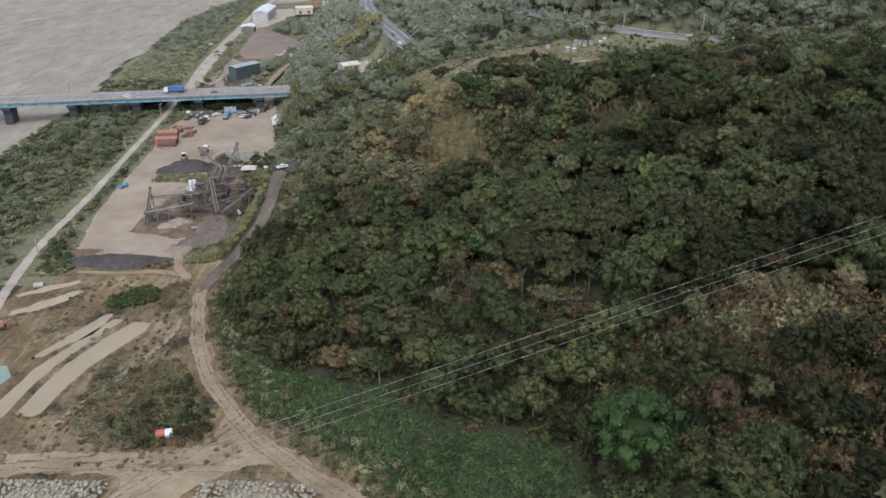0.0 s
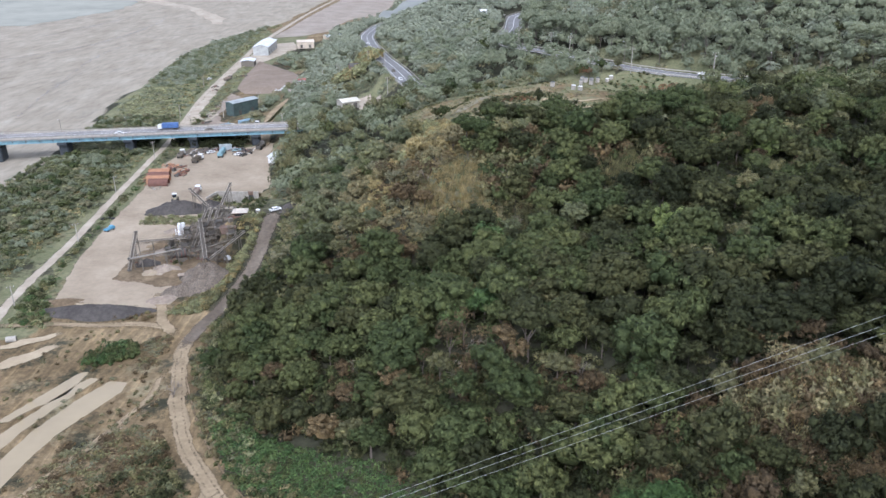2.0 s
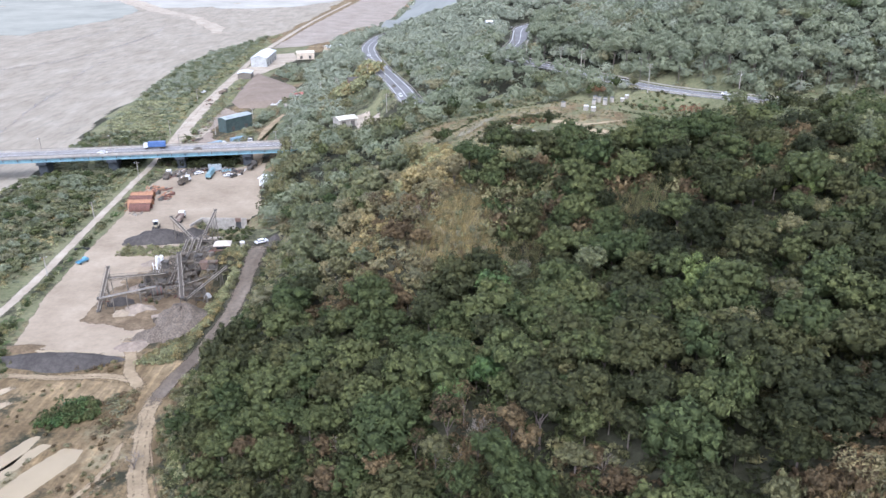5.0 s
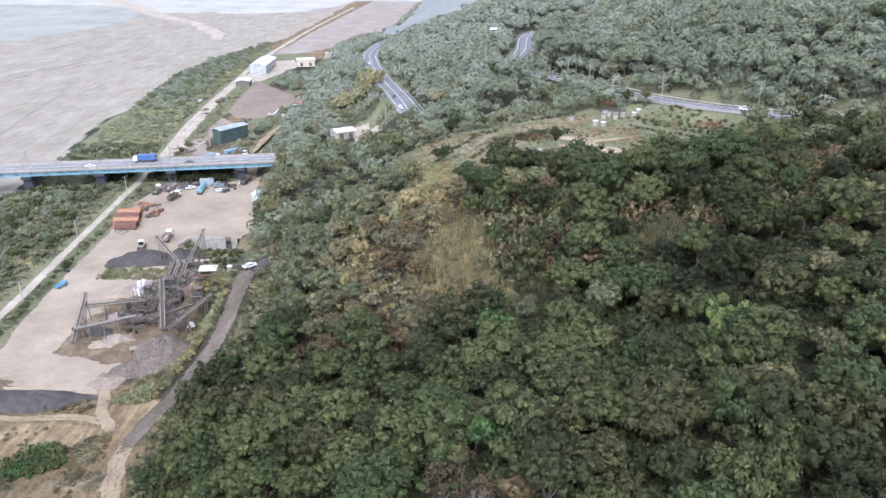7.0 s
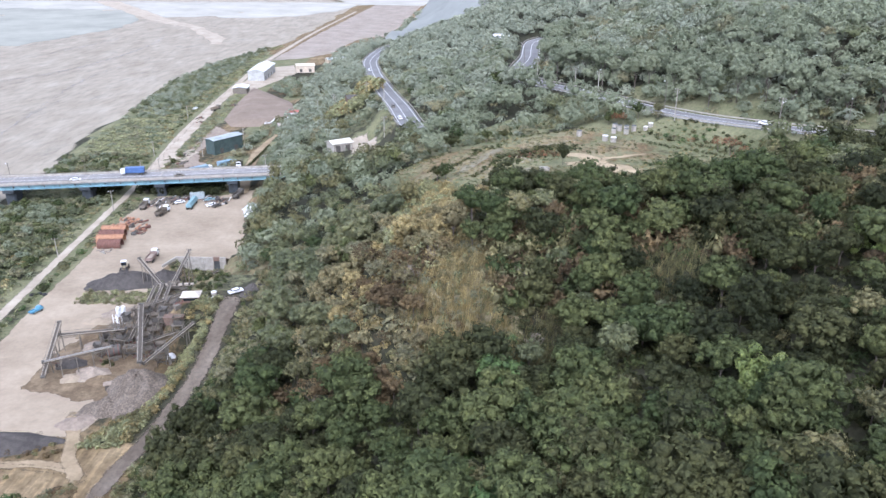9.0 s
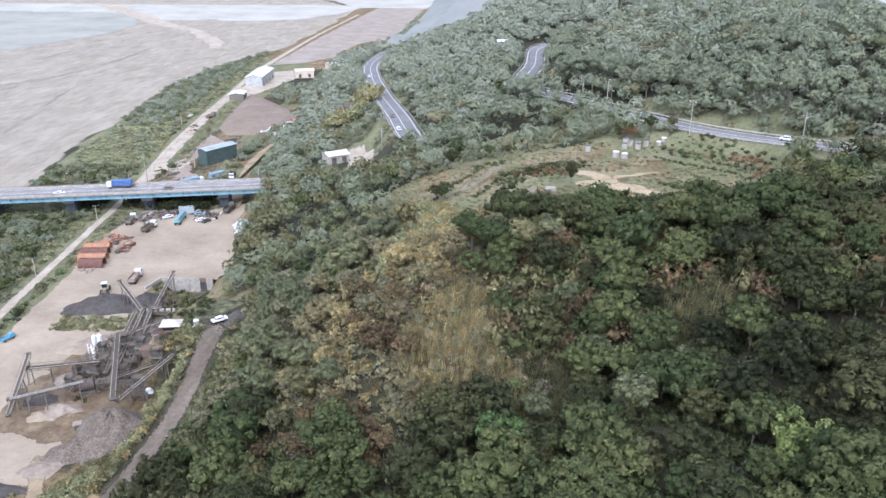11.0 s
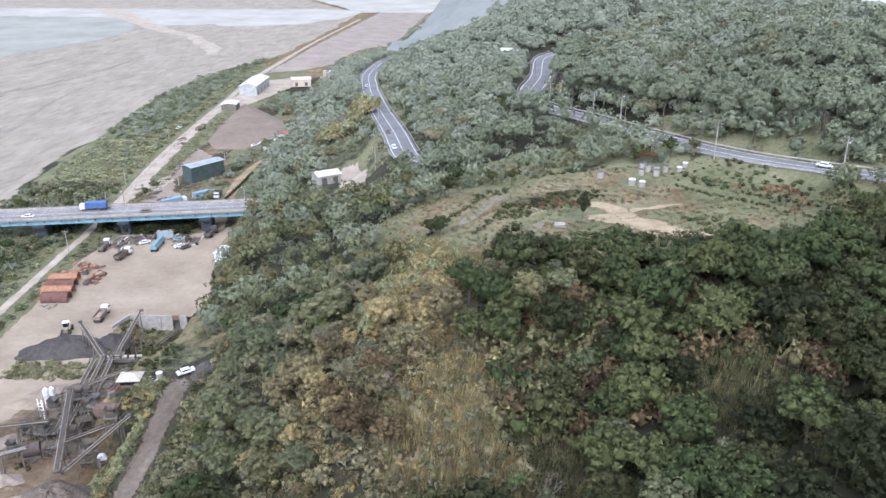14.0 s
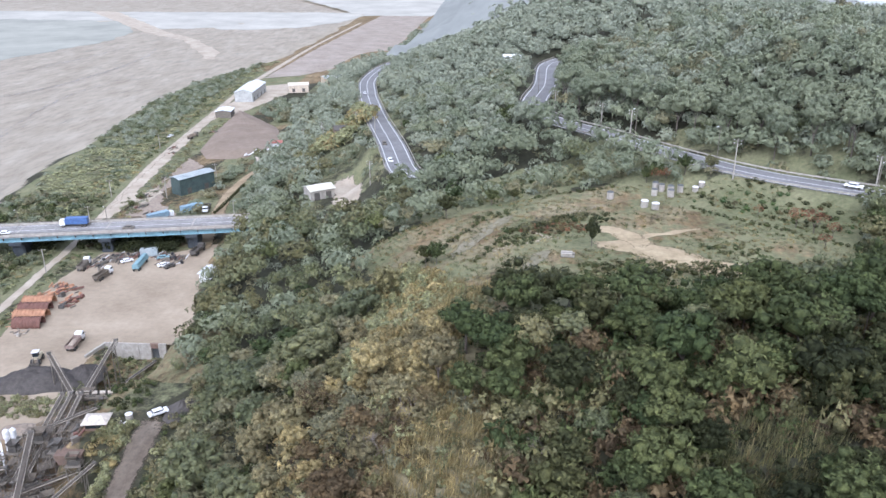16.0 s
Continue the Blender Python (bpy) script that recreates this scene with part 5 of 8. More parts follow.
# hut with a canvas roof, on a steel tower
hut = thing("control_hut", -77, 277.5, 10.5, 8, "brown plank control hut under a cream canvas roof", "hut")
part("cabin", box(B(), 0, 0.2, 0, 4.6, 3.6, 1.8), BRICKY, hut)
part("window_band", box(B(), 0, -1.63, 0.75, 4.0, 0.1, 0.7), GLASS, hut)
bm = B()
vs = [bm.verts.new(v) for v in ((-2.8, -2.3, 2.0), (2.8, -2.3, 2.0), (2.8, 2.3, 2.1), (-2.8, 2.3, 2.1), (-0.9, 0, 3.1), (0.9, 0, 3.1))]
for f in ((0, 1, 5, 4), (1, 2, 5), (2, 3, 4, 5), (3, 0, 4), (3, 2, 1, 0)):
    bm.faces.new([vs[i] for i in f])
part("canvas_roof", bm, CANVAS, hut, "cream canvas hipped roof")
for u in (-2.7, 2.7):
    for v in (-2.2, 2.2):
        part("post", rod(B(), (u, v, -0.3), (u, v, 2.0), 0.08), STEEL, hut)
tower = thing("feed_hopper", -79.5, 270, h(-79.5, 270) - 0.1, 8, "rusty steel feed hopper on a braced trestle", "hopper")
zt = 9.6 - h(-79.5, 270)
part("bin", box(B(), 0, 0, zt - 2.4, 4.6, 3.0, 2.6, 0.05, 0, 1.25), plain("faded_brown_bin", (0.17, 0.115, 0.085), 0.8), tower)
for u in (-2, 2):
    for v in (-1.4, 1.4):
        part("leg", beam(B(), (u, v, 0), (u, v, zt - 1.8), 0.26), STEEL, tower)
    part("cross_brace", beam(B(), (-2, -1.4, 0), (2, -1.4, zt - 2), 0.14), STEEL, tower)
    part("cross_brace", beam(B(), (u, -1.4, zt * 0.5), (u, 1.4, zt * 0.2), 0.14), STEEL, tower)
part("cross_brace", beam(B(), (2, -1.4, 0), (-2, -1.4, zt - 2), 0.14), STEEL, tower)
wt = thing("water_tank", -71.5, 281, 10.5, 0, "round pale water tank beside the control hut", "tank")
part("barrel", rod(B(), (0, 0, 0), (0, 0, 1.3), 0.8, 0.8, 14), CONCRETE, wt)
part("lid", rod(B(), (0, 0, 1.3), (0, 0, 1.45), 0.85, 0.7, 14), WHITE, wt)
scrap(-71.5, 278.3, 10.6, (WHITE, DARKSTEEL, STEEL), "small clutter beside the water tank", 9, 2.0, 0.5)
# retaining wall with the feed opening
wall = thing("retaining_wall", -95, 331.9, -4.2, 0, "weathered concrete retaining wall with a feed opening", "wall")
part("wall_panel", box(B(), 3.8, 0, 0, 3.6, 0.6, 5.4, 0.04), CONCRETE, wall)
part("wall_panel", box(B(), -3.0, 0, 0, 9.8, 0.6, 5.4, 0.04), CONCRETE, wall)
part("wall_panel", box(B(), 8.9, 0.1, 0, 2.2, 0.6, 5.4, 0.04, 4), CONCRETE, wall)
part("wing_wall", box(B(), -9.2, -3.5, 0, 0.6, 8.5, 5.2, 0.04, -14), CONCRETE, wall)
part("lintel", box(B(), 6.6, 0.02, 4.0, 2.4, 0.62, 1.5), BRICKY, wall)
part("opening_back", box(B(), 6.6, 0.9, 0, 2.4, 0.3, 4.0), DARKCONC, wall)


def heap(x, y, rx, ry, top, mat, label, turn=0.0, seed=1, name="gravel_mound", flat=0.0, n=40):
    """A poured heap with an uneven foot."""
    vs, fs = [], []
    ct, st = math.cos(radians(turn)), math.sin(radians(turn))
    rings = 14
    for i in range(rings + 1):
        for j in range(n):
            a = 2 * math.pi * j / n
            w = 1 + 0.12 * math.sin(3 * a + seed) + 0.07 * math.sin(7 * a + 2 * seed)
            r = i / rings * w
            px, py = rx * r * math.cos(a), ry * r * math.sin(a)
            gx_, gy_ = x + px * ct - py * st, y + px * st + py * ct
            t = max(0.0, 1 - i / rings)
            t = min(t, 1 - flat) / (1 - flat)
            hz = top * t * (1 + 0.08 * math.sin(5 * a + i)) - (0.3 if i == rings else 0)
            vs.append((gx_ - x, gy_ - y, hz + 0.12 * wobble(gx_, gy_, 2.0, seed)))
    for i in range(rings):
        for j in range(n):
            k = (j + 1) % n
            fs.append((i * n + j, (i + 1) * n + j, (i + 1) * n + k, i * n + k))
    ob = link_mesh(name, vs, fs, mat, smooth=True)
    ob.location = (x, y, h(x, y) + 0.05)
    return tagged(ob, label, "heap")


heap(-80, 244, 9.5, 11, 5.8, GRAVEL, "large heap of grey gravel below a conveyor", 30, 2, flat=0.25)
heap(-85.5, 238, 7, 5.5, 2.4, GRAVEL, "low spill of grey gravel beside the heap", 30, 5)
heap(-112, 311, 14, 7, 3.6, SAND, "long heap of dark wet sand", 8, 3, "sand_mound", 0.3)
heap(-101, 315, 6, 6, 3.4, SAND, "heap of dark sand under a conveyor", 0, 4, "sand_mound")
heap(-107, 221.8, 17.5, 5.0, 2.2, SAND, "long low bank of dark sand beside the track", 1, 6, "sand_mound", 0.3)
heap(-97, 253, 5, 4, 2.2, BROWNHEAP, "small heap of brown sand under a level conveyor", 0, 7, "sand_mound")
heap(-105, 258, 4.5, 3.5, 2.0, SAND, "small dark sand heap between trestles", 0, 8, "sand_mound")
heap(-104, 289, 7, 3.5, 1.2, BROWNHEAP, "low bank of pale sediment", 12, 9, "sand_mound")
heap(-109, 283, 5, 3.0, 1.0, YARD, "low bank of pale sediment", 0, 10, "sand_mound")
heap(-93, 250, 4.2, 3.0, 1.5, MUD, "small dark heap of washed grit", 20, 13, "sand_mound")
heap(-101, 250.5, 3.6, 2.6, 1.3, YARD, "small tan heap of silt beside a trestle", 0, 14, "sand_mound")
heap(-103, 268, 4.0, 3.0, 1.6, BROWNHEAP, "low brown heap of washed grit", 40, 15, "sand_mound")
heap(-106.5, 274.5, 5.0, 2.6, 1.3, MUD, "low dark bank of wet silt", 15, 16, "sand_mound")
heap(-97, 289.5, 4.5, 2.6, 1.4, BROWNHEAP, "low brown bank beside the drive drums", 10, 17, "sand_mound")
heap(-120, 228.5, 6, 2.6, 1.2, MUD, "low dark bank at the yard's edge", 4, 18, "sand_mound")
heap(-90, 231, 5, 3.4, 1.3, BROWNHEAP, "low brown bank beside the curved track", 30, 19, "sand_mound")
heap(-61, 285, 3.5, 6, 2.4, SAND, "dark grit heap at the end of the ramp", -20, 11, "sand_mound")
def mound(outline, top, slope, mat, label, name="gravel_mound"):
    """A broad tipped fill with straight sides and a nearly level top."""
    o = np.array(outline + outline[:1], float)
    ring = np.vstack([a + (b - a) * np.linspace(0, 1, 24, endpoint=False)[:, None] for a, b in zip(o[:-1], o[1:])])
    c = ring.mean(0)
    n, k = len(ring), 16
    vs, fs = [], []
    for i in range(k + 1):
        q = c + (ring - c) * (i / k)
        d = near_line(q[:, 0], q[:, 1], o)[0]
        z = np.minimum(top, d * slope) + 0.25 * wobble(q[:, 0], q[:, 1], 7, 3) + 0.12 * wobble(q[:, 0], q[:, 1], 2.5, 5)
        vs += [(x - c[0], y - c[1], (-0.4 if i == k else w)) for (x, y), w in zip(q, z)]
    fs = [(i * n + j, (i + 1) * n + j, (i + 1) * n + (j + 1) % n, i * n + (j + 1) % n) for i in range(k) for j in range(n)]
    ob = link_mesh(name, vs, fs, mat, smooth=True)
    ob.location = (*c, 0.15)
    return tagged(ob, label, "heap")


mound([(-168, 668), (-163, 664), (-120, 607), (-98, 563), (-99, 546), (-120, 538), (-146, 538), (-156, 556), (-163, 606)], 2.8, 0.28, STOCKPILE, "broad triangular stockpile of brown gravel")
slab = thing("concrete_culvert", -88.5, 246.5, 0.1, 25, "open concrete culvert box beside the gravel heap", "culvert")
part("top_slab", box(B(), 0, 0, 1.4, 3.6, 2.0, 0.25), BROWNHEAP, slab)
# solid dark block stands for the shaded hollow
part("dark_opening", box(B(), 0, 0, 0, 3.0, 1.6, 1.4), DARKSTEEL, slab)
for x, y in ((-139, 300), (-137, 301), (-135, 300.5)):
    t = tagged(part("tyre", rod(rod(B(), (0, 0, 0), (0, 0, 0.45), 0.8, n=16), (0, 0, 0.44), (0, 0, 0.5), 0.4, n=12), TYRE), "large worn tyre lying on the ground", "tyre", "old tyres")
    t.location = (x, y, h(x, y))


# ---- sheds and huts ----
WAREWALL = plain("pale_grey_cladding", (0.40, 0.40, 0.37), 0.7, scale=0.4)
def shed(x, y, z, turn, sx, sy, sz, wall_mat, roof_mat, label, rise=1.2, doors=2, name="shed"):
    c = thing(name, x, y, z, turn, label, "building")
    part("wall", box(B(), 0, 0, -0.5, sx, sy, sz + 0.5), wall_mat, c)
    bm = B()
    e = 0.5
    p = [(-sx / 2 - e, -sy / 2 - e, sz), (sx / 2 + e, -sy / 2 - e, sz), (sx / 2 + e, 0, sz + rise), (-sx / 2 - e, 0, sz + rise), (-sx / 2 - e, sy / 2 + e, sz), (sx / 2 + e, sy / 2 + e, sz)]
    v = [bm.verts.new(q) for q in p] + [bm.verts.new((q[0], q[1], q[2] + 0.14)) for q in p]
    for f in ((6, 7, 8, 9), (9, 8, 11, 10), (3, 2, 1, 0), (4, 5, 2, 3), (0, 1, 7, 6), (5, 4, 10, 11), (0, 6, 9, 3), (3, 9, 10, 4), (1, 2, 8, 7), (2, 5, 11, 8)):
        bm.faces.new([v[i] for i in f])
    part("roof", bm, roof_mat, c)
    for s in (-1, 1):
        bm = B()
        fverts = [bm.verts.new(q) for q in ((s * sx / 2, -sy / 2, sz), (s * sx / 2, sy / 2, sz), (s * sx / 2, 0, sz + rise))]
        bm.faces.new(fverts)
        part("gable", bm, wall_mat, c)
    for i in range(int(sx / 1.6)):
        part("roof_seam", beam(B(), (-sx / 2 + 0.8 + i * 1.6, -sy / 2 - e, sz + 0.18), (-sx / 2 + 0.8 + i * 1.6, 0, sz + rise + 0.18), 0.1), roof_mat, c)
    for i in range(doors):
        d = part("door", box(B(), -sx / 2 + (i + 0.5) * sx / doors, -sy / 2 - 0.03, 0, 2.2, 0.08, min(sz - 0.4, 2.8)), DARKSTEEL, c)
    return c


shed(-132, 483, 0.2, 56, 19, 7, 7.5, GREENTIN, GREYROOF, "tall dark green corrugated steel shed", 0.8, 2)
shed(-174, 718, 0.3, 93, 44, 13, 7, WAREWALL, PALEROOF, "long pale-roofed warehouse beside the dike road", 2.0, 4)
shed(-171, 648, 0.3, 97, 13, 10, 4, STEEL, PALEROOF, "low open pale-roofed shelter beside the warehouse", 1.0, 3)
shed(-107, 540, h(-107, 540), 10, 6, 4.5, 5, WHITE, plain("faded_red_roof", (0.36, 0.13, 0.10), 0.7), "small white hut with a faded red roof", 0.8, 1)
shed(-101, 508, h(-101, 508), 25, 14, 8, 3.6, CONCRETE, plain("beige_roof", (0.42, 0.36, 0.29), 0.7), "low building with a beige flat roof", 0.5, 2)
shed(-58, 421, h(-58, 421), 35, 9.5, 7.5, 3.6, CONCRETE, plain("cream_sheet_roof", (0.62, 0.58, 0.47), 0.6, scale=0.4), "small grey house with a cream metal roof", 1.2, 2, "house")
shed(-64, 512, h(-64, 512), 20, 11, 8, 4.5, BRICKY, DARKSTEEL, "dark wooden pavilion below the highway", 1.5, 2, "pavilion")
shed(-142, 737, 1.5, 15, 15, 10, 5, plain("cream_wall", (0.60, 0.50, 0.38), 0.8), plain("cream_roof", (0.62, 0.53, 0.42), 0.7), "cream-coloured building near the fields", 1.5, 2, "house")
shed(-122, 770, 2, 30, 16, 9, 5, plain("sand_wall", (0.58, 0.47, 0.33), 0.8), PALEROOF, "sand-coloured house among trees", 1.5, 2, "house")
shed(18, 575, h(18, 575), 10, 9, 6, 4, WHITE, WHITE, "small white building above the highway", 1.0, 1, "house")
for i, (x, y) in enumerate(((-112, 543), (-117, 542), (-122, 543), (-100, 541), (-95, 545), (-104, 551))):
    scrap(x, y, h(x, y) + 0.1, (WHITE, STEEL, CONCRETE), "pale building rubble and sacks near the hut", 14, 4.5, 1.1)
for x, y in ((-172, 560), (-168, 548), (-150, 470), (-146, 455), (-138, 447), (-163, 600)):
    scrap(x, y, h(x, y) + 0.1, (DARKSTEEL, RUST, STEEL), "dark machine parts beside the dike road", 10, 2.5, 1.1)
# far town on the plain behind the ridge
for i in range(16):
    x, y = 440 + rnd.uniform(0, 190), 1060 + rnd.uniform(0, 330)
    shed(x, y, h(x, y), rnd.uniform(-20, 20), rnd.uniform(30, 60), rnd.uniform(20, 34), rnd.uniform(8, 16), PALEROOF, WHITE, "distant pale factory building on the plain", 2.0, 2, "factory_building")


shed(-89.8, 381, 0.4, 84, 7, 2.6, 3.0, WHITE, PALEROOF, "small white metal shed at the edge of the yard", 0.4, 1)


# ---- poles and wires ----
def utility_pole(x, y, z, tall, label="concrete utility pole with crossarms", arms=2, turn=0.0, category="utility pole"):
    c = thing("utility_pole", x, y, z, turn, label, category)
    part("mast", rod(B(), (0, 0, -0.5), (0, 0, tall), 0.2, 0.13, 8), CONCRETE, c)
    for i in range(arms):
        a = part("crossarm", beam(B(), (-1.1, 0, tall - 0.4 - i * 0.9), (1.1, 0, tall - 0.4 - i * 0.9), 0.14), STEEL, c)
        for u in (-0.95, 0, 0.95):
            part("insulator", rod(B(), (u, 0, tall - 0.33 - i * 0.9), (u, 0, tall - 0.08 - i * 0.9), 0.07, n=6), WHITE, a)
    return c


def street_lamp(x, y, z, tall, turn, label="grey steel street lamp with a curved arm"):
    c = thing("street_lamp", x, y, z, turn, label, "street lamp")
    part("mast", rod(B(), (0, 0, -0.4), (0, 0, tall), 0.13, 0.09, 8), STEEL, c)
    part("arm", beam(B(), (0, 0, tall), (1.6, 0, tall + 0.35), 0.12), STEEL, c)
    part("lamp_head", box(B(), 1.9, 0, tall + 0.28, 0.8, 0.3, 0.16, 0.05), WHITE, c)
    return c


for x, y, t in ((70.5, 338, 10.5), (98.5, 321, 10.5), (30, 418, 9.5), (51, 382, 8.5), (44, 398, 8)):
    utility_pole(x, y, h(x, y), t, "concrete utility pole beside the upper highway", 2, -40)
for x, y, a in ((71, 356, -130), (97, 317, 60), (52, 379, -130), (120, 322, -120), (27, 470, 180)):
    street_lamp(x, y, h(x, y), 9.5, a)
for x, y, t in ((-133.5, 225, 7), (-138, 277, 7), (-147.5, 333, 7), (-149, 383, 9), (-156, 430, 9), (-140, 470, 10), (-124, 492, 10), (-96, 432, 9), (-166, 470, 8), (-180, 560, 8), (-92, 540, 9)):
    utility_pole(x, y, h(x, y), t, "slim pale utility pole in the valley", 1, 30)
for x, y, t in ((-35, 402, 9), (-43, 470, 9), (-56, 498, 9), (-79, 530, 9), (-83, 545, 9)):
    utility_pole(x, y, h(x, y), t, "utility pole beside the curving highway", 2, 15)
for u in (-40, -8, 24):
    street_lamp(*on_bridge(u, DW / 2 - 0.5), 6.5, BTURN - 90, "grey street lamp on the bridge parapet")


def guardrail(line, off, label):
    p = line
    d = np.gradient(p[:, :2], axis=0)
    d /= np.linalg.norm(d, axis=1)[:, None]
    c = thing("guardrail", *p[0], 0, label, "guardrail")
    q = p.copy()
    q[:, 0] += d[:, 1] * off
    q[:, 1] -= d[:, 0] * off
    q -= p[0]
    rail, posts = B(), B()
    for a, b in zip(q[:-1], q[1:]):
        beam(rail, (a[0], a[1], a[2] + 0.75), (b[0], b[1], b[2] + 0.75), 0.12, 0.4)
        beam(posts, (a[0], a[1], a[2] - 0.2), (a[0], a[1], a[2] + 0.75), 0.16)
    part("rail", rail, CONCRETE, c)
    tagged(part("post_row", posts, CONCRETE, c), kind="stuff")


guardrail(UPPER_ROAD, -5.6, "pale steel guardrail of the upper highway")
guardrail(UPPER_ROAD, 5.6, "pale steel guardrail of the upper highway")
guardrail(LOWER_ROAD, -6.0, "pale steel guardrail of the curving highway")
guardrail(LOWER_ROAD, 6.0, "pale steel guardrail of the curving highway")


def cable(a, b, sag, r, label):
    a, b = Vector(a), Vector(b)
    cu = bpy.data.curves.new("power_cable", "CURVE")
    cu.dimensions, cu.bevel_depth, cu.bevel_resolution = "3D", r, 1
    sp = cu.splines.new("POLY")
    n = 40
    sp.points.add(n)
    for i in range(n + 1):
        t = i / n
        p = a.lerp(b, t)
        sp.points[i].co = (p.x, p.y, p.z - sag * 4 * t * (1 - t), 1)
    cu.materials.append(CABLE)
    tagged(new("power_cable", cu), label, "cable", "power lines across the hill")


cable((-100, 47.5, 36.5), (180, 145.5, 90.5), 0.8, 0.015, "pale aluminium power cable above the wooded slope")
cable((-100, 57, 29), (180, 139, 93), 0.8, 0.015, "pale aluminium power cable above the wooded slope")
cable((-100, 60, 25.5), (180, 140.5, 90.3), 0.8, 0.015, "pale aluminium power cable above the wooded slope")


def pylon(x, y, top, label):
    c = thing("power_pylon", x, y, h(x, y), 0, label, "pylon")
    tall = top - h(x, y)
    for u in (-1, 1):
        for v in (-1, 1):
            part("leg", beam(B(), (u * 2, v * 2, -0.5), (u * 0.4, v * 0.4, tall), 0.2), STEEL, c)
    for i in range(6):
        k0, k1 = 2 - 1.6 * i / 6, 2 - 1.6 * (i + 1) / 6
        for v in (-1, 1):
            part("lattice_bar", beam(B(), (-k0, v * k0, tall * i / 6), (k1, v * k1, tall * (i + 1) / 6), 0.12), STEEL, c)
    for q in (0.0, 3.5, 6.0):
        part("crossarm", beam(B(), (-1, -4, tall - q), (1, 4, tall - q), 0.25), STEEL, c)


pylon(-100, 55, 37, "steel lattice pylon that carries the power lines")
pylon(180, 142, 94, "steel lattice pylon that carries the power lines")


# ---- front ground: boulders, tank and pipes ----
def boulder_meshes(k):
    out = []
    for i in range(k):
        rr = random.Random(i + 3)
        bm = B()
        bmesh.ops.create_icosphere(bm, subdivisions=1, radius=1.0)
        for v in bm.verts:
            v.co *= rr.uniform(0.75, 1.15)
            v.co.z *= 0.72
        me = bpy.data.meshes.new("boulder")
        bm.to_mesh(me)
        bm.free()
        me.materials.append(STONE)
        out.append(me)
    return out


STONES = boulder_meshes(7)


def boulder_heap(x0, x1, y0, y1, gap, top, label):
    c = thing("boulder_heap", (x0 + x1) / 2, (y0 + y1) / 2, 0, 0, label, "boulders")
    k = 0
    y = y0
    while y < y1:
        x = x0
        while x < x1:
            px, py = x + rnd.uniform(-0.4, 0.4) * gap, y + rnd.uniform(-0.4, 0.4) * gap
            e = min(px - x0, x1 - px, py - y0, y1 - py)
            if rnd.random() > 0.04 and k < 290 and e + 0.7 * float(wobble(px, py, 4, 2)) > -0.2:
                o = new("boulder", STONES[k % 7])
                s = rnd.uniform(0.38, 0.75) * gap / 1.1
                o.parent = c
                o.location = (px - (x0 + x1) / 2, py - (y0 + y1) / 2, min(top, 0.2 + max(0, e) * 0.6) + rnd.uniform(0, 0.2))
                o.rotation_euler = (rnd.uniform(-0.5, 0.5), rnd.uniform(-0.5, 0.5), rnd.uniform(0, 6.28))
                o.scale = (s, s * rnd.uniform(0.75, 1.2), s)
                k += 1
            x += gap
        y += gap * 0.92
    base = heap((x0 + x1) / 2, (y0 + y1) / 2, (x1 - x0) / 2 * 0.98, (y1 - y0) / 2 * 0.98, top * 0.95, STONE, "", 0, 3, "heap_core", 0.5)
    base.parent = c
    base.location = (0, 0, 0)
    for key in ("label", "category"):
        if key in base:
            del base[key]


boulder_heap(-92, -67, 109, 121.5, 1.05, 1.6, "long heap of pale rounded boulders beside the track")
boulder_heap(-49, -25, 108, 122.5, 1.05, 1.9, "heap of pale rounded boulders beside the dirt road")
tank = thing("old_tank", -61.3, 136, 0.25, 14, "old tank, rusty red at one end and white at the other", "tank")
part("red_half", rod(B(), (-1.7, 0, 0.85), (0.2, 0, 0.85), 0.9, 0.9, 16), plain("faded_red_paint", (0.42, 0.13, 0.075), 0.7), tank)
part("white_half", rod(B(), (0.2, 0, 0.85), (1.7, 0, 0.85), 0.9, 0.9, 16), WHITE, tank)
part("cradle", box(B(), 0, 0, -0.3, 2.6, 1.2, 0.5), CONCRETE, tank)
pipe = thing("concrete_pipe", -123, 204, h(-123, 204), 20, "short pale concrete pipe lying by the dike road", "pipe")
part("barrel", rod(B(), (-1.3, 0, 0.8), (1.3, 0, 0.8), 0.85, 0.85, 16), CONCRETE, pipe)
# dark disc on the closed end imitates shade inside the pipe
part("bore", rod(B(), (1.2, 0, 0.8), (1.32, 0, 0.8), 0.65, 0.65, 16), DARKSTEEL, pipe)
dig = thing("excavator", -121.5, 180, h(-121.5, 180), 30, "small orange excavator on bare ground", "excavator")
part("cab", box(B(), 0, 0, 0.8, 1.8, 1.5, 1.5, 0.1), ORANGE, dig)
for s in (-1, 1):
    part("track", box(B(), 0, s * 0.9, 0, 2.8, 0.45, 0.7, 0.2), TYRE, dig)
part("boom", beam(B(), (0.8, 0, 1.6), (2.6, 0, 2.6), 0.3), ORANGE, dig)
part("stick", beam(B(), (2.6, 0, 2.6), (3.6, 0, 0.8), 0.25), ORANGE, dig)
part("bucket", box(B(), 3.6, 0, 0.2, 0.7, 0.8, 0.6, 0.1), DARKSTEEL, dig)
kerb = strip("drain_kerb", [(-68, 187), (-60, 170), (-50.5, 154), (-40, 141), (-30, 134), (-18, 127)], 0.3, MUD, "dark drainage kerb along the foot of the hill", 0.35, 0.05, 2, "kerb")
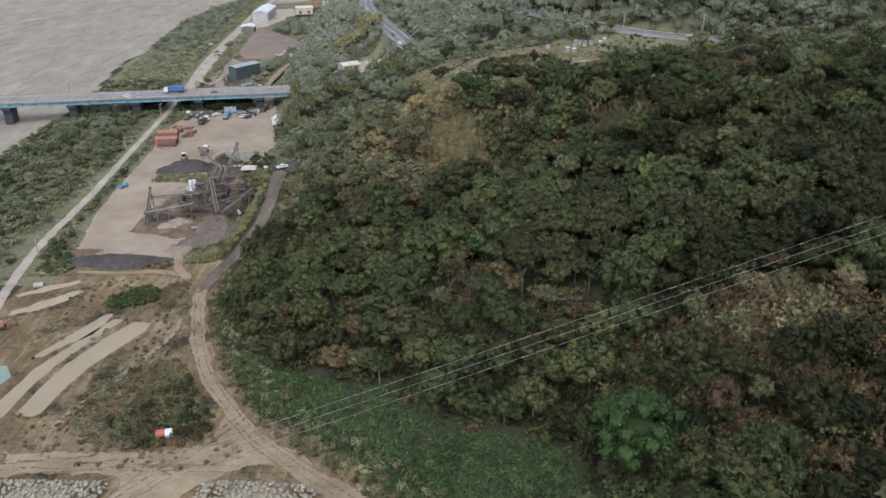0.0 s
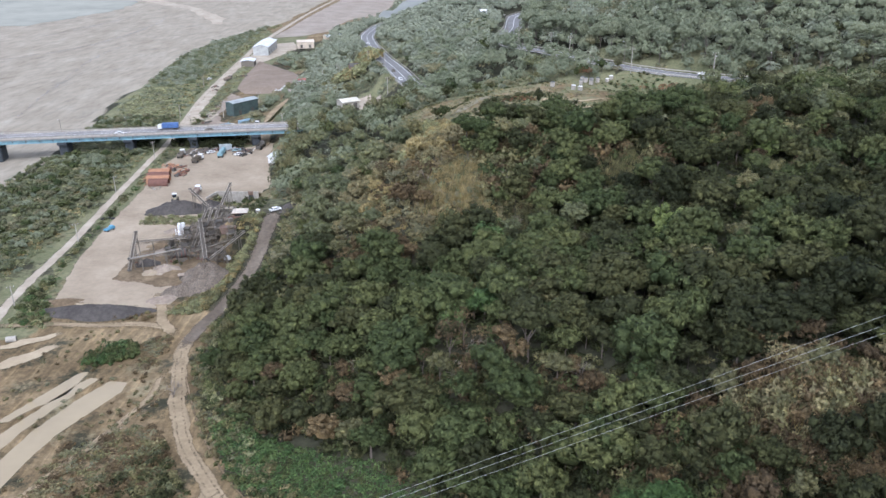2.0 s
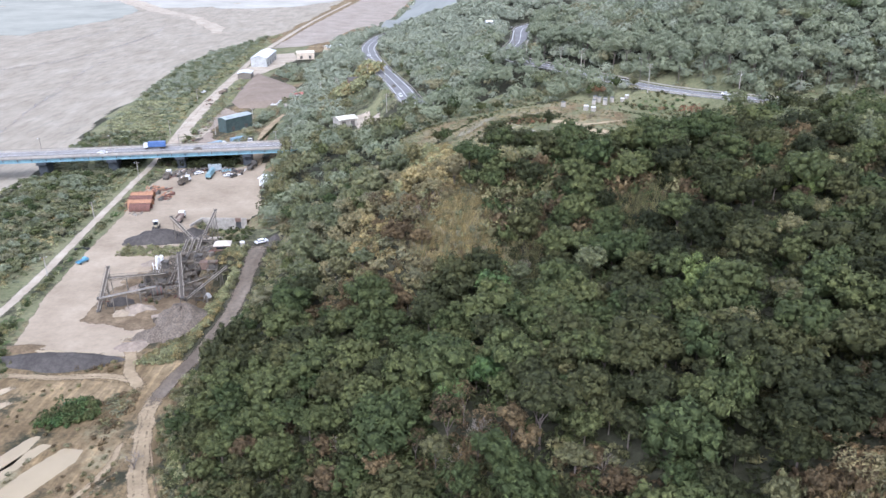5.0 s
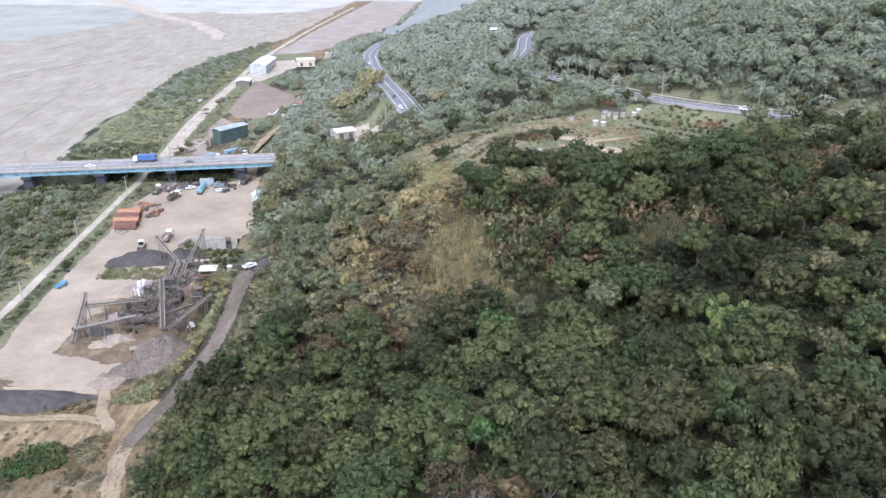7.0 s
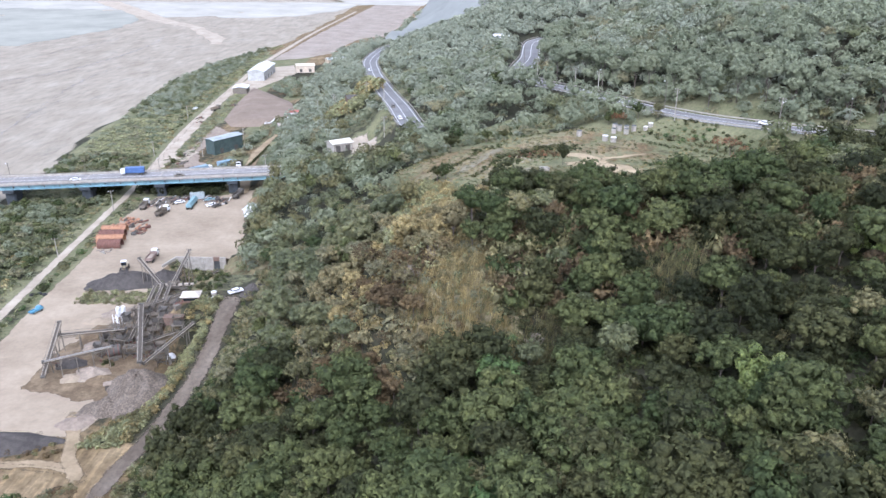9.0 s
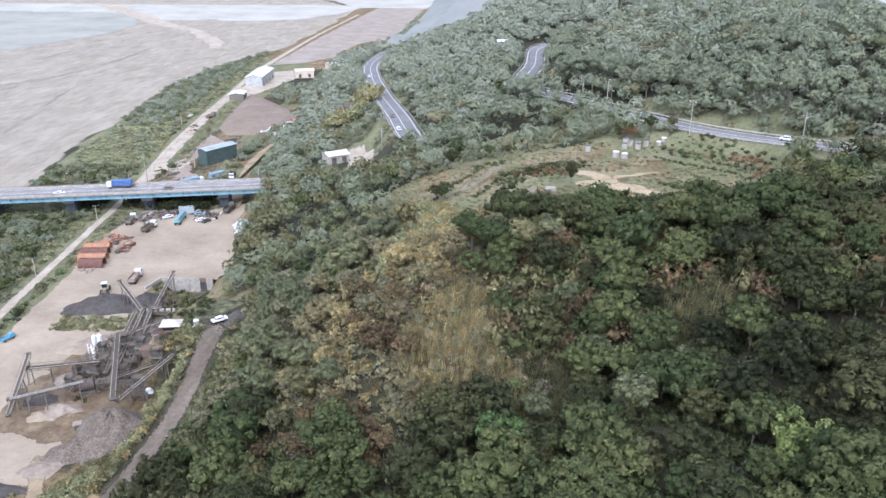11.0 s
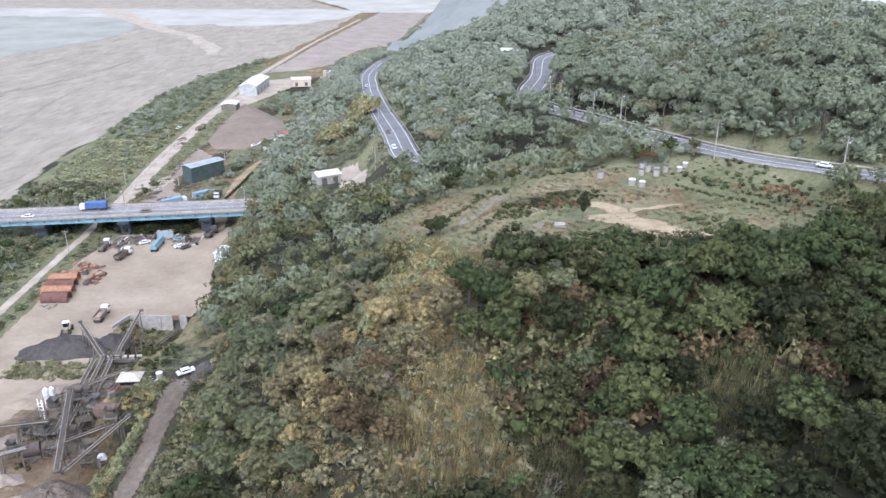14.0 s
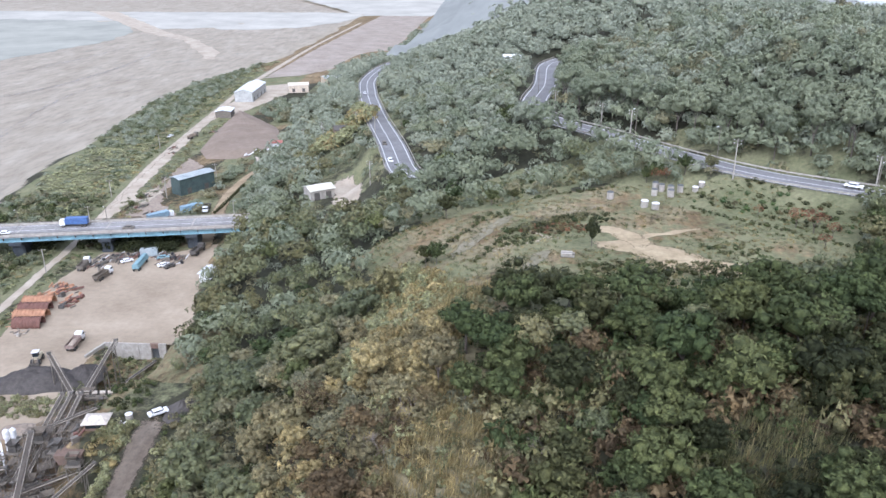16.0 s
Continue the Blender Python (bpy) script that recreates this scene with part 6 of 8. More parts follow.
# ---- terrace on the hill ----
for x, y, r, tl, mat in ((46.5, 328.4, 0.95, 1.7, WHITE), (48.9, 326.6, 0.95, 1.6, WHITE), (53, 340, 0.8, 2.0, CONCRETE), (55, 338.4, 0.85, 2.1, CONCRETE), (50.6, 337.2, 0.8, 1.8, CONCRETE), (51.6, 341.4, 0.85, 2.1, CONCRETE),
                         (57.5, 338.6, 0.8, 2.0, CONCRETE), (54.5, 335.6, 0.85, 1.9, CONCRETE), (61.4, 338.4, 0.8, 1.3, WHITE), (63.2, 339.6, 0.8, 1.3, WHITE), (39, 336, 0.9, 1.9, CONCRETE)):
    c = thing("storage_tank", x, y, h(x, y) - 0.05, 0, ("white-lidded" if mat is WHITE else "grey concrete") + " round tank standing on the grassy terrace", "tank", "tanks on the terrace")
    part("ring", rod(B(), (0, 0, 0), (0, 0, tl), r, r, 16), CONCRETE, c)
    part("lid", rod(B(), (0, 0, tl), (0, 0, tl + 0.18), r * 1.05, r * 0.8, 16), WHITE if mat is WHITE else DARKCONC, c)
logs = thing("log_stack", 24.5, 295.5, h(24.5, 295.5), -8, "stack of pale logs on the terrace edge", "logs")
for i in range(6):
    part("log", rod(B(), (-1.5, (i % 3) * 0.62 - 0.6, 0.3 + (i // 3) * 0.5), (1.4 - 0.5 * (i % 2), (i % 3) * 0.62 - 0.4, 0.3 + (i // 3) * 0.5), 0.29, 0.26, 10), plain("pale_log_bark" if i % 2 else "grey_log_bark", (0.38, 0.35, 0.29) if i % 2 else (0.26, 0.24, 0.20), 0.8), logs)
logs2 = thing("timber_pile", 64, 289.5, h(64, 289.5), -18, "dark pile of old timber on the terrace", "timber")
for i in range(16):
    part("beam_piece", beam(B(), (-3 + rnd.uniform(-1, 1), rnd.uniform(-1.2, 1.2), 0.2 + 0.12 * (i // 4)), (3 + rnd.uniform(-1, 1), rnd.uniform(-1.2, 1.2), 0.25 + 0.12 * (i // 4)), 0.25), DARKSTEEL if i % 3 else BARK, logs2)
for a, b, k, lab in (((8, 303), (24, 308), 34, "row of pale stones edging the terrace"), ((17, 312), (21, 308), 14, "pile of pale stones on the terrace"),
                     ((28, 325), (38, 331), 16, "scattered pale stones on the grass"), ((54, 291), (60, 290), 22, "pile of pale rubble beside the drive")):
    c = thing("stone_row", *a, h(*a), 0, lab, "stones")
    for i in range(k):
        t = i / k
        x, y = a[0] + (b[0] - a[0]) * t + rnd.gauss(0, 0.4), a[1] + (b[1] - a[1]) * t + rnd.gauss(0, 0.4)
        o = new("boulder", STONES[i % 7])
        s = rnd.uniform(0.16, 0.36)
        o.parent = c
        o.location = (x - a[0], y - a[1], h(x, y) - h(*a) + 0.15)
        o.scale = (s, s, s)
# white sheet on the slope beside the yard
sheet = thing("plastic_sheet", -87.5, 378, h(-87.5, 378) + 0.2, 80, "torn white plastic sheet on the bank", "sheet")
vs, fs = [], []
for i in range(9):
    for j in range(4):
        x, y = -87.5 + (j - 1.5) * 1.1 + 0.5 * math.sin(i), 378 + (i - 4) * 1.3
        vs.append((x + 87.5, y - 378, h(x, y) - h(-87.5, 378) + 0.3 + 0.25 * math.sin(i * 2.1 + j * 1.7)))
for i in range(8):
    for j in range(3):
        if (i, j) not in ((5, 0), (6, 0), (2, 2)):
            fs.append((i * 4 + j, i * 4 + j + 1, i * 4 + j + 5, i * 4 + j + 4))
ob = link_mesh("plastic", vs, fs, plain("weathered_plastic_sheet", (0.46, 0.45, 0.42), 0.6), sheet)
ob.rotation_euler = (0, 0, radians(-80))


# ---- plants ----
rng = np.random.default_rng(7)


def unit(v):
    return v / (np.linalg.norm(v, axis=-1, keepdims=True) + 1e-9)


def leaf_quads(c, nrm, size, rg, fold=0.25):
    """One ragged triangle for each leaf cluster, with its middle at c, facing nrm."""
    k = len(c)
    t = unit(np.cross(nrm, rg.normal(size=(k, 3))))
    b = np.cross(nrm, t)
    s = size * rg.uniform(0.65, 1.3, (k, 1))
    w = rg.uniform(0.5, 0.85, (k, 1))
    up = nrm * s * fold
    v = np.stack([c - t * s * 0.68 - up * 0.5, c - b * s * w * 0.7 + t * s * rg.uniform(-0.2, 0.5, (k, 1)), c + t * s * 0.62 + b * s * w * rg.uniform(0.1, 0.7, (k, 1)) + up * 0.3], 1).reshape(-1, 3)
    return v, np.arange(3 * k).reshape(-1, 3)


def core_ball(k=7):
    """A rounded block of quads, radius 1."""
    vs = [(math.cos(2 * math.pi * j / k) * math.cos(e), math.sin(2 * math.pi * j / k) * math.cos(e), math.sin(e)) for e in (-1.2, -0.5, 0.1, 0.65, 1.15, 1.5) for j in range(k)]
    qs = [(i * k + j, i * k + (j + 1) % k, (i + 1) * k + (j + 1) % k, (i + 1) * k + j) for i in range(5) for j in range(k)]
    return np.array(vs), np.array(qs)


CORE, CORE_Q = core_ball(6)
PUFF = np.array([(x, y, z) for x in (-1, 1) for y in (-1, 1) for z in (-1, 1)], float) / 3**0.5
PUFF_Q = np.array([(0, 1, 3, 2), (4, 6, 7, 5), (0, 4, 5, 1), (2, 3, 7, 6), (0, 2, 6, 4), (1, 5, 7, 3)])


def join(parts):
    vs, fs, k = [], [], 0
    for v, f in parts:
        vs.append(v)
        f = f if f.shape[1] == 3 else np.vstack([f[:, [0, 1, 2]], f[:, [0, 2, 3]]])
        fs.append(f + k)
        k += len(v)
    return np.vstack(vs), np.vstack(fs)


def crown(seed, lobes, leaves, leaf, flat=0.8, spread=0.62, lobe=(0.36, 0.52), low=-0.25, core=0.46, jitter=0.48, puffs=True):
    """A crown of radius 1 about its own middle: lobes, each with leaf clusters over its outside."""
    rg = np.random.default_rng(seed)
    q = np.arange(lobes) + 0.5
    dz = 1 - (1 - low) * q / lobes
    dr = np.sqrt(np.maximum(0, 1 - dz * dz))
    a = 2.39996 * q + rg.uniform(0, 6.28)
    d = unit(np.stack([dr * np.cos(a), dr * np.sin(a), dz], 1) + 0.2 * rg.normal(size=(lobes, 3)))
    c = d * rg.uniform(0.72, 1.12, (len(d), 1)) * spread * np.array([rg.uniform(0.85, 1.15), rg.uniform(0.85, 1.15), flat])
    c += rg.normal(size=c.shape) * 0.09
    r = rg.uniform(*lobe, len(c))
    per = int(leaves / len(c))
    out = []
    for i in range(len(c)):
        dd = unit(rg.normal(size=(per * 3, 3)) + np.array([0, 0, 0.35]))
        p = c[i] + dd * r[i] * rg.uniform(0.86, 1.08, (len(dd), 1))
        gap = np.linalg.norm(p[:, None] - c[None], axis=2) / r[None]
        gap[:, i] = 9
        ok = (gap.min(1) > 0.92) & (dd[:, 2] > -0.4)
        p, dd = p[ok][:per], dd[ok][:per]
        if len(p):
            out.append(leaf_quads(p, unit(dd + jitter * rg.normal(size=dd.shape)), leaf, rg))
        if puffs:
            out.append((c[i] + unit(PUFF + 0.12 * rg.normal(size=PUFF.shape)) * r[i] * 0.74, PUFF_Q))
    if core < 0:
        out.append((unit(PUFF + 0.1 * rg.normal(size=PUFF.shape)) * np.array([1, 1, flat]) * -core, PUFF_Q))
    elif core:
        out.append((CORE * np.array([1, 1, flat]) * core + np.array([0, 0, -0.08]), CORE_Q))
    return join(out)


def placed(vf, x, y, z, sx, sz, turn, lean=0.0):
    v, f = vf
    v = v * np.array([1 + 0.22 * math.sin(5 * turn), 1 - 0.2 * math.sin(5 * turn), 1.0])
    ca, sa = math.cos(turn), math.sin(turn)
    w = np.empty_like(v)
    w[:, 0] = (v[:, 0] * ca - v[:, 1] * sa) * sx + x + lean * v[:, 2]
    w[:, 1] = (v[:, 0] * sa + v[:, 1] * ca) * sx + y
    w[:, 2] = v[:, 2] * sz + z
    return w, f


def mesh_of(name, v, f, mat, tint=None):
    me = bpy.data.meshes.new(name)
    me.vertices.add(len(v))
    me.vertices.foreach_set("co", v.astype(np.float32).ravel())
    me.loops.add(f.size)
    me.loops.foreach_set("vertex_index", f.astype(np.int32).ravel())
    me.polygons.add(len(f))
    me.polygons.foreach_set("loop_start", np.arange(0, f.size, f.shape[1], dtype=np.int32))
    if tint is not None:
        a = me.attributes.new("tint", "FLOAT", "POINT")
        a.data.foreach_set("value", tint.astype(np.float32))
    me.update(calc_edges=True)
    me.materials.append(mat)
    return me


NEAR = [crown(11, 28, 860, 0.110, 0.80, 0.74, (0.20, 0.31), -0.1, 0.48, 0.30), crown(12, 30, 880, 0.107, 0.70, 0.76, (0.19, 0.29), -0.1, 0.48, 0.30), crown(13, 22, 820, 0.116, 0.90, 0.72, (0.23, 0.36), -0.15, 0.45, 0.32),
        crown(14, 34, 900, 0.103, 0.75, 0.78, (0.16, 0.27), -0.1, 0.50, 0.30), crown(15, 18, 800, 0.119, 0.62, 0.70, (0.25, 0.40), -0.1, 0.42, 0.32), crown(16, 36, 920, 0.100, 0.85, 0.80, (0.15, 0.25), -0.1, 0.52, 0.30)]
SMALL = [crown(91 + i, 18, 480, 0.140, 0.8, 0.70, (0.24, 0.38), -0.15, 0.42, 0.34) for i in range(4)]
MID = [crown(21 + i, 15, 225, 0.215, 0.75, 0.66, (0.28, 0.42), -0.25, 0.42, 0.26, False) for i in range(5)]
FAR = [crown(31 + i, 9, 105, 0.30, 0.7, 0.60, (0.34, 0.5), core=0.0) for i in range(5)]
HERB = [crown(35 + i, 5, 44, 0.42, 0.5, 0.55, (0.45, 0.62), 0.0, 0.0, 0.6, False) for i in range(4)]
SHRUB = [crown(41 + i, 6, 88, 0.29, 0.6, 0.6, (0.38, 0.56), 0.0, -0.62, 0.55, False) for i in range(4)]
DISTANT = [crown(101 + i, 13, 165, 0.25, 0.72, 0.64, (0.30, 0.43), -0.25, 0.45, 0.26, False) for i in range(4)]
BAMBOO = [crown(51 + i, 26, 700, 0.15, 1.5, 0.72, (0.16, 0.30), -0.1, 0.5, 0.9) for i in range(2)]
SPARSE = [crown(61 + i, 16, 420, 0.11, 0.8, 0.7, (0.22, 0.36), -0.2, 0.0, 1.2, False) for i in range(3)]


def reeds(seed, blades, tall, wide):
    rg = np.random.default_rng(seed)
    base = np.c_[rg.normal(size=(blades, 2)) * 0.45, np.zeros(blades)]
    lean = np.c_[rg.normal(size=(blades, 2)) * 0.32, np.ones(blades)] * tall * rg.uniform(0.55, 1.1, (blades, 1))
    side = np.c_[unit(rg.normal(size=(blades, 2))), np.zeros(blades)] * wide
    v = np.stack([base - side, base + side, base + lean + side * 0.35, base + lean - side * 0.35], 1).reshape(-1, 3)
    return v, np.arange(4 * blades).reshape(-1, 4)


REED = [reeds(71 + i, 22, 1.0, 0.06) for i in range(3)]


def bare_branches(seed, depth=3):
    """Forked thin twigs of a leafless crown, radius about 1."""
    rg = np.random.default_rng(seed)
    out = []

    def grow(p, d, ln, w, k):
        q = p + d * ln
        s = unit(np.cross(d, rg.normal(size=3))) * w
        s2 = unit(np.cross(d, s)) * w
        for e in (s, s2):
            out.append((np.array([p - e, p + e, q + e * 0.6, q - e * 0.6]), np.array([[0, 1, 2, 3]])))
        if k:
            for _ in range(3 if k > 1 else 4):
                grow(q, unit(d + 0.75 * rg.normal(size=3) + np.array([0, 0, 0.25])), ln * rg.uniform(0.6, 0.85), w * 0.6, k - 1)

    for _ in range(4):
        grow(np.array([0, 0, -0.75]), unit(np.array([*rg.normal(size=2) * 0.6, 1.0])), 0.5, 0.035, depth)
    return join(out)


BARE = [bare_branches(81 + i) for i in range(3)]


def trunk_mesh(seed):
    rg = np.random.default_rng(seed)
    bm = B()
    rod(bm, (0, 0, -0.6), (0.05, 0, 0.62), 0.055, 0.035, 6)
    for k in range(3):
        a = k * 2.1 + rg.uniform(0, 1)
        rod(bm, (0.04, 0, 0.45 + 0.06 * k), (0.32 * math.cos(a), 0.32 * math.sin(a), 0.85 + 0.05 * k), 0.025, 0.012, 5)
    me = bpy.data.meshes.new("trunk")
    bm.to_mesh(me)
    bm.free()
    me.materials.append(BARK)
    return me


TRUNKS = [trunk_mesh(i) for i in range(2)]


def scatter(x0, x1, y0, y1, gap, jitter=0.45):
    xs, ys = np.meshgrid(np.arange(x0, x1, gap), np.arange(y0, y1, gap))
    xs = xs + (np.arange(xs.shape[0]) % 2)[:, None] * gap / 2
    k = xs.size
    return xs.ravel() + rng.uniform(-jitter, jitter, k) * gap, ys.ravel() + rng.uniform(-jitter, jitter, k) * gap


def ell(x, y, cx, cy, rx, ry, turn=0.0):
    c, s = math.cos(radians(turn)), math.sin(radians(turn))
    dx, dy = x - cx, y - cy
    return np.hypot((dx * c + dy * s) / rx, (-dx * s + dy * c) / ry)


def open_ground(x, y):
    """Where no tree stands on the hills."""
    o = inside(x, y, CLEARING)
    o |= near_line(x, y, UPPER_ROAD)[0] < 8.0
    o |= near_line(x, y, LOWER_ROAD)[0] < 8.5
    o |= inside(x, y, BENCH)
    o |= near_line(x, y, HILL_ROAD)[0] < np.where((y > 190) & (y < 285), 13.0, 9.5)
    o |= ell(x, y, -90, 378, 5, 8) < 1
    o |= near_line(x, y, np.array(HUT_YARD, float))[0] < 10.5
    o |= ell(x, y, -59, 414, 9, 14) < 1
    o |= ell(x, y, -68, 522, 17, 38) < 1
    o |= ell(x, y, -39, 393, 16, 25) < 1
    o |= ell(x, y, -60, 486, 13, 24) < 1
    o |= inside(x, y, GLADE)
    o |= ell(x, y, 32, 104, 10, 9) < 1
    o |= ell(x, y, -7, 272, 10, 24, 15) < 1
    o |= ell(x, y, 2, 225, 9, 15) < 1
    o |= ell(x, y, 51, 189, 6, 6) < 1
    o |= ell(x, y, 15, 218, 9, 8) < 1
    o |= ell(x, y, 48, 229, 8, 6) < 1
    o |= ell(x, y, 19, 244, 5, 4) < 1
    o |= ell(x, y, 36, 200, 5, 5) < 1
    o |= ell(x, y, 64, 182, 5, 5) < 1
    o |= ell(x, y, 57, 119, 11, 7) < 1
    o |= ell(x, y, 6, 360, 30, 13, 5) < 1
    return o


ZONES = []


def zone(cx, cy, rx, ry, turn, **share):
    """A stretch of the hill with its own mix of foliage."""
    ZONES.append((cx, cy, rx, ry, turn, share))


# deep shares paint shade and lens falloff into the right slope
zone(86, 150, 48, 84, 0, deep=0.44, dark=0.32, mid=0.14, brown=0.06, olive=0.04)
zone(-30, 285, 40, 82, 12, grey=0.50, mid=0.10, scrub=0.28, olive=0.06, tan=0.06)
zone(-30, 208, 26, 18, 0, dark=0.34, olive=0.20, mid=0.20, brown=0.26)
zone(-62, 350, 9, 16, 10, tan=0.45, scrub=0.35, olive=0.20)
zone(-38, 262, 10, 12, 10, tan=0.20, scrub=0.50, grey=0.20, olive=0.10)
zone(-22, 305, 8, 12, 10, scrub=0.45, olive=0.35, straw=0.20)
zone(-8, 246, 22, 34, -12, brown=0.08, tan=0.30, straw=0.24, scrub=0.28, olive=0.10)
zone(63, 107, 20, 25, 0, brown=0.52, deep=0.38, olive=0.10)
zone(57, 120, 17, 12, 0, brown=0.42, tan=0.28, olive=0.30)
zone(78, 212, 22, 24, 0, brown=0.10, olive=0.16, mid=0.16, dark=0.32, deep=0.26)
zone(6, 154, 15, 8, 0, brown=0.60, olive=0.25, dark=0.15)
zone(28, 144, 12, 8, 0, brown=0.50, olive=0.35, mid=0.15)
zone(-25, 160, 22, 12, -30, mid=0.30, brown=0.22, dark=0.36, olive=0.12)
zone(88, 268, 26, 34, 0, mid=0.42, olive=0.22, grey=0.22, dark=0.14)
zone(40, 250, 40, 17, 0, dark=0.20, mid=0.62, grey=0.12, olive=0.06)
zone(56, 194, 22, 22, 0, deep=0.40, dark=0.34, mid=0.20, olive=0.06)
zone(86, 226, 26, 32, 0, olive=0.20, mid=0.26, dark=0.30, deep=0.16, brown=0.08)
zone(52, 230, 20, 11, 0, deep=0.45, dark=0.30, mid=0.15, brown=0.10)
zone(8, 192, 38, 18, 0, mid=0.54, bright=0.02, dark=0.38, olive=0.06)
zone(45, 165, 30, 20, 0, mid=0.44, dark=0.46, olive=0.10)
zone(19, 243, 8, 5, 0, brown=0.80, tan=0.20)
zone(-10, 222, 9, 16, 0, brown=0.55, tan=0.20, scrub=0.15, olive=0.10)


def kinds(x, y, far=0.0):
    """The kind of foliage at each place."""
    r = rng.uniform(0, 1, x.shape)
    a, b = wobble(x, y, 34, 11), wobble(x, y, 17, 12)
    k = np.full(x.shape, "dark", dtype="<U6")
    k[r + 0.35 * a > 0.42 - far] = "mid"
    k[((r + 0.4 * b) > 0.76 - far) & (y > 205)] = "grey"
    k[(r - 0.45 * a + 0.2 * b) > 0.94] = "olive"
    for cx, cy, rx, ry, turn, share in ZONES:
        hit = ell(x, y, cx, cy, rx, ry, turn) + 0.3 * b < 1
        # plants of one kind grow in groups
        field = wobble(x, y, 9, 21) + 0.8 * wobble(x, y, 5, 22) + 0.55 * rng.uniform(-1, 1, x.shape)
        rank = np.argsort(np.argsort(np.where(hit, field, 9.0))) / max(1, int(hit.sum()))
        part_of = np.cumsum(np.array(list(share.values())) / sum(share.values()))
        q = np.array(list(share))[np.minimum(np.searchsorted(part_of, rank), len(share) - 1)]
        k = np.where(hit, q, k)
    return k


batch = {}


def add(kind, what, vf):
    batch.setdefault((what, kind), []).append((*vf, np.full(len(vf[0]), rng.uniform(0, 1))))


# the wooded hill
tx, ty = scatter(-75, 128, 82, 300, 5.7)
ok = (tx > foot(ty) + 4.5) & ~open_ground(tx, ty)
ok &= tx < 0.57 * np.hypot(ty, 75) + 16
tx, ty = tx[ok], ty[ok]
tk, tz = kinds(tx, ty), height(tx, ty)
order = np.argsort(np.hypot((tx - 22) * 0.8, ty - 200))
single = {k: 0 for k in ("dark", "mid", "grey", "olive", "brown", "bright", "scrub", "tan", "dusty", "deep")}
WORDS = {"dark": "dark green", "mid": "fresh green", "grey": "dusty grey-green", "olive": "yellowish olive-green", "brown": "dry brown", "bright": "bright green", "straw": "straw-coloured", "scrub": "grey-olive", "tan": "dry tan", "dusty": "haze-tinted green", "deep": "shade-coloured deep green"}
near_mesh = {}
# haze, hazeb and dusty name the leaf colours with haze painted in
NAMES = {**WORDS, "bright": "bright green", "straw": "straw-coloured", "bark": "grey-brown", "pale": "pale yellow-green", "haze": "haze-tinted blue-green", "hazeb": "dusty brown", "dusty": "haze-tinted green", "scrub": "grey-olive", "tan": "dry tan", "red": "rust-red"}
for i in order:
    k = tk[i]
    size = (2.8 + 3.2 * rng.uniform() ** 1.6) * (0.68 if k in ("brown", "olive", "straw", "tan", "scrub") else 1.12 if k == "mid" else 1.0)
    tall = 0.8 * size + rng.uniform(0.6, 2.4)
    # taller trees along the terrace's brink
    brink = max(0.0, 1 - abs(ty[i] - 250) / 11) if -2 < tx[i] < 92 else 0.0
    tall += brink * (2.2 + 4.5 * max(0.0, 1 - abs(tx[i] - 64) / 17)) + (3.5 if ell(tx[i], ty[i], 4, 152, 16, 10) < 1 else 0.0)
    var = int(rng.integers(len(NEAR)))
    shape = SPARSE[var % 3] if k in ("brown", "tan") and rng.uniform() < 0.25 else SMALL[var % 4] if size < 2.9 else NEAR[var]
    turn = rng.uniform(0, 6.28)
    if sum(single.values()) < 300 and k in single:
        single[k] += 1
        t = new("broadleaf_tree")
        t.matrix_world = Matrix.LocRotScale((tx[i], ty[i], tz[i]), Euler((0, 0, turn)), (size, size, size))
        tagged(t, WORDS[k] + " broadleaf tree with a lumpy crown on the hillside", "tree", "trees on the hill")
        key = (id(shape), k)
        if key not in near_mesh:
            near_mesh[key] = mesh_of("crown", *shape, LEAF[k])
        tr = new("trunk", TRUNKS[var % 2])
        tr.parent, tr.scale = t, (1, 1, tall / size)
        cr = new("crown", near_mesh[key])
        cr.parent, cr.location, cr.scale = t, (0, 0, tall / size), (1, 1, 0.95)
    else:
        add(k, "woods", placed(shape, tx[i], ty[i], tz[i] + tall, size, size * 0.95, turn))
        if rng.uniform() < 0.5:
            add("bark", "trunks", placed((np.array([(-.06, 0, -.5), (.06, 0, -.5), (.04, 0, 1), (-.04, 0, 1)]) * np.array([1, 1, 1]), np.array([[0, 1, 2, 3]])),
                                         tx[i], ty[i], tz[i], size, tall, turn))

# undergrowth between them
ux, uy = scatter(-72, 122, 84, 300, 4.1)
ok = (ux > foot(uy) + 3.0) & ~inside(ux, uy, CLEARING) & ~inside(ux, uy, GLADE) & (near_line(ux, uy, HILL_ROAD)[0] > 4.2)
ux, uy = ux[ok], uy[ok]
keep = ell(ux, uy, 2, 224, 9, 15) > 1
ux, uy = ux[keep], uy[keep]
uk, uz = kinds(ux, uy), height(ux, uy)
for x, y, z, k in zip(ux, uy, uz, uk):
    s = rng.uniform(1.3, 2.6)
    add(k, "shrubs", placed(SHRUB[int(rng.integers(4))], x, y, z + 0.3 * s, s, s, rng.uniform(0, 6.28)))

